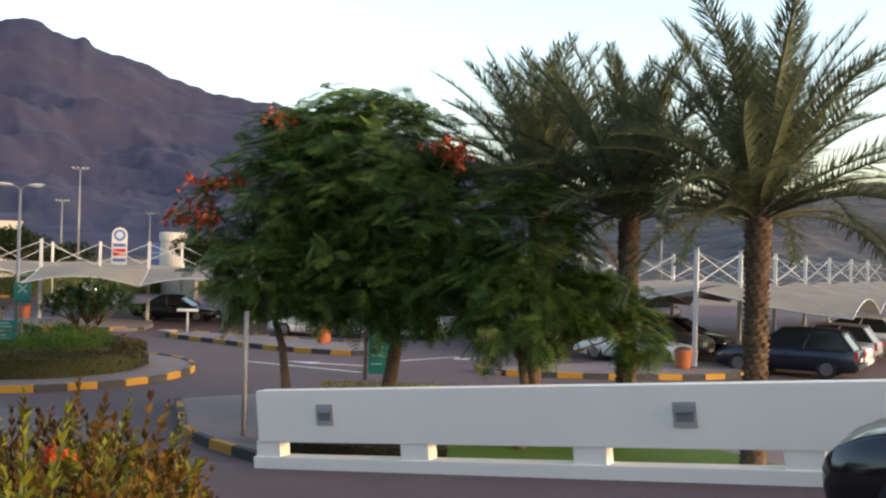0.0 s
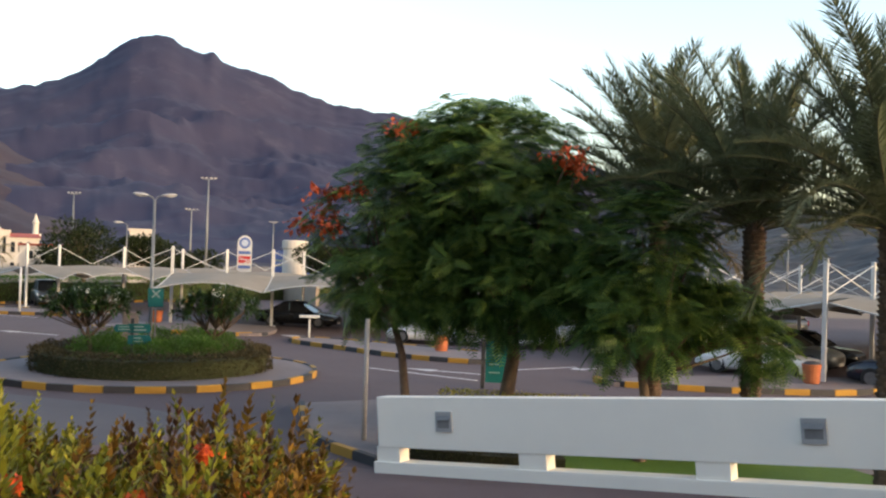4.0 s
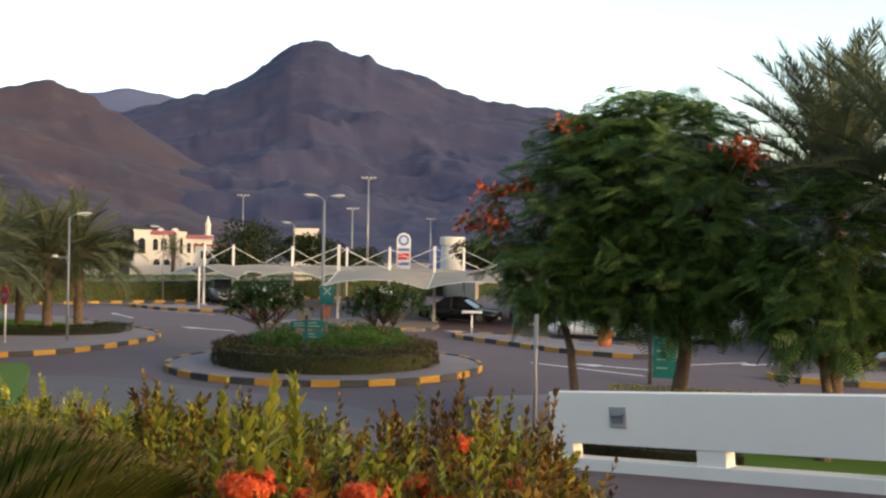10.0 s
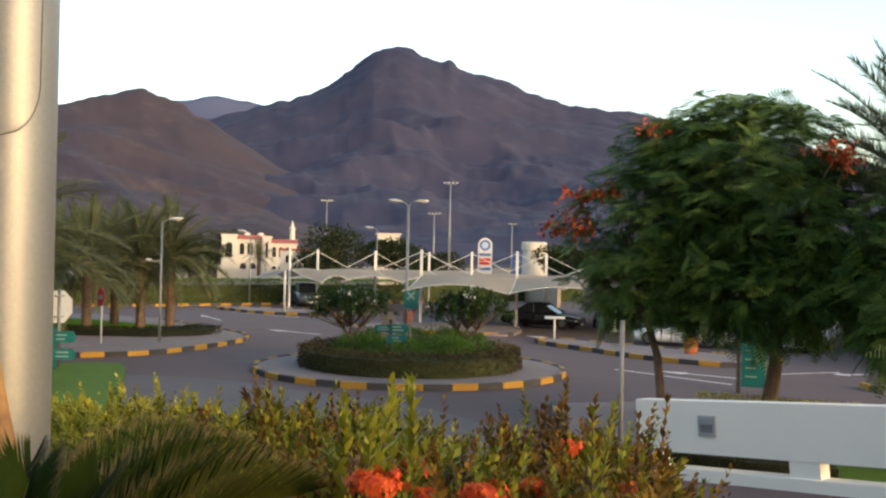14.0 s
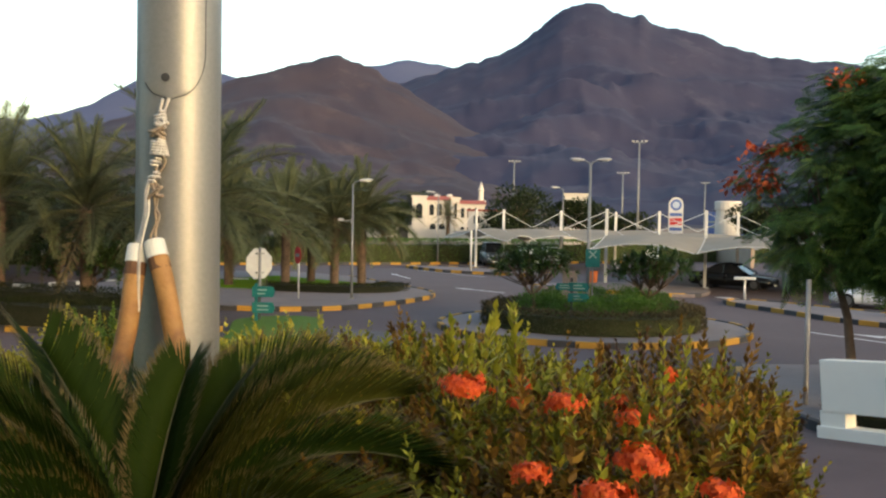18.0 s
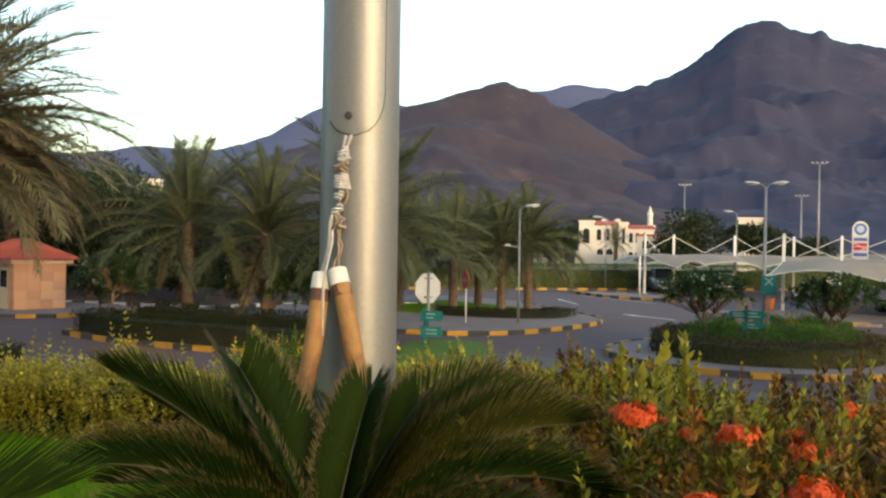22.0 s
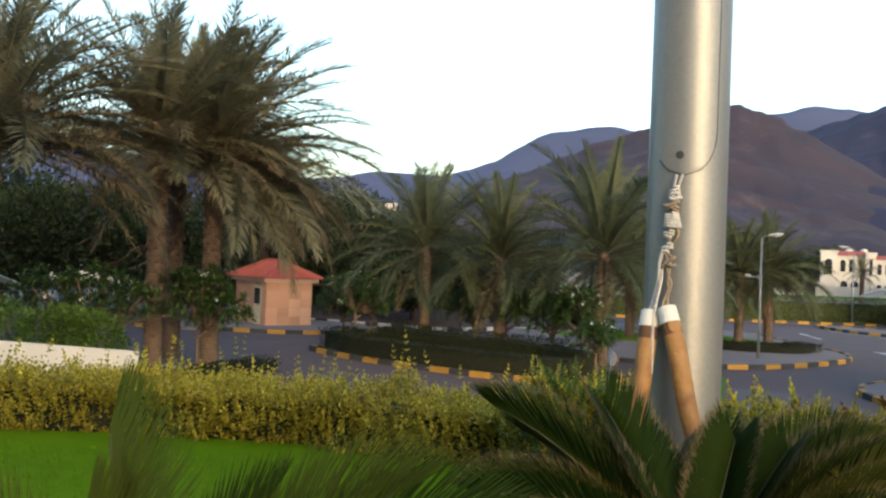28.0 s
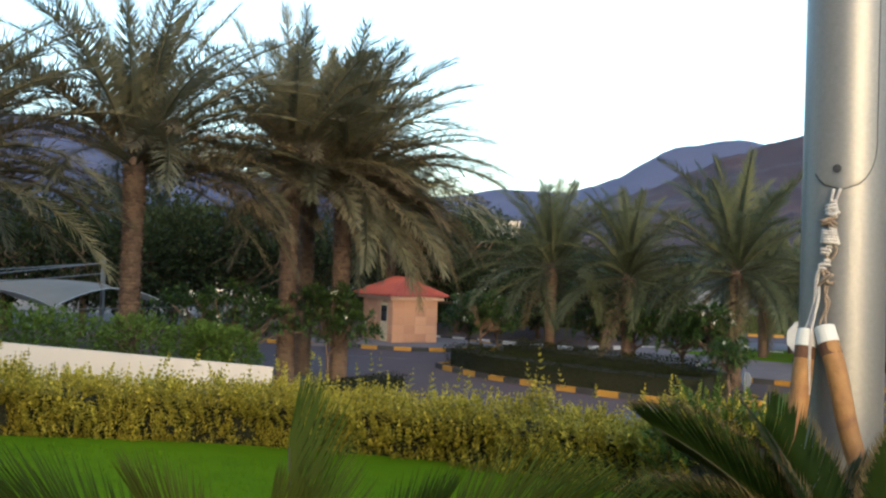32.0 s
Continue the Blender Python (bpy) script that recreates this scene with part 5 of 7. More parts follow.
    for x in (-hl * 0.60, hl * 0.62):
        for s in (-1, 1):
            bm = lathe(bmesh.new(), [(R * 0.60, -0.10), (R * 0.97, -0.11), (R, -0.07), (R, 0.07), (R * 0.97, 0.11), (R * 0.60, 0.10)], 20)
            bmesh.ops.transform(bm, matrix=pose(x, s * (hw - 0.11), R, 90, 0, 0), verts=bm.verts[:])
            w = part("wheel", bm, TYRE, top, smooth=False)
            bm = lathe(bmesh.new(), [(R * 0.62, -0.02), (R * 0.62, 0.02), (R * 0.2, 0.03)], 16)
            for k in range(5):
                box(bm, (R * 0.36 * math.cos(k * 1.2566), R * 0.36 * math.sin(k * 1.2566), 0.03), (R * 0.5, 0.05, 0.03), k * 72)
            bmesh.ops.transform(bm, matrix=pose(x, s * (hw - 0.005), R, 90 * s, 0, 0), verts=bm.verts[:])
            part("rim", bm, RIM, w)
    return top


def paint(name, c, rough=0.25, metal=0.0):
    return mat(name, c, tuple(v * 0.85 for v in c), 1.5, rough, metal, gloss=0.6)


P_WHITE, P_BLACK, P_NAVY = paint("car_white", (0.72, 0.72, 0.72)), paint("car_black", (0.008, 0.009, 0.011), 0.14), paint("car_navy", (0.010, 0.014, 0.026), 0.2)
P_SILVER, P_GREY = paint("car_silver", (0.42, 0.42, 0.43), 0.3, 0.5), paint("car_grey", (0.10, 0.11, 0.12), 0.3, 0.4)


def canopy_row(masts, wing, label, group, H=4.35, low=2.15, crown=0.75, both=True, back=5.0, x_cables=True, slope=False, metal=WHITEPAINT, last=True):
    """Tensile parking shades along a row of masts: each bay is one thing with a mast, arched fabric wings, edge pipes and stays."""
    for i, m in enumerate(masts):
        a = Vector(m)
        nxt = Vector(masts[i + 1]) if i + 1 < len(masts) else a + (a - Vector(masts[i - 1]))
        u = nxt - a
        span = u.length
        top = thing("parking_canopy", (a.x, a.y, 0), math.degrees(math.atan2(u.y, u.x)), label, "canopy", group)
        part("mast", nbox((0, 0, H / 2), (0.15, 0.15, H + 0.1), 0, 0.02), metal, top)
        part("mast_foot", nbox((0, 0, 0.06), (0.42, 0.42, 0.12), 0, 0.02), WHITEPAINT, top)
        for side, reach in ((-1, wing), (1, back)):
            if (side == 1 and not both) or (not last and i == len(masts) - 1):
                continue
            n, k = 14, 6
            V = []
            for s in range(n + 1):
                for t in range(k + 1):
                    uu, tt = s / n, t / k
                    arch = crown * math.sin(math.pi * uu) ** 0.9
                    z = low + 0.75 - 0.75 * tt + arch * (0.25 + 0.75 * tt) - 0.12 * math.sin(math.pi * tt) * (1 - math.sin(math.pi * uu))
                    V.append((uu * span, side * (0.15 + reach * tt), z))
            F = [(s * (k + 1) + t, (s + 1) * (k + 1) + t, (s + 1) * (k + 1) + t + 1, s * (k + 1) + t + 1) for s in range(n) for t in range(k)]
            put("fabric", mesh_of("fabric", V, F, FABRIC, True), top, None, "cream arched shade fabric")
            b = bmesh.new()
            tube(b, [V[s * (k + 1) + k] for s in range(n + 1)], 0.022, 5)
            part("edge_pipe", b, WHITEPAINT, top)
            part("side_pipe", ntube([V[t] for t in range(k + 1)], 0.030, 5), WHITEPAINT, top)
            if x_cables and not slope:
                part("stay", ntube([(0, 0, H - 0.08), (0, side * reach, low + 0.06)], 0.014, 5), WHITEPAINT, top)
        if not x_cables:
            for x in (-span / 2, span / 2):
                part("stay", ntube([(0, 0, H - 0.08), (x, 0, low + 0.95)], 0.022, 5), WHITEPAINT, top)
        if slope:
            for dz, y in ((0.10, -1.2), (0.10, 1.2), (0.55, 0.0)):
                part("stay", ntube([(0, 0, H - dz), (-span * 1.25, y, low + 1.15 - dz)], 0.028, 5), metal, top)
            part("rail", ntube([(-span, -wing, low - 0.1), (span, -wing, low - 0.1)], 0.03, 6), metal, top)
        elif x_cables:
            for za, zb in ((H - 0.1, low + 0.95), (low + 0.95, H - 0.1)):
                part("cross_stay", ntube([(0, 0, za), (span, 0, zb)], 0.020, 5), WHITEPAINT, top)


def bin_at(at):
    top = thing("litter_bin", at, 0, "orange terracotta litter bin with a dark open top", "bin", "litter bins")
    part("pot", lathe(bmesh.new(), [(0.24, 0), (0.27, 0.05), (0.29, 0.38), (0.33, 0.60), (0.33, 0.66), (0.28, 0.66)], 16), ORANGE, top, smooth=False)
    part("lid", lathe(bmesh.new(), [(0.29, 0.64), (0.25, 0.72), (0.12, 0.76)], 16), DARKMETAL, top)
    return top


def arch_pane(parent, x, y, z, w, h, name="window", glass=DARKGLASS, arch=True, rz=0.0):
    """A window in a wall that faces -y: frame, dark pane, arched head."""
    def shape(ww, hh, dy, dz):
        pts = [(x - ww / 2, z + dz), (x + ww / 2, z + dz), (x + ww / 2, z + dz + hh - (ww / 2 if arch else 0))]
        if arch:
            pts += [(x + ww / 2 * math.cos(a), z + dz + hh - ww / 2 + ww / 2 * math.sin(a)) for a in np.linspace(0.3, 2.84, 7)]
        pts.append((x - ww / 2, z + dz + hh - (ww / 2 if arch else 0)))
        bm = bmesh.new()
        lo = [bm.verts.new((px, y - dy, pz)) for px, pz in pts]
        hi = [bm.verts.new((px, y + 0.1, pz)) for px, pz in pts]
        bm.faces.new(lo)
        bm.faces.new(hi[::-1])
        for k in range(len(pts)):
            bm.faces.new((lo[(k + 1) % len(pts)], lo[k], hi[k], hi[(k + 1) % len(pts)]))
        bmesh.ops.recalc_face_normals(bm, faces=bm.faces[:])
        return bm
    win = part(name, shape(w + 0.24, h + 0.2, 0.10, -0.08), VILLAW, parent)
    part("pane", shape(w, h, 0.13, 0.02), glass, win)
    return win



# ---- flagpole on the terrace ----
POLE = (-2.66, 1.94)
PR = 0.150


def flagpole():
    top = thing("flagpole", (POLE[0], POLE[1], 2.2), 0, "thick grey aluminium flagpole with a curved hatch cover", "flagpole")
    part("shaft", lathe(bmesh.new(), [(PR * 1.04, 0), (PR * 1.02, 0.5), (PR, 1.5), (PR * 0.97, 4), (PR * 0.8, 9), (PR * 0.5, 14)], 48), ALU, top, smooth=True)
    part("foot_collar", lathe(bmesh.new(), [(0.26, 0.02), (0.26, 0.07), (0.17, 0.09), (0.16, 0.16)], 32), ALU, top)
    # the hatch cover is a thin shell with a round lower end, facing the terrace
    a0 = radians(-55)
    V, F, n, k = [], [], 20, 60
    r = PR + 0.004
    for j in range(k + 1):
        z = 1.954 + j * 0.02 + max(0, j - 12) * 0.02
        half = 0.82 * math.sqrt(max(0.0, 1 - (1 - min(1, (j * 0.02) / 0.17)) ** 2))
        for i in range(n + 1):
            a = a0 + half * (2 * i / n - 1)
            V.append((r * math.cos(a), r * math.sin(a), z))
    for j in range(k):
        for i in range(n):
            F.append((j * (n + 1) + i, j * (n + 1) + i + 1, (j + 1) * (n + 1) + i + 1, (j + 1) * (n + 1) + i))
    put("hatch_cover", mesh_of("hatch_cover", V, F, ALU, True), top)
    edge = [V[j * (n + 1) + n] for j in range(k, -1, -1)] + [V[j * (n + 1)] for j in range(1, 4)]
    part("hatch_seam", ntube([Vector(v) for v in edge], 0.0022, 5), DARKMETAL, top)
    ab = radians(-60.2)
    c, s = math.cos(ab), math.sin(ab)
    bm = lathe(bmesh.new(), [(0.015, 0), (0.015, 0.005), (0.008, 0.006)], 14)
    bmesh.ops.transform(bm, matrix=Matrix.Translation((c * r, s * r, 2.03)) @ Vector((c, s, 0)).to_track_quat('Z', 'Y').to_matrix().to_4x4(), verts=bm.verts[:])
    part("hatch_bolt", bm, DARKMETAL, top)
    # halyard rope, knotted, down to two capped rods
    toward = Vector((c, s, 0))
    right = Vector((-s, c, 0))
    P = lambda x, z, out=0.012: tuple(toward * (PR + out) + right * x + Vector((0, 0, z)))
    rope = thing("halyard_rope", (POLE[0], POLE[1], 2.2), 0, "knotted white halyard rope hanging from the flagpole", "rope")

    def strand(pts, rr=0.0055, material=ROPE):
        path = [tuple(q) for q in smooth_path([P(*q) for q in pts], 0.008)]
        part("strand", ntube(path, rr, 7), material, rope, smooth=True)

    def coil(z0, z1, r0, r1, turns, x0, x1, rr=0.0062, material=ROPE, tilt=0.0):
        pts = []
        m = int(turns * 14)
        for i in range(m + 1):
            a, t = i * math.tau / 14, i / m
            ra = r0 + (r1 - r0) * t
            pts.append(toward * (PR + 0.016 + ra * 0.7 * math.cos(a)) + right * (x0 + (x1 - x0) * t + ra * math.sin(a)) + Vector((0, 0, z0 + (z1 - z0) * t + tilt * ra * math.sin(a))))
        part("knot", ntube(pts, rr, 7), material, rope, smooth=True)
    # loop out of the hatch
    strand([(-0.010, 1.956, 0.003), (-0.014, 1.93, 0.010), (-0.019, 1.90, 0.016)], 0.0058)
    strand([(0.012, 1.957, 0.003), (0.004, 1.93, 0.010), (-0.006, 1.90, 0.016)], 0.0058)
    # white knot, then a soiled one
    coil(1.908, 1.880, 0.015, 0.018, 2.3, -0.016, -0.014, 0.0068, tilt=0.35)
    coil(1.885, 1.862, 0.019, 0.016, 1.6, -0.006, -0.016, 0.0066, tilt=-0.6)
    strand([(-0.030, 1.868, 0.03), (-0.008, 1.86, 0.038), (0.006, 1.872, 0.03)], 0.0068)
    coil(1.858, 1.832, 0.022, 0.020, 2.2, -0.022, -0.026, 0.0066, ROPE_OLD, 0.5)
    coil(1.845, 1.818, 0.020, 0.022, 1.8, -0.018, -0.020, 0.0062, ROPE_OLD, -0.5)
    strand([(-0.052, 1.842, 0.02), (-0.03, 1.838, 0.036), (-0.006, 1.848, 0.036)], 0.0062, ROPE_OLD)
    # neat whipping that widens downwards
    coil(1.812, 1.758, 0.021, 0.029, 5.5, -0.021, -0.016, 0.0068)
    coil(1.748, 1.722, 0.016, 0.015, 2.2, -0.028, -0.029, 0.0060)
    strand([(-0.004, 1.757, 0.02), (0.006, 1.742, 0.02), (0.000, 1.722, 0.016), (-0.014, 1.70, 0.016)], 0.0056, ROPE_OLD)
    strand([(-0.030, 1.73, 0.02), (-0.026, 1.71, 0.02), (-0.022, 1.685, 0.02)], 0.0062, ROPE_OLD)
    coil(1.697, 1.668, 0.017, 0.017, 2.1, -0.034, -0.033, 0.0064, tilt=0.25)
    # crossed soiled ends
    strand([(-0.060, 1.592, 0.018), (-0.040, 1.620, 0.030), (-0.015, 1.640, 0.034), (-0.004, 1.650, 0.024)], 0.0066, ROPE_OLD)
    strand([(-0.042, 1.665, 0.020), (-0.030, 1.635, 0.026), (-0.014, 1.618, 0.032), (0.000, 1.620, 0.022)], 0.0066, ROPE_OLD)
    strand([(-0.028, 1.67, 0.018), (-0.032, 1.62, 0.018), (-0.026, 1.575, 0.018), (-0.014, 1.55, 0.022), (-0.026, 1.50, 0.022), (-0.020, 1.455, 0.030)], 0.0060, ROPE_OLD)
    strand([(-0.020, 1.66, 0.016), (-0.022, 1.60, 0.018), (-0.028, 1.56, 0.022), (-0.022, 1.53, 0.024), (-0.042, 1.48, 0.022), (-0.036, 1.452, 0.030)], 0.0050, ROPE_OLD)
    # white ends down to the caps, one hanging loose over them
    strand([(-0.046, 1.675, 0.020), (-0.058, 1.63, 0.022), (-0.060, 1.56, 0.024), (-0.074, 1.49, 0.026), (-0.090, 1.442, 0.030)], 0.0085)
    strand([(-0.050, 1.61, 0.024), (-0.048, 1.56, 0.034), (-0.060, 1.48, 0.050), (-0.064, 1.40, 0.072), (-0.063, 1.30, 0.080), (-0.062, 1.22, 0.084)], 0.0056)
    rods = (((-0.083, 1.436), (-0.090, 1.30), (-0.098, 1.16), (-0.133, 0.94), (-0.19, 0.5), (-0.24, 0.02)), ((-0.021, 1.452), (0.024, 1.325), (0.085, 1.08), (0.168, 0.85), (0.27, 0.45), (0.34, 0.02)))
    for out, line in zip((0.030, 0.046), rods):
        rod = thing("wooden_rod", (POLE[0], POLE[1], 2.2), 0, "weathered wooden rod with a white plastic cap leaning on the flagpole", "rod", "rods leaning on the flagpole")
        pts = [P(x, z, out + 0.03 * k) for k, (x, z) in enumerate(line)]
        part("shaft", ntube([tuple(q) for q in smooth_path(pts[::-1], 0.06)], 0.035, 14), WOOD, rod, smooth=True)
        d = (Vector(pts[1]) - Vector(pts[0])).normalized()
        a, b = Vector(pts[0]) - d * 0.012, Vector(pts[0]) + d * 0.050
        part("cap", ntube([tuple(a), tuple(a + d * 0.004), tuple(b)], [0.031, 0.0365, 0.038], 18), PVC, rod, "white plastic cap")
        part("wrapping", ntube([tuple(b - d * 0.004), tuple(b + d * 0.045)], [0.0365, 0.0362], 14), mat("rod_wrapping", (0.10, 0.045, 0.022), (0.16, 0.08, 0.04), 12, 0.7), rod, "dark brown band below the cap")


flagpole()

# ---- terrace planting ----
FL = [(-1.21, 1.56, 3.33, 0.055), (-1.06, 1.83, 3.26, 0.05), (-0.88, 1.87, 3.24, 0.038), (-1.04, 2.63, 3.24, 0.036), (-0.70, 1.44, 3.24, 0.055), (-0.53, 1.45, 3.20, 0.035), (-0.85, 1.22, 3.24, 0.03), (-0.66, 1.15, 3.24, 0.045), (-1.22, 1.87, 3.24, 0.022), (-1.39, 2.19, 3.23, 0.035), (-1.02, 2.14, 3.22, 0.034), (-0.80, 2.3, 3.2, 0.03)]


def local(fl, at):
    return [(f[0] - at[0], f[1] - at[1], f[2] - at[2], f[3]) for f in fl]


MIXG, MIXR = [IXORA_G, IXORA_R, IXORA_Y, IXORA_D], [IXORA_G, IXORA_R, IXORA_Y, IXORA_D]
at1, at2 = (-0.88, 1.95, 2.24), (-1.42, 2.0, 2.24)
ixora(at1, 0.41, 0.95, 0.99, 11, MIXR, (0.24, 0.54, 0.12, 0.10), 0.045, "bronze-leaved ixora bush with orange-red flower heads", local([f for f in FL if f[0] > -1.0], at1), 2700)
ixora(at2, 0.62, 0.85, 0.99, 12, MIXG, (0.48, 0.30, 0.16, 0.06), 0.046, "yellow-green ixora bush with orange-red flower heads", local([f for f in FL if f[0] <= -1.0], at2), 2700)
ixora((-1.08, 2.90, 2.22), 0.42, 0.45, 1.0, 13, MIXR, (0.2, 0.60, 0.08, 0.12), 0.050, "bronze-leaved ixora bush with dark shoot tips", (), 1700, tall=0.12)
ixora((-2.05, 2.85, 2.24), 0.75, 0.6, 0.97, 14, MIXG, (0.52, 0.20, 0.22, 0.06), 0.050, "yellow-green ixora bush with upright shoots", (), 1700, tall=0.10)
ixora((-3.05, 3.35, 2.24), 0.75, 0.55, 0.86, 15, [IXORA_G, IXORA_Y, GOLD], (0.4, 0.25, 0.35), 0.046, "yellow-green clipped ixora bush", (), 1000)
ixora((-3.9, 3.85, 2.24), 0.7, 0.5, 0.74, 16, [IXORA_G, IXORA_Y, GOLD], (0.4, 0.2, 0.4), 0.046, "yellow-green clipped ixora bush", (), 1000)


def tall_shoot(at, h, seed, leaf, n=3, material=IXORA_Y):
    r = np.random.default_rng(seed)
    top = thing("ixora_shoot", at, 0, "tall pale yellow-green ixora shoot above the hedge" if material is IXORA_Y else "dark bronze ixora shoot above the bush", "shrub", "tall shoots of the bed")
    P, D, S = [], [], []
    bm = bmesh.new()
    for k in range(n):
        d = np.array([r.normal(0, 0.10), r.normal(0, 0.10), 1.0])
        b = np.array([r.normal(0, 0.015), r.normal(0, 0.015), -0.35])
        hh = (h + 0.35) * r.uniform(0.86, 1.0)
        tube(bm, [tuple(b), tuple(b + d * hh)], [0.006, 0.002], 5)
        p, dd, s = sprig_chunks(b + d * hh * 0.35, d, hh * 0.65, 13, leaf, r, 3, 0.6, 0.25)
        P += p
        D += dd
        S += s
    part("stem", bm, BARK, top)
    put("leaves", mesh_of("leaves", *scatter(LEAF_V, LEAF_F, np.array(P), frames_of(np.array(D)), S), material), top)


tall_shoot((-1.45, 1.93, 3.20), 0.30, 3, 0.070, 3)
tall_shoot((-1.36, 2.12, 3.20), 0.28, 4, 0.068, 3)
tall_shoot((-1.17, 2.58, 3.18), 0.22, 5, 0.042, 3, IXORA_D)
tall_shoot((-0.83, 2.00, 3.20), 0.28, 6, 0.050, 2)
tall_shoot((-0.77, 2.31, 3.20), 0.25, 7, 0.042, 2, IXORA_R)
tall_shoot((-1.02, 2.45, 3.18), 0.22, 9, 0.040, 2, IXORA_D)

r8 = np.random.default_rng(8)


def reach(heart, tips):
    """Fronds (azimuth, elevation, length, variant, roll) from the heart to tips given as (x, y, z, variant, roll)."""
    out = []
    for x, y, z, k, roll in tips:
        droop, curl = SHAPES[k][:2]
        u = (np.arange(40) + 0.5) / 40
        ex, ez = float(np.mean(np.cos(droop * u ** curl))), -float(np.mean(np.sin(droop * u ** curl)))
        d = Vector((x, y, z)) - Vector(heart)
        el = math.degrees(math.atan2(d.z, math.hypot(d.x, d.y)) - math.atan2(ez, ex))
        out.append((math.degrees(math.atan2(d.y, d.x)), el, d.length / math.hypot(ex, ez), k, roll))
    return out


H1 = (-1.76, 1.00, 2.93)
FR1 = reach(H1, [(-2.10, 0.97, 3.42, 3, 0), (-1.80, 1.17, 3.36, 3, 0), (-1.70, 1.26, 3.34, 3, 0), (-2.20, 0.66, 3.42, 0, 0), (-2.22, 0.78, 3.34, 0, 0), (-2.04, 0.50, 3.24, 1, 0), (-2.12, 0.62, 3.16, 1, 0), (-1.86, 0.40, 3.12, 2, 0), (-1.72, 0.34, 3.02, 2, 0),
                 (-1.74, 1.64, 3.34, 1, 0), (-1.58, 1.62, 3.32, 1, 0), (-1.42, 1.58, 3.28, 1, 0), (-1.24, 1.42, 3.16, 2, 0), (-1.08, 1.12, 3.06, 2, 0), (-1.10, 0.86, 2.98, 2, 0), (-1.34, 0.52, 3.02, 2, 0), (-1.50, 0.42, 2.98, 2, 0),
                 (-2.24, 1.46, 3.22, 1, 0), (-2.40, 1.12, 3.20, 1, 0), (-2.38, 0.86, 3.14, 2, 0), (-2.02, 1.66, 3.22, 1, 0), (-1.92, 1.30, 3.36, 0, 0)])
FR1 += [(float(a), float(r8.uniform(6, 26)), float(r8.uniform(0.5, 0.62)), 2, float(r8.normal(0, 8))) for a in range(5, 365, 36)]
cycad(H1, FR1, "dark green cycad with stiff brown-tipped fronds at the flagpole's foot", 0.70, 1)
FR3 = [(float(a), float(r8.uniform(30, 60)), float(r8.uniform(0.40, 0.52)), int(r8.integers(0, 3)), float(r8.normal(0, 8))) for a in range(0, 360, 18)]
cycad((-1.02, 0.62, 2.80), FR3, "low dark cycad with brown-tipped fronds before the ixora bed", 0.55, 3)
H2 = (-1.96, -0.42, 2.78)
FR2 = reach(H2, [(-1.96, -0.44, 3.48, 4, 0), (-2.00, -0.40, 3.36, 4, 60), (-1.92, -0.48, 3.34, 4, -60), (-1.84, -0.17, 3.34, 0, 0), (-1.72, 0.06, 3.36, 1, 0), (-1.64, 0.18, 3.30, 1, 0), (-1.80, 0.16, 3.20, 1, 0), (-2.10, -0.06, 3.22, 1, 0), (-2.06, -0.70, 3.36, 0, 0), (-2.08, -0.92, 3.36, 0, 0), (-1.94, -0.98, 3.28, 1, 0), (-1.70, -0.94, 3.24, 1, 0), (-1.50, -0.62, 3.16, 1, 0), (-1.46, -0.26, 3.16, 1, 0), (-2.40, -0.40, 3.16, 1, 0), (-2.34, -0.12, 3.12, 1, 0)])
FR2 += [(float(a), float(r8.uniform(8, 28)), float(r8.uniform(0.45, 0.58)), 2, float(r8.normal(0, 8))) for a in range(12, 372, 36)]
cycad(H2, FR2, "fresh green cycad with pale upright new fronds on the lawn edge", 0.50, 2, CYCG)
ixora((-4.85, 3.55, 2.24), 0.62, 0.45, 0.80, 17, [IXORA_G, GREENB, GOLD], (0.3, 0.5, 0.2), 0.046, "fresh green clipped ixora bush at the hedge's end", (), 1300)
hedge("golden_hedge", [(-12.2, -5.5), (-10.9, -2.6), (-9.5, 0.15), (-8.25, 1.85), (-6.9, 3.15), (-5.4, 4.0), (-4.3, 4.35)], 0.85, 2.22, 0.50, 0.050, 540, GOLD, "clipped golden-green hedge along the lawn", 21, 0.11, True, 0.22, sprigs=True)


def lawn_blades():
    r = np.random.default_rng(5)
    n = 26000
    a, b = r.uniform(0, 1, n), r.uniform(0, 1, n)
    x = -9.4 + a * 6.0
    y = -3.0 + b * 5.6
    keep = (x + 9.1) * 0.77 - (y + 0.2) * 0.68 > 0.25
    x, y = x[keep], y[keep]
    m = len(x)
    h = r.uniform(0.018, 0.045, m)
    t = r.uniform(0, 6.28, m)
    lx, ly = r.normal(0, 0.012, m), r.normal(0, 0.012, m)
    V = np.zeros((m, 3, 3))
    V[:, 0] = np.stack([x - np.cos(t) * 0.004, y - np.sin(t) * 0.004, np.full(m, 2.295)], 1)
    V[:, 1] = np.stack([x + np.cos(t) * 0.004, y + np.sin(t) * 0.004, np.full(m, 2.295)], 1)
    V[:, 2] = np.stack([x + lx, y + ly, 2.30 + h], 1)
    ob = put("lawn_grass", mesh_of("lawn_grass", V.reshape(-1, 3), [(3 * i, 3 * i + 1, 3 * i + 2) for i in range(m)], BLADE))
    tagged(ob, "short bright green grass blades of the lawn", "grass", kind="stuff")


lawn_blades()

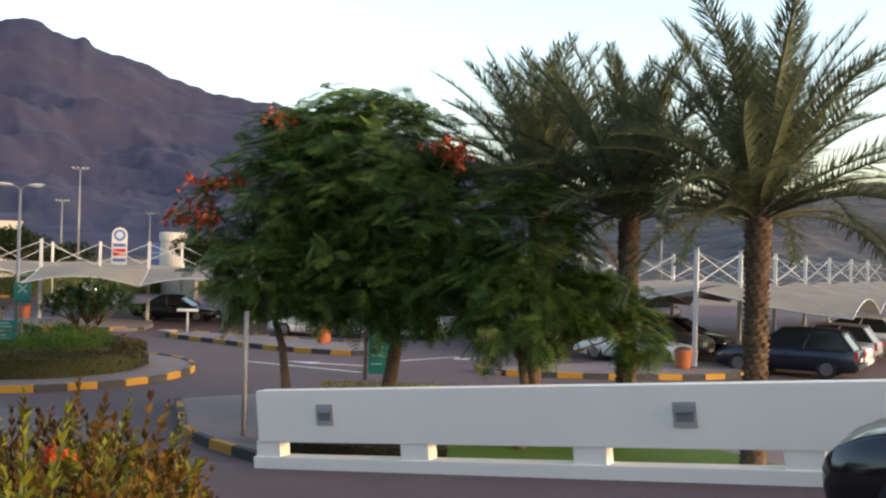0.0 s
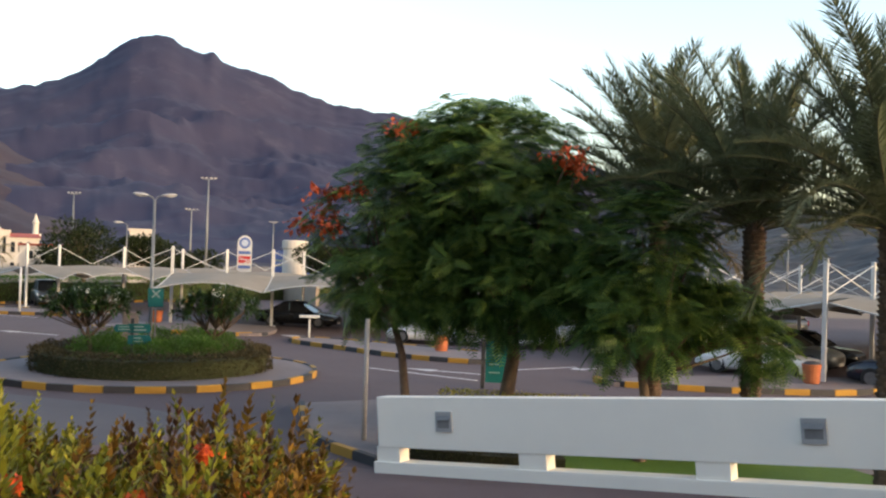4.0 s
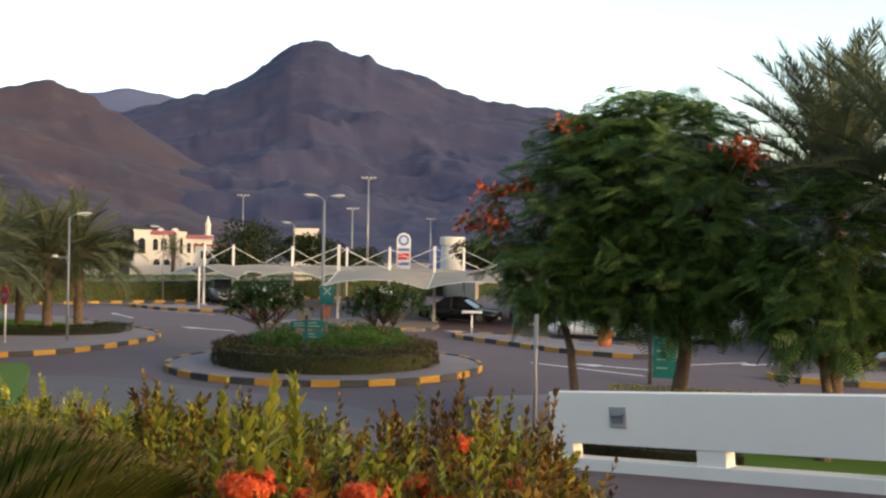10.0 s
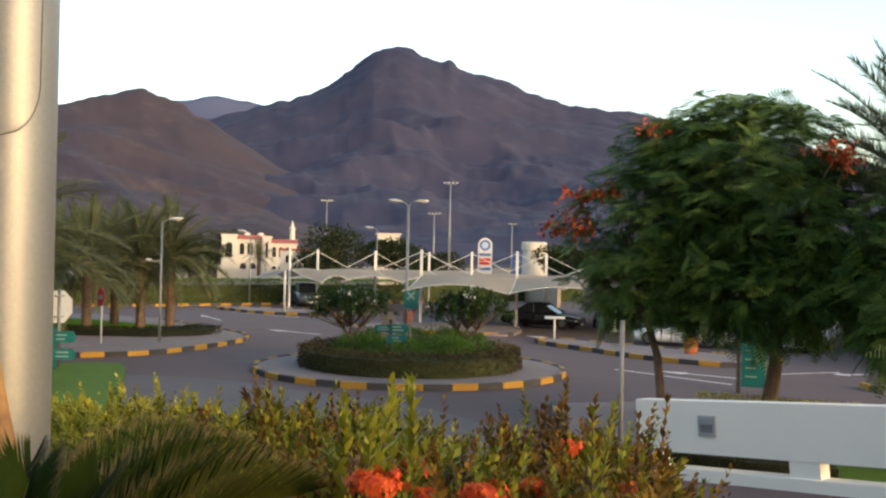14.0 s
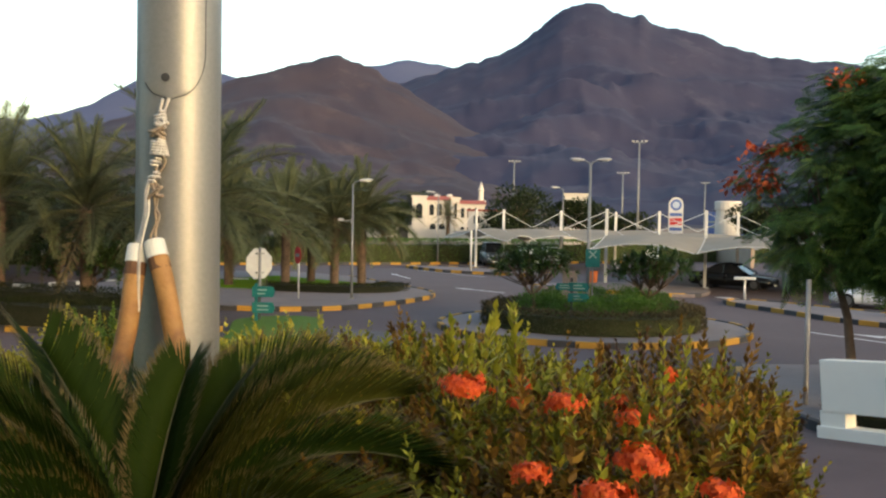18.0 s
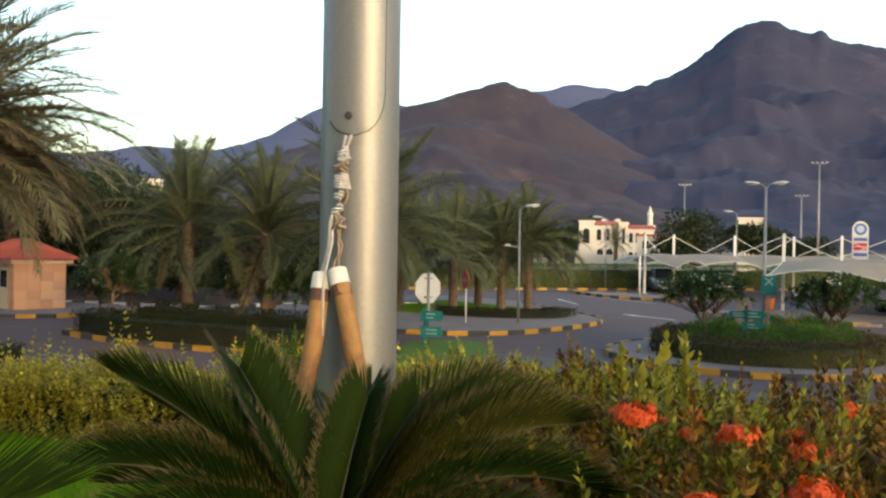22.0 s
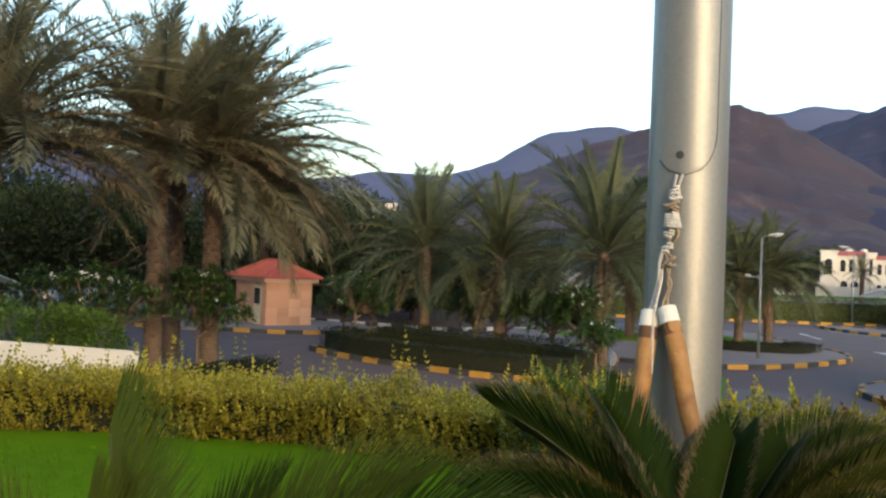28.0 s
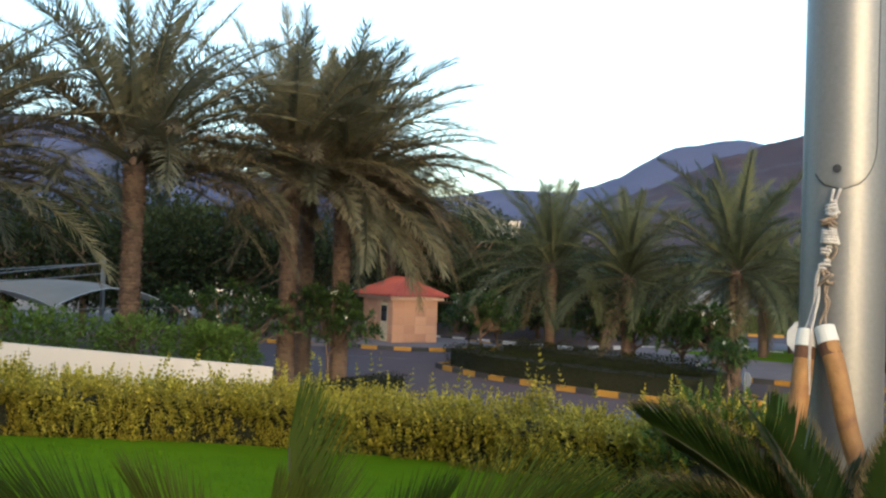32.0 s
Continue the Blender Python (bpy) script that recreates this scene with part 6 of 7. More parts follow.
# ---- trees behind the right parapet ----
flame_tree((-3.35, 21.2, 0.14), 2.4, [(-0.35, 0.2, 4.4, 1.65, 1.7, 1.9), (0.5, 0.4, 5.3, 1.6, 1.7, 1.8), (-0.1, 0, 3.2, 1.7, 1.5, 1.0)], 0.10, 31, 4600, [(-1.95, -0.1, 4.75), (-1.85, -0.4, 5.15), (-0.2, -0.6, 6.55), (-1.2, -0.5, 5.2), (-1.8, -0.6, 4.4), (-2.45, 0.1, 4.5)], "flame tree with feathery dark leaves and orange-red flowers", (-0.35, 0))
flame_tree((-1.15, 21.0, 0.14), 2.5, [(-0.5, 0.3, 5.3, 2.2, 2.1, 2.1), (0.5, 0.0, 4.2, 1.9, 1.9, 1.8), (-0.2, 0.2, 3.3, 2.3, 2.0, 1.3)], 0.17, 32, 8200, [(1.2, -1.2, 5.95), (1.35, -1.1, 5.75)], "spreading flame tree with feathery dark green leaves", (0.1, 0))
flame_tree((1.55, 19.0, 0.14), 1.7, [(0.0, 0.2, 3.9, 1.30, 1.2, 1.4), (-0.1, 0.0, 2.75, 1.10, 1.1, 1.0), (1.3, 0.2, 2.9, 1.1, 0.8, 0.5), (2.3, 0.3, 2.3, 0.5, 0.5, 0.5)], 0.12, 33, 3600, (), "young flame tree with drooping feathery branches", (0, 0))
date_palm((5.55, 17.3, 0.14), 4.55, 1.08, 0.20, 1, 64, drop=68, low=0, arch=0.1, group="palms behind the parapet", green=True)
date_palm((3.75, 19.9, 0.14), 4.6, 1.05, 0.19, 2, 64, drop=66, low=0, group="palms behind the parapet", green=True)
date_palm((2.2, 23.5, 0.14), 5.15, 1.1, 0.18, 3, 60, drop=70, arch=0.1, low=1, group="palms behind the parapet", green=True)
hedge("parapet_hedge", [(-2.6, 21.0), (0.0, 20.9), (1.6, 20.7), (4.2, 20.2)], 0.8, 0.13, 0.95, 0.06, 420, GOLD, "low yellow-green hedge behind the parapet", 22)
hedge("dark_shrub_row", [(-3.4, 18.9), (-2.6, 18.6)], 0.6, 0.13, 0.95, 0.06, 420, DARKH, "small dark shrub at the end of the parapet", 23)
# dark strip added to darken the left gaps of the parapet, as shade
hedge("gap_shade_hedge", [(-3.0, 18.5), (-1.2, 18.0), (0.1, 18.1)], 0.9, 0.13, 0.28, 0.06, 420, DARKH, "low dark hedge added to stand for shade behind the parapet", 19, wob=0.1)
tagged(part("lawn_behind_parapet", slab(bmesh.new(), [(-0.9, 16.25), (2.2, 14.5), (6.0, 12.4), (8, 14.5), (5, 20.4), (-1.4, 20.8)], 0.12, 0.165), GRASSD, None), "green lawn behind the parapet, darkened for tree shade", "lawn", kind="structure")

# ---- roundabout ----
street_lamp((-13.72, 31.34, 0.15), 5.65, 2, 20, "grey double-headed street lamp on the roundabout", 0.68, 0.065)
hedge("roundabout_hedge", circle(RB, 3.4, 16) + [circle(RB, 3.4, 16)[0]], 0.75, 0.14, 0.70, 0.085, 420, MAROONH, "clipped dark reddish-green ring hedge on the roundabout", 24, 0.05, wob=0.11)
for i, (x, y) in enumerate(circle(RB, 1.75, 7, 0.4)):
    hh = 1.14 + 0.05 * (y - RB[1])
    leafy("green_shrub", (x, y, 0.15), [(0, 0, hh * 0.55, 1.15, 1.15, hh * 0.48), (0.3, 0.2, hh * 0.62, 0.7, 0.7, hh * 0.40)], 3600, 0.075, MIDGREEN, 300 + i, None, "mid-green clipped shrub inside the ring hedge", "shrub", "green shrubs of the roundabout", updraft=0.6)
FRA = "frangipani tree with dark glossy leaves and white flowers"
frangipani((-15.0, 29.6, 0.15), [(-0.1, 0, 2.05, 1.2, 1.0, 0.55), (-0.6, 0.1, 1.80, 0.85, 0.8, 0.40), (0.6, 0.1, 1.95, 0.85, 0.8, 0.45)], 1300, 0.22, PLUMERIA, 41, (1.0, 0.07), FRA, "tree", "frangipani trees", 16, PLUMFL, 0.09, True)
frangipani((-11.4, 31.1, 0.15), [(0.1, 0, 2.0, 1.2, 1.0, 0.55), (-0.6, 0.1, 1.8, 0.85, 0.8, 0.45), (0.75, 0.1, 1.9, 0.8, 0.8, 0.42)], 1300, 0.22, PLUMERIA, 42, (1.0, 0.07), FRA, "tree", "frangipani trees", 16, PLUMFL, 0.09, True)
direction_sign((-13.1, 28.6, 0.15), 22, [(1.40, 0.58, 0.28, 1), (1.05, 0.58, 0.28, 1), (1.40, 0.55, 0.22, -1)], 1.65, "teal direction sign with arrow panels on the roundabout", DARKMETAL)
xs = thing("emblem_sign", (-13.45, 31.1, 0.15), 22, "teal plate with a white cross emblem on the lamp post", "sign")
part("plate", nbox((0, -0.12, 2.25), (0.5, 0.04, 0.62), 0, 0.01), TEAL, xs)
for a in (45, -45):
    bm = nbox((0, 0, 0), (0.36, 0.012, 0.05))
    bmesh.ops.transform(bm, matrix=Matrix.Translation((0, -0.146, 2.38)) @ Euler((0, radians(a), 0)).to_matrix().to_4x4(), verts=bm.verts[:])
    part("emblem_bar", bm, TEALTXT, xs)
part("bracket", nbox((0, -0.05, 2.25), (0.08, 0.14, 0.1)), STEEL, xs)
part("stand", nbox((0, -0.05, 1.1), (0.06, 0.06, 2.2)), STEEL, xs)
mon = thing("marker_stone", (-13.9, 30.2, 0.15), 22, "plain grey marker slab among the roundabout shrubs", "slab")
part("slab", nbox((0, 0, 0.9), (0.5, 0.18, 1.8), 0, 0.02), PAVING, mon)

# ---- palm island ----
street_lamp((-25.4, 33.0, 0.15), 5.05, 1, 40, "grey single street lamp on the corner island", 0.8, 0.052)
cb = thing("camera_bracket", (-25.4, 33.0, 0.15), 215, "small white camera on a bracket of the lamp post", "camera")
part("arm", nbox((0.28, 0, 3.35), (0.45, 0.05, 0.05)), STEEL, cb)
part("housing", nbox((0.50, 0, 3.40), (0.22, 0.10, 0.10), 0, 0.02), LAMPGREY, cb)
part("clamp", nbox((0.07, 0, 3.35), (0.05, 0.12, 0.2)), STEEL, cb)
for i, (x, y, h) in enumerate(((-33.6, 40.2, 3.3), (-30.8, 34.9, 3.2), (-30.2, 37.9, 3.3), (-29.7, 39.5, 3.4), (-36.6, 39.2, 3.3), (-34.8, 35.2, 3.4), (-40, 38.2, 3.4))):
    date_palm((x, y, 0.15), h, 0.92, 0.20, 50 + i, 58, "date palm with a full grey-green crown on the corner island", "palms on the corner island", low=3, drop=98, arch=0.5, green=True)
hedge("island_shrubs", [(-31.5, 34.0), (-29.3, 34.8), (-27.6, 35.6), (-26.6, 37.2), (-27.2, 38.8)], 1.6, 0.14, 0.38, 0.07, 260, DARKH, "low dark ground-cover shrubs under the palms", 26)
tagged(part("island_lawn", slab(bmesh.new(), [(-38, 32), (-31, 34.5), (-27.4, 36.2), (-27.2, 38.6), (-31, 41), (-38, 42.5)], 0.1, 0.158), GRASS, None), "grass under the palms of the corner island", "lawn", kind="structure")
rs = signpost("stop_sign", (-27.1, 31.5, 0.15), 2.2, 0.035, "red stop sign on a slim white post, seen nearly edge-on", rz=-28, material=WHITEPAINT, group="road signs")
sg = part("sign_plate", ring_poly(bmesh.new(), 8, 0.38, 0.02, math.pi / 8, pose(0, -0.05, 1.85)), REDSIGN, rs)
part("sign_mark", nbox((0, -0.064, 1.85), (0.42, 0.006, 0.14)), TEALTXT, sg)
ss = signpost("octagonal_sign", (-22.9, 24.5, 0.1), 2.5, 0.05, "octagonal sign seen from its pale grey back", rz=76, group="road signs")
sg = part("sign_plate", ring_poly(bmesh.new(), 8, 0.56, 0.03, math.pi / 8, pose(0, 0.06, 1.93)), SIGNBACK, ss)
for z in (1.62, 2.28):
    part("clamp", nbox((0, 0.0, z), (0.30, 0.10, 0.05)), STEEL, sg)
direction_sign((-22.6, 24.0, 0.1), 30, [(1.02, 0.66, 0.36, 1), (0.48, 0.66, 0.36, 1)], 1.25, "teal arrow panels on a short post beside the road sign", TEAL)
rd = signpost("round_sign", (-19.85, 18.9, 0.15), 1.22, 0.03, "round road sign seen from its grey back", rz=-8, group="road signs")
part("sign_plate", ring_poly(bmesh.new(), 20, 0.21, 0.02, 0, pose(0, 0.05, 0.98)), SIGNBACK, rd)

# ---- median ----
for i, (x, y, h, s) in enumerate(((-33.7, 21.9, 3.9, 1.2), (-29.8, 22.8, 3.6, 1.08), (-26.4, 25.0, 3.95, 1.3))):
    date_palm((x, y, 0.15), h, s, 0.21, 60 + i, 50, "date palm with long arching fronds on the median", "palms on the median", low=4, drop=98, arch=0.6, green=True)
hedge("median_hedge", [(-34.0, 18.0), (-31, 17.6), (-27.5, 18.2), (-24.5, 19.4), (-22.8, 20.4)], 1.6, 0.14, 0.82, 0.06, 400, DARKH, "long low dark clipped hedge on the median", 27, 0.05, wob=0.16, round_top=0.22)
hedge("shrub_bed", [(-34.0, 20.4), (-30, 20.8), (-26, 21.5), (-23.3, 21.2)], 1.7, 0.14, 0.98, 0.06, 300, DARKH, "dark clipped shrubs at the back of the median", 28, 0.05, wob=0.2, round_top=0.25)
frangipani((-34.4, 19.0, 0.15), [(0, 0, 2.0, 1.0, 1.0, 0.8), (0.3, 0.4, 1.6, 0.9, 0.9, 0.6)], 1100, 0.22, PLUMERIA, 43, (1.1, 0.06), FRA, "tree", "frangipani trees", 6, PLUMFL, 0.08, True)
for q, (x, y, w) in enumerate(((-37.4, 21.6, 1.5), (-36.4, 19.6, 1.2), (-32.2, 23.4, 1.4), (-27.6, 23.6, 1.5))):
    frangipani((x, y, 0.15), [(0, 0, 1.75, w, w * 0.9, 0.85), (0.6, -0.3, 1.35, w * 0.7, w * 0.7, 0.6), (-0.7, 0.2, 1.45, w * 0.7, w * 0.7, 0.65)], 1300, 0.22, PLUMERIA, 400 + q, (0.8, 0.06), FRA, "tree", "frangipani trees", 5, PLUMFL, 0.08, True)
frangipani((-29.6, 23.0, 0.15), [(0, 0, 1.8, 1.2, 1.0, 0.8), (0.8, 0.2, 1.7, 0.8, 0.8, 0.6)], 1100, 0.22, PLUMERIA, 44, (0.9, 0.06), FRA, "tree", "frangipani trees", 12, PLUMFL, 0.08, True)
frangipani((-25.6, 23.2, 0.15), [(0, 0, 1.9, 1.1, 1.0, 0.8), (-0.7, 0.2, 1.6, 0.8, 0.8, 0.6)], 1100, 0.22, PLUMERIA, 45, (0.9, 0.06), FRA, "tree", "frangipani trees", 12, PLUMFL, 0.08, True)
frangipani((-22.6, 21.0, 0.15), [(0, 0, 1.2, 0.8, 0.8, 0.6)], 600, 0.2, PLUMERIA, 46, (0.6, 0.05), FRA, "tree", "frangipani trees", 4, PLUMFL, 0.08, True)

date_palm((-49.1, 21.7, 0), 6.2, 1.25, 0.27, 71, 70, "tall date palm with brownish hanging fronds behind the booth", "palms on the median", low=3, drop=92, wind=(61, 30), brown=0.75, arch=0.8)

# ---- guard booth ----
def booth():
    ang = 88.0
    top = thing("guard_booth", (-44.4, 19.75, 0.15), ang, "small stone-clad guard booth with a red tiled hip roof", "booth")
    L, D, H = 2.46, 4.0, 2.15
    part("wall", nbox((L / 2, D / 2, H / 2 - 0.05), (L - 0.04, D - 0.04, H + 0.1)), MORTAR, top)
    r = np.random.default_rng(3)
    tile = bm_mesh("stone_tile", box(bmesh.new(), (0, 0, 0), (0.668, 0.03, 0.414), 0, 0.006), STONE)
    narrow = bm_mesh("stone_tile", box(bmesh.new(), (0, 0, 0), (0.603, 0.03, 0.414), 0, 0.006), STONE)
    for j in range(5):
        for i in range(4):
            put("stone_tile", narrow, top, pose(0.3075 + i * 0.615, -0.004 - float(r.uniform(0, 0.004)), 0.22 + j * 0.434))
        for i in range(6):
            x = 0.34 + i * 0.664
            if i < 6 and not (0.5 < x < 1.5):
                put("stone_tile", tile, top, pose(-0.004, x, 0.22 + j * 0.434, 0, 0, 90))
    part("fascia", nbox((L / 2, D / 2, H + 0.09), (L + 0.5, D + 0.5, 0.20), 0, 0.01), mat("fascia_pink", (0.50, 0.33, 0.24), (0.42, 0.28, 0.2), 3, 0.8), top)
    door = part("door", nbox((-0.012, 1.05, 0.98), (0.05, 0.95, 1.96), 0, 0.01), DOORCREAM, top, "cream door with a dark upper pane")
    part("pane", nbox((-0.045, 1.05, 1.42), (0.02, 0.72, 0.80)), DARKGLASS, door)
    part("handle", nbox((-0.06, 0.72, 0.95), (0.05, 0.1, 0.03)), STEEL, door)
    part("door_frame", nbox((-0.01, 0.52, 1.02), (0.06, 0.08, 2.04)), STONE, door)
    ov = 0.42
    e = [(-ov, -ov), (L + ov, -ov), (L + ov, D + ov), (-ov, D + ov)]
    ridge_pts = [(L / 2, 1.25), (L / 2, D - 1.25)]
    z0, z1 = H + 0.19, H + 0.19 + 0.86
    bm = bmesh.new()
    ev = [bm.verts.new((x, y, z0)) for x, y in e]
    rv = [bm.verts.new((x, y, z1)) for x, y in ridge_pts]
    bm.faces.new((ev[0], ev[1], rv[0]))
    bm.faces.new((ev[1], ev[2], rv[1], rv[0]))
    bm.faces.new((ev[2], ev[3], rv[1]))
    bm.faces.new((ev[3], ev[0], rv[0], rv[1]))
    bm.faces.new(ev[::-1])
    roof = part("roof", bm, ROOFTILE, top, "red clay tile hip roof")
    # rows of tiles as ribs down the slopes
    def slope(a, b, c, d, n):
        for i in range(n):
            t = (i + 0.5) / n
            lo, hi = Vector(a).lerp(Vector(b), t), Vector(d).lerp(Vector(c), t)
            # clip to the hip lines
            part("tile_rib", ntube([lo + Vector((0, 0, 0.02)), hi + Vector((0, 0, 0.02))], 0.045, 6), ROOFTILE, roof)
    A, B, C, Dd = [(x, y, z0) for x, y in e]
    R0, R1 = [(x, y, z1) for x, y in ridge_pts]
    slope(A, B, R0, R0, 13)
    slope(Dd, A, R0, R1, 17)
    slope(B, C, R1, R0, 17)
    for p, q in ((A, R0), (B, R0), (C, R1), (Dd, R1), (R0, R1)):
        part("ridge_tile", ntube([Vector(p) + Vector((0, 0, 0.03)), Vector(q) + Vector((0, 0, 0.05))], 0.07, 7), ROOFTILE, roof)


booth()
strip = part("drain_channel", slab(bmesh.new(), [(-40.6, 14.6), (-40.4, 14.5), (-37.6, 17.2), (-37.8, 17.35)], -0.01, 0.006), DARKMETAL, None)
tagged(strip, "dark slotted drain across the road", "drain", kind="structure")

# ---- bed behind the left parapet ----
for i, (x, y, z, h, s, n, dr, ar) in enumerate(((-26.7, 3.75, 0.3, 6.0, 1.46, 72, 76, 0.4), (-28.6, 8.75, 0.0, 6.7, 1.36, 88, 84, 0.75), (-33.0, 10.9, 0.0, 6.8, 1.36, 64, 84, 0.7), (-28.5, 10.45, 0.0, 6.3, 1.38, 96, 92, 0.9), (-25.6, -1.2, 0.5, 5.0, 1.35, 70, 80, 0.6))):
    date_palm((x, y, z), h, s, 0.26, 80 + i, n, "tall date palm with long drooping brownish-green fronds", "palms behind the left parapet", low=1, drop=dr, wind=(61, 34), brown=0.6, arch=ar)
leafy("shrub", (-24.6, 3.6, 0.4), [(0, 0, 1.35, 1.6, 0.9, 0.75), (-0.6, 1.6, 1.2, 1.2, 1.0, 0.7), (0.6, -1.8, 1.45, 1.2, 1.2, 0.8)], 6500, 0.12, GREENB, 47, None, "feathery bright green shrub behind the parapet", "shrub", "shrubs behind the left parapet")
leafy("shrub", (-23.6, 0.8, 0.5), [(0, 0, 1.45, 1.2, 1.3, 0.75), (0.5, -2.0, 1.6, 1.0, 1.4, 0.75)], 5000, 0.12, GREENB, 48, None, "green shrub spilling over the parapet", "shrub", "shrubs behind the left parapet")
leafy("shrub", (-25.4, 6.0, 0.2), [(0, 0, 1.25, 1.3, 0.9, 0.75), (0.9, -0.8, 1.45, 0.6, 0.6, 0.6)], 5000, 0.12, GREENB, 49, None, "feathery bright green shrub behind the parapet", "shrub", "shrubs behind the left parapet")
frangipani((-27.4, 6.6, 0.1), [(0, 0, 2.2, 1.4, 1.3, 0.8), (-0.4, -1.2, 2.1, 1.2, 1.1, 0.8), (0.3, 1.1, 2.0, 0.9, 0.9, 0.7)], 1500, 0.24, PLUMERIA, 50, (1.0, 0.07), FRA, "tree", "frangipani trees", 16, PLUMFL, 0.09, True)
frangipani((-27.7, 9.75, 0.1), [(0, 0, 2.25, 1.1, 1.0, 0.85), (0.2, 0.5, 1.8, 0.9, 0.9, 0.6)], 1300, 0.24, PLUMERIA, 51, (1.1, 0.05), FRA, "tree", "frangipani trees", 6, PLUMFL, 0.09, True)
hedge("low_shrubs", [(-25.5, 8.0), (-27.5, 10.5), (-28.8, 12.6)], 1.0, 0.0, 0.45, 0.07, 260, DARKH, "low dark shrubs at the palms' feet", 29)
canopy_row([(-37.8, -3.85), (-41.2, 1.0), (-44.6, 5.85)], 3.6, "grey-white tensile car shade behind the palms", "car shades behind the palms", 3.75, 2.0, 0.7, slope=True, metal=STEEL, last=False)

# ---- far hedge, kerb lamps and gate posts ----
hedge("far_hedge", [(-72, 22), (-62, 36), (-54, 48.5), (-46.7, 58), (-43.2, 62.9), (-40.7, 66.5), (-35.6, 75.2), (-29, 86), (-22, 95)], 1.4, -0.02, 1.95, 0.14, 130, GREENH, "long clipped green hedge beyond the road", 30, 0.0)
street_lamp((-40.9, 64.6, 0.0), 5.6, 1, 200, "grey single street lamp by the far hedge", 1.0, 0.06)
street_lamp((-34.6, 74.2, 0.0), 6.3, 1, 200, "grey single street lamp by the far hedge", 1.0, 0.06)
g = signpost("gate_post", (-32.5, 55.4, 0.15), 2.6, 0.07, "slim white gate post", "post", WHITEPAINT)
part("cap", lathe(bmesh.new(), [(0.08, 2.58), (0.09, 2.62), (0.05, 2.68)], 10), WHITEPAINT, g)

# ---- covered parking ----
SHADE = "cream tensile parking shade on white masts with stays"
canopy_row([(-21.3, 51.4), (-15.9, 52.4), (-10.5, 53.5), (-5.1, 54.6), (0.3, 55.7), (5.7, 56.8)], 4.6, SHADE, "front row of parking shades", 4.3, 2.1, 0.42, x_cables=False)
canopy_row([(-21.4, 60.5), (-17.0, 63.0), (-12.4, 65.4), (-7.6, 67.8)], 4.6, SHADE, "second row of parking shades", 4.3, 2.1, 0.42, x_cables=False)
canopy_row([(-35.6, 61.4), (-34.4, 63.4), (-31.4, 67.0), (-28.4, 70.5)], 4.4, SHADE, "far row of parking shades", 4.3, 2.1, 0.42, x_cables=False)
canopy_row([(9.15, 35.4), (12.2, 40.2), (15.3, 45.1), (18.5, 50.0), (21.7, 55.0), (25.0, 60.0), (28.2, 65)], 5.2, SHADE, "right-hand rows of parking shades", 4.4, 2.15, 0.6)
canopy_row([(3.4, 40.2), (6.4, 44.6), (9.6, 49.6), (12.8, 54.6)], 4.8, SHADE, "middle rows of parking shades", 4.35, 2.1, 0.5)
WS, BS = "white saloon car parked under the shade", "shiny black saloon car parked under the shade"
for at, rz, pt, kind, lab, dims in (
        ((12.4, 35.0, 0), 148, P_NAVY, "suv", "dark navy estate car with red tail lights under the shade", (4.9, 1.88, 1.72)),
        ((13.9, 37.4, 0), 148, P_WHITE, "sedan", WS, (4.6, 1.8, 1.45)),
        ((15.4, 39.8, 0), 148, P_SILVER, "suv", "silver estate car parked under the shade", (4.5, 1.8, 1.62)),
        ((16.9, 42.3, 0), 148, P_GREY, "sedan", "dark grey car parked under the shade", (4.6, 1.8, 1.46)),
        ((18.4, 44.8, 0), 148, P_WHITE, "suv", "white estate car parked under the shade", (4.7, 1.85, 1.7)),
        ((7.6, 38.3, 0), -32, P_WHITE, "sedan", WS, (4.6, 1.8, 1.45)),
        ((9.0, 41.2, 0), -32, P_GREY, "suv", "dark grey car parked under the shade", (4.7, 1.85, 1.7)),
        ((10.6, 43.8, 0), -32, P_BLACK, "sedan", BS, (4.6, 1.8, 1.45)),
        ((7.6, 60.2, 0), 190, P_WHITE, "suv", "white estate car parked under the shade", (4.7, 1.85, 1.7)),
        ((12.5, 62.0, 0), 195, P_GREY, "suv", "grey van-like car parked under the shade", (4.9, 1.9, 1.85)),
        ((-6.0, 46.6, 0), 175, P_WHITE, "sedan", WS, (4.6, 1.8, 1.45)),
        ((-0.8, 47.4, 0), 250, P_WHITE, "suv", "white estate car parked under the shade", (4.6, 1.85, 1.68)),
        ((2.2, 48.6, 0), 100, P_BLACK, "sedan", "black car with red tail lights under the shade", (4.6, 1.8, 1.45)),
        ((-14.9, 54.6, 0), -6, P_BLACK, "sedan", BS, (4.7, 1.82, 1.45)),
        ((-11.6, 57.6, 0), -80, P_BLACK, "suv", "black estate car parked under the shade", (4.8, 1.9, 1.8)),
        ((-8.4, 58.2, 0), -80, P_GREY, "suv", "grey estate car parked under the shade", (4.8, 1.9, 1.8)),
        ((-36.9, 66.4, 0), -55, P_GREY, "suv", "dark grey estate car near the far hedge", (4.6, 1.85, 1.8)),
        ((-33.0, 68.6, 0), -55, P_SILVER, "sedan", "silver car near the far hedge", (4.6, 1.8, 1.5)),
        ((-2.8, 57.6, 0), -80, P_SILVER, "sedan", "silver car parked under the shade", (4.6, 1.8, 1.45))):
    car(at, rz, pt, dims[0], dims[1], dims[2], kind, lab)
NC = (6.38, 9.4)
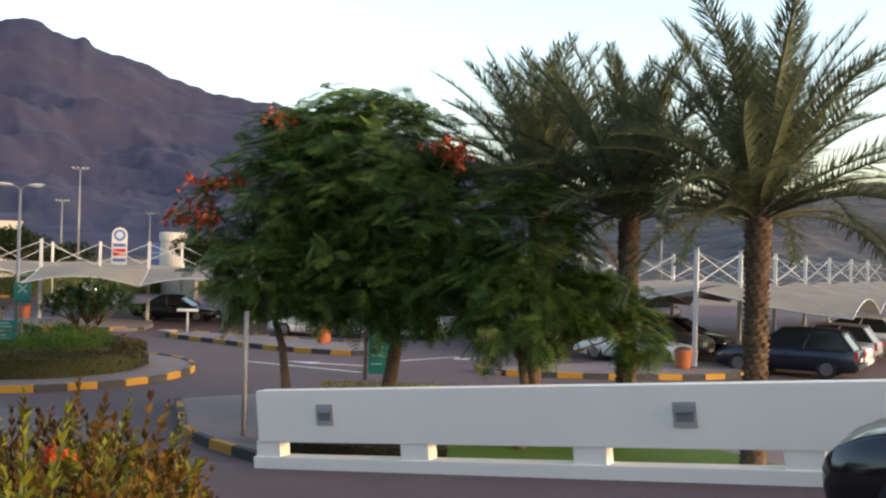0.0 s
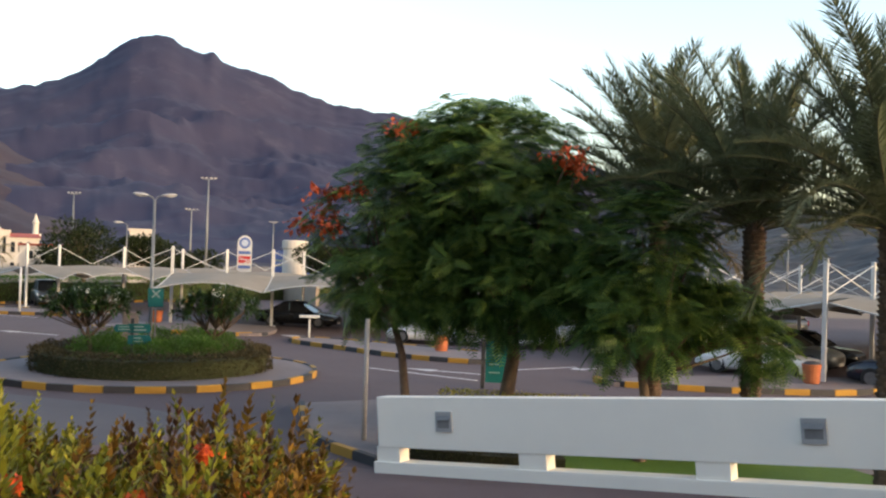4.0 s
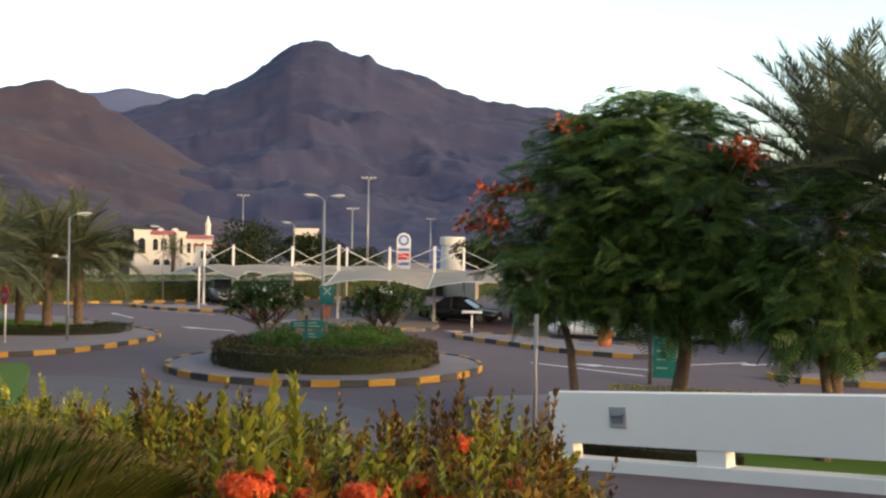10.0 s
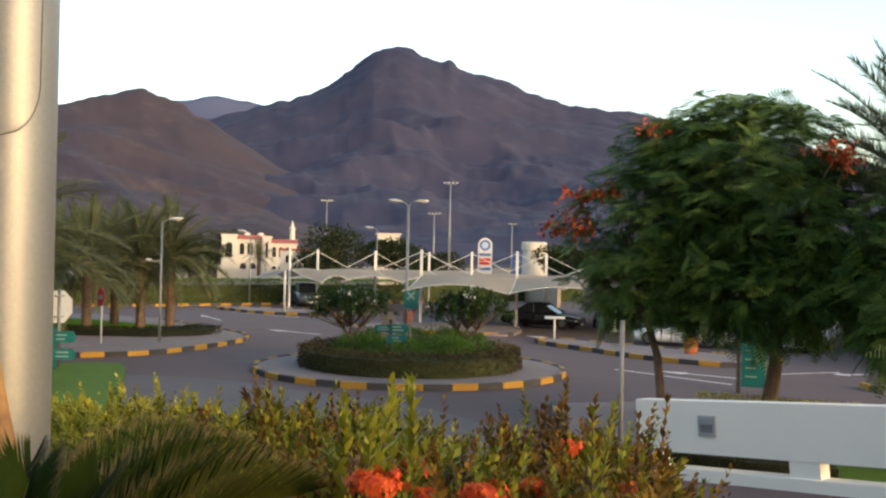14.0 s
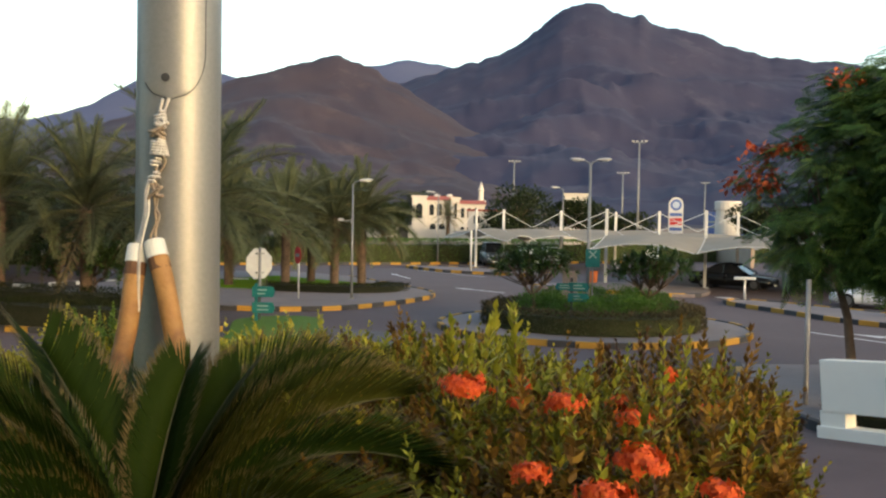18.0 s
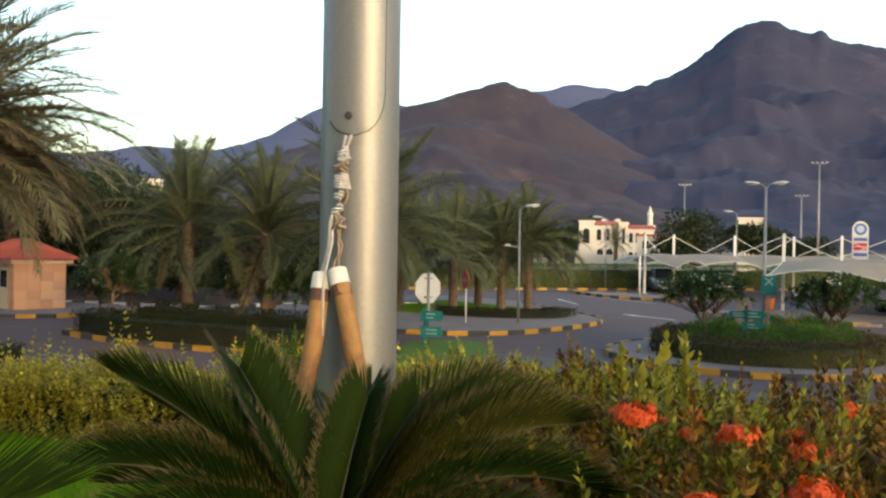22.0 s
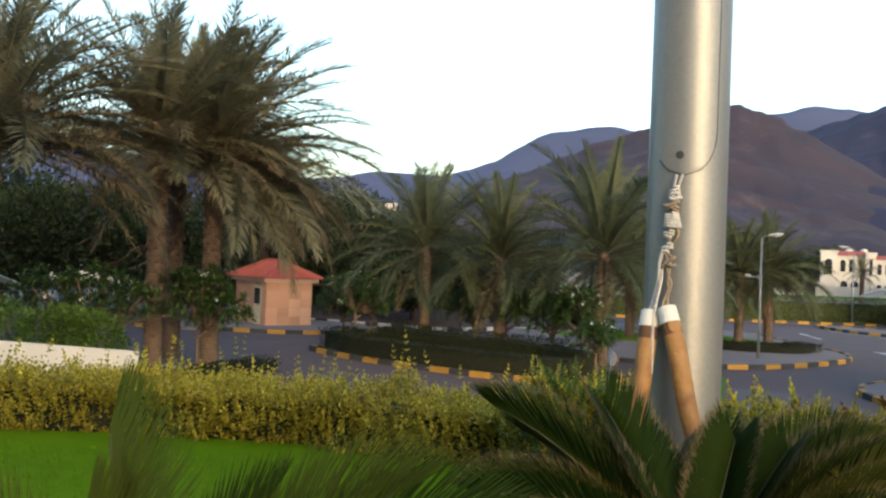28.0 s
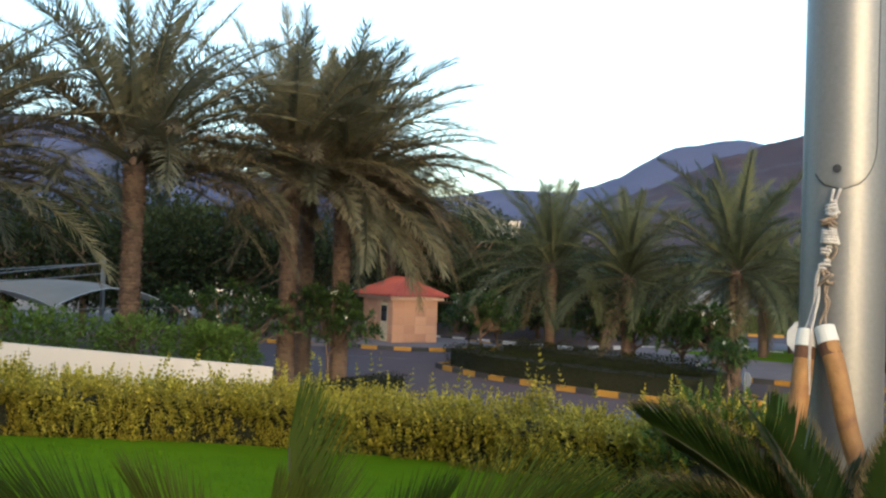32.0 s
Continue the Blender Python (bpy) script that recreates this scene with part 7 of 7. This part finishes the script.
car((NC[0], NC[1], ramp_z(*NC) + 0.01), 149, P_BLACK, 4.8, 1.9, 1.95, "suv", "shiny black car standing on the ramp beside the parapet", math.degrees(math.atan(RISE)))
bin_at((8.55, 34.6, 0.15))
bin_at((-22.0, 51.2, 0.15))
bin_at((-5.0, 41.0, 0.15))
nb = signpost("notice_board", (-11.8, 45.0, 0.15), 0.95, 0.05, "low white notice board on a post at the island tip", material=WHITEPAINT, rz=10)
part("board", nbox((0, 0, 1.0), (0.95, 0.35, 0.12), 0, 0.03), WHITEPAINT, nb)
signpost("sign_pole", (-3.98, 19.74, 0.14), 2.5, 0.05, "plain grey steel sign pole at the kerb", "pole", mat("pole_grey", (0.25, 0.245, 0.25), (0.20, 0.20, 0.205), 4, 0.55))
signpost("sign_pole", (6.95, 36.2, 0.15), 1.6, 0.03, "slim grey sign pole by the parking", "pole")
ts = thing("totem_sign", (-2.25, 30.3, 0.0), 2, "teal wayfinding board with white lines on a dark post", "sign")
part("post", nbox((-0.13, 0, 0.75), (0.12, 0.12, 1.55), 0, 0.01), DARKMETAL, ts)
bd = part("board", nbox((0.30, -0.02, 0.84), (0.70, 0.06, 1.30), 0, 0.01), TEAL, ts)
bars(bd, 0.30, 1.28, 0.48, 4, -0.055, step=0.26, h=0.04)
MARK = [(((-36.0, 51.2), (-32.4, 48.0)), 0.16), (((-26.6, 43.5), (-22.9, 42.3)), 0.2), (((-6.9, 34.6), (-2.7, 32.2)), 0.14), (((-5.6, 35.0), (-1.9, 33.8)), 0.2), (((-1.9, 35.8), (0.6, 38.1)), 0.12), (((0.4, 37.2), (1.6, 37.9)), 0.3), (((-5.2, 24.0), (-2.5, 25.8)), 0.12), (((-14, 47.6), (-11.5, 47.2)), 0.3), (((-37.2, 56), (-30, 53)), 0.1)]
for (a, b), w in MARK:
    d = (Vector(b) - Vector(a)).normalized()
    n = Vector((-d.y, d.x)) * w / 2
    A, B = Vector(a), Vector(b)
    tip = [A - n, B - n * 1.0, B + n * 1.0, A + n]
    if w >= 0.16:
        k = A + d * min(1.2, (B - A).length * 0.35)
        tip = [A, k - n * 3, k - n * 0.8, B - n * 0.8, B + n * 0.8, k + n * 0.8, k + n * 3]
    ob = part("road_marking", slab(bmesh.new(), [tuple(p) for p in tip], -0.01, 0.005), ROADPAINT, None)
    tagged(ob, "worn white road marking", "marking", kind="structure")
wear = part("road_patch", slab(bmesh.new(), [tuple(p) for p in smooth_path([(-24, 21.5), (-19, 25), (-14, 24.2), (-9, 22.5), (-6.5, 19), (-9, 14), (-14, 12), (-20, 14)], 0.6, True)], -0.012, 0.003), mat("asphalt_patch", (0.085, 0.074, 0.078), (0.11, 0.096, 0.1), 0.5, 0.85, bump=0.25, big=0.2, bscale=60), None)
tagged(wear, "paler resurfaced patch of the road", "road", kind="structure")

# ---- far buildings, masts and trees ----
flood_mast((-69.9, 132.4, 0), 12.3, 25)
flood_mast((-42.2, 112.0, 0), 13.1, 20)
flood_mast((-54.9, 139.2, 0), 10.7, 20)
flood_mast((-58.0, 191.0, 0), 11.2, 15)
flood_mast((32.5, 146.4, 0), 9.5, -10)


def villa():
    top = thing("villa", (-79.0, 127.4, 0), 31, "white two-storey villa with arched windows and red roofs", "house")
    for x, w, d0, h, rh in ((-4.1, 2.2, 0.0, 6.7, 0), (-0.9, 4.4, 0.8, 6.0, 0.7), (3.6, 4.8, -0.3, 5.5, 0.6), (1.5, 1.3, -0.5, 6.5, 0)):
        part("wall", nbox((x, d0 + 3, h / 2), (w, 6, h), 0, 0.03), VILLAW, top)
        part("parapet", nbox((x, d0 + 3, h + 0.1), (w + 0.3, 6.3, 0.28), 0, 0.04), VILLAW, top)
        if rh:
            bm = bmesh.new()
            v = [bm.verts.new(p) for p in ((x - w / 2 - 0.3, d0 - 0.4, h + 0.25), (x + w / 2 + 0.3, d0 - 0.4, h + 0.25), (x + w / 2, d0 + 3, h + 0.25 + rh), (x - w / 2, d0 + 3, h + 0.25 + rh), (x + w / 2 + 0.3, d0 + 6.3, h + 0.25), (x - w / 2 - 0.3, d0 + 6.3, h + 0.25))]
            for f in ((0, 1, 2, 3), (3, 2, 4, 5), (0, 3, 5), (1, 4, 2), (0, 5, 4, 1)):
                bm.faces.new([v[i] for i in f])
            part("roof", bm, ROOFTILE, top, "red tiled roof")
    for x, y, z, w, h in ((-4.1, 0.0, 3.4, 1.0, 2.3), (-2.2, 0.8, 3.9, 0.7, 1.7), (-1.0, 0.8, 3.9, 0.8, 1.8), (0.3, 0.8, 3.9, 0.7, 1.7), (2.6, -0.3, 3.6, 0.55, 1.5), (3.6, -0.3, 3.6, 0.55, 1.5), (4.6, -0.3, 3.6, 0.55, 1.5), (-2.0, 0.8, 0.8, 0.9, 1.8), (-0.6, 0.8, 0.8, 1.0, 1.8), (2.6, -0.3, 0.7, 0.6, 1.5), (3.6, -0.3, 0.7, 0.6, 1.5), (4.7, -0.3, 0.7, 0.6, 1.5), (1.5, -0.5, 3.4, 0.4, 2.4)):
        arch_pane(top, x, y, z, w, h)
    for x in (-1.5, 0.5):
        part("roof_tank", lathe(bmesh.new(), [(0.5, 6.6), (0.55, 7.0), (0.3, 7.3)], 12, (x, 4, 0)), VILLAW, top)
    fw = thing("garden_wall", (-78.0, 122.5, 0), 31, "white garden wall with a gate before the villa", "wall")
    for x in (-8.5, -0.5, 4.5):
        part("panel", nbox((x, 0, 0.9), (5.2 if x < 0 else 4.2, 0.2, 1.8)), VILLAW, fw)
    for x in (-5.6, -3.6, 2.2, 7):
        part("pier", nbox((x, 0, 1.15), (0.5, 0.5, 2.3), 0, 0.04), VILLAW, fw)
    part("gate", nbox((-4.6, 0, 1.0), (1.5, 0.1, 2.0)), DARKMETAL, fw)


villa()
date_palm((-72.2, 117.0, 0), 3.6, 0.8, 0.25, 95, 30, "small date palm in front of the white villa", "palms by the villa", low=4)
mn = thing("minaret", (-150, 263, 0), 0, "slender white minaret with a balcony", "tower")
part("shaft", lathe(bmesh.new(), [(1.0, -1), (0.9, 7.3), (0.9, 7.7)], 12), VILLAW, mn)
part("balcony", lathe(bmesh.new(), [(0.9, 7.7), (1.6, 8.3), (1.6, 8.9), (0.9, 8.9)], 12), VILLAW, mn)
part("spire", lathe(bmesh.new(), [(0.8, 8.9), (0.75, 11.7), (1.0, 12.1), (0.6, 12.9), (0.08, 14.7)], 12), VILLAW, mn)
tw = thing("white_tower", (-40.3, 144.2, 0), 0, "squat white round tower with a ledge", "tower")
part("drum", lathe(bmesh.new(), [(1.95, 0), (1.75, 5.0), (1.72, 5.4)], 20), VILLAW, tw)
part("ledge", lathe(bmesh.new(), [(1.75, 5.4), (1.95, 5.5), (1.95, 6.6), (1.8, 6.75)], 20), VILLAW, tw)
tt = thing("pylon_sign", (-50.6, 151.4, 0), 18, "tall rounded white pylon sign with blue and red panels", "sign")
bm = slab(bmesh.new(), [(-1.15, 0), (1.15, 0), (1.15, 6.3)] + [(1.15 * math.cos(a), 6.3 + 1.15 * math.sin(a)) for a in np.linspace(0.2, 2.94, 9)] + [(-1.15, 6.3)], -0.2, 0.2)
bmesh.ops.transform(bm, matrix=pose(0, 0, 0, 90, 0, 0), verts=bm.verts[:])
bmesh.ops.recalc_face_normals(bm, faces=bm.faces[:])
part("pylon", bm, WHITEPAINT, tt)
part("roundel", ring_poly(bmesh.new(), 20, 0.9, 0.06, 0, pose(0, -0.23, 6.25)), BLUEBOARD, tt)
part("roundel_centre", ring_poly(bmesh.new(), 20, 0.55, 0.06, 0, pose(0, -0.25, 6.25)), mat("pale_blue", (0.35, 0.42, 0.55), None, 3, 0.5), tt)
for z, m in ((4.7, BLUEBOARD), (3.9, REDSIGN), (3.3, REDSIGN), (2.4, BLUEBOARD)):
    part("panel", nbox((0, -0.23, z), (1.9, 0.06, 0.5)), m, tt)
for x, y, w, h, rz in ((-37.2, 144.8, 3.6, 4.4, 15), (-44.7, 151.3, 2.4, 5.2, 15), (-42.3, 150, 1.6, 5.8, 15)):
    hb = thing("hoarding", (x, y, 0), rz, "blue advertising hoarding with unreadable writing", "hoarding", "blue hoardings")
    bd = part("panel", nbox((0, 0, h / 2), (w, 0.2, h), 0, 0.02), BLUEBOARD, hb)
    bars(bd, 0, h * 0.7, w * 0.7, 2, -0.11, step=0.8, h=0.25)
bw = thing("boundary_wall", (-24.2, 86.5, 0), -60, "low beige boundary wall beyond the parking", "wall")
part("wall", nbox((0, 0, 0.8), (16, 0.3, 1.6)), mat("beige_plaster", (0.30, 0.235, 0.18), (0.24, 0.19, 0.15), 0.8, 0.9), bw)
sb = thing("far_house", (-58, 129, 0), 25, "small flat-roofed white house among trees", "house", "far white houses")
part("wall", nbox((0, 0, 3.6), (3.2, 4, 7.2), 0, 0.05), VILLAW, sb)
part("roof", nbox((0, 0, 7.25), (3.6, 4.4, 0.25)), VILLAW, sb)
part("window", nbox((0.2, -2.02, 5.6), (0.9, 0.1, 1.0)), DARKGLASS, sb)
for x, y, w, h, rz in ((-136, 83, 4, 12.2, 60), (-78.5, 44.2, 6, 3.4, 60), (-92, 42, 5, 3.8, 62), (-66, 118, 6, 4.6, 30), (-105, 30, 7, 4.2, 70)):
    sb = thing("far_house", (x, y, 0), rz, "small white house with a flat roof among trees", "house", "far white houses")
    part("wall", nbox((0, 2, h / 2), (w, 4, h), 0, 0.05), VILLAW, sb)
    part("roof", nbox((0, 2, h + 0.1), (w + 0.4, 4.4, 0.25)), ROOFTILE if w == 6 else VILLAW, sb)
    for k in (-1, 0, 1):
        part("window", nbox((k * w * 0.3, -0.02, h - 1.2), (w * 0.14, 0.1, 1.0)), DARKGLASS, sb)

TR = "leafy dark green tree in the middle distance"


def far_tree(x, y, w, h, seed, leaf=0.44, n=4400):
    r = np.random.default_rng(seed)
    blobs = [(float(r.normal(0, w * 0.25)), float(r.normal(0, w * 0.25)), float(h * r.uniform(0.5, 0.78)), w * float(r.uniform(0.34, 0.52)), w * float(r.uniform(0.34, 0.52)), h * float(r.uniform(0.24, 0.36))) for _ in range(5)]
    leafy("tree", (x, y, -0.03), blobs, n, leaf, TREELEAF, seed, (h * 0.4, 0.02 * h + 0.05), TR, "tree", "trees in the middle distance")


k = 200
for x, y, w, h in ((-57, 111, 8, 8.2), (-51.5, 117, 5, 6), (-66, 119, 4, 4.6), (-51.5, 130.4, 7, 4.6), (-34, 135, 6, 6), (-28, 132, 7, 5.5), (-83, 106, 7, 6.4), (-80, 112, 7, 5.5), (-95, 118, 10, 6.5), (-87, 134, 8, 7), (-104, 128, 9, 7.5), (-20, 120, 9, 6), (-8, 118, 9, 6), (5, 120, 10, 6)):
    far_tree(x, y, w, h, k)
    k += 1
for x, y, w, h in ((-59, 10, 10, 8), (-57, 3, 9, 7.5), (-60, -5, 10, 8.5), (-54, 15.5, 8, 7), (-62, 20, 9, 7.5), (-66, 28, 9, 7.5), (-60, 30, 8, 6.5), (-56, 36, 8, 6.5), (-72, 36, 10, 9.5), (-64, 42, 8, 7), (-52, -2, 7, 6), (-68, 14, 10, 9), (-58, 44, 7, 6), (-79.8, 40.9, 9, 11), (-52, 9, 6, 5.5), (-49, 31.5, 5, 4.5), (-45, 35, 5, 4), (-53, 26, 6, 5.0)):
    far_tree(x, y, w, h, k, 0.34, 5200)
    k += 1
for x, y, w, h in ((-54, 2.6, 6, 6.3), (-51.5, 6.0, 6, 6.2), (-52, 10.6, 6, 6.4), (-54, 14.5, 6, 6.8), (-51.5, 17.6, 5, 6.4), (-57, 24.0, 7, 7.4), (-53.6, 28.5, 6, 6.6)):
    far_tree(x, y, w, h, k, 0.30, 5200)
    k += 1
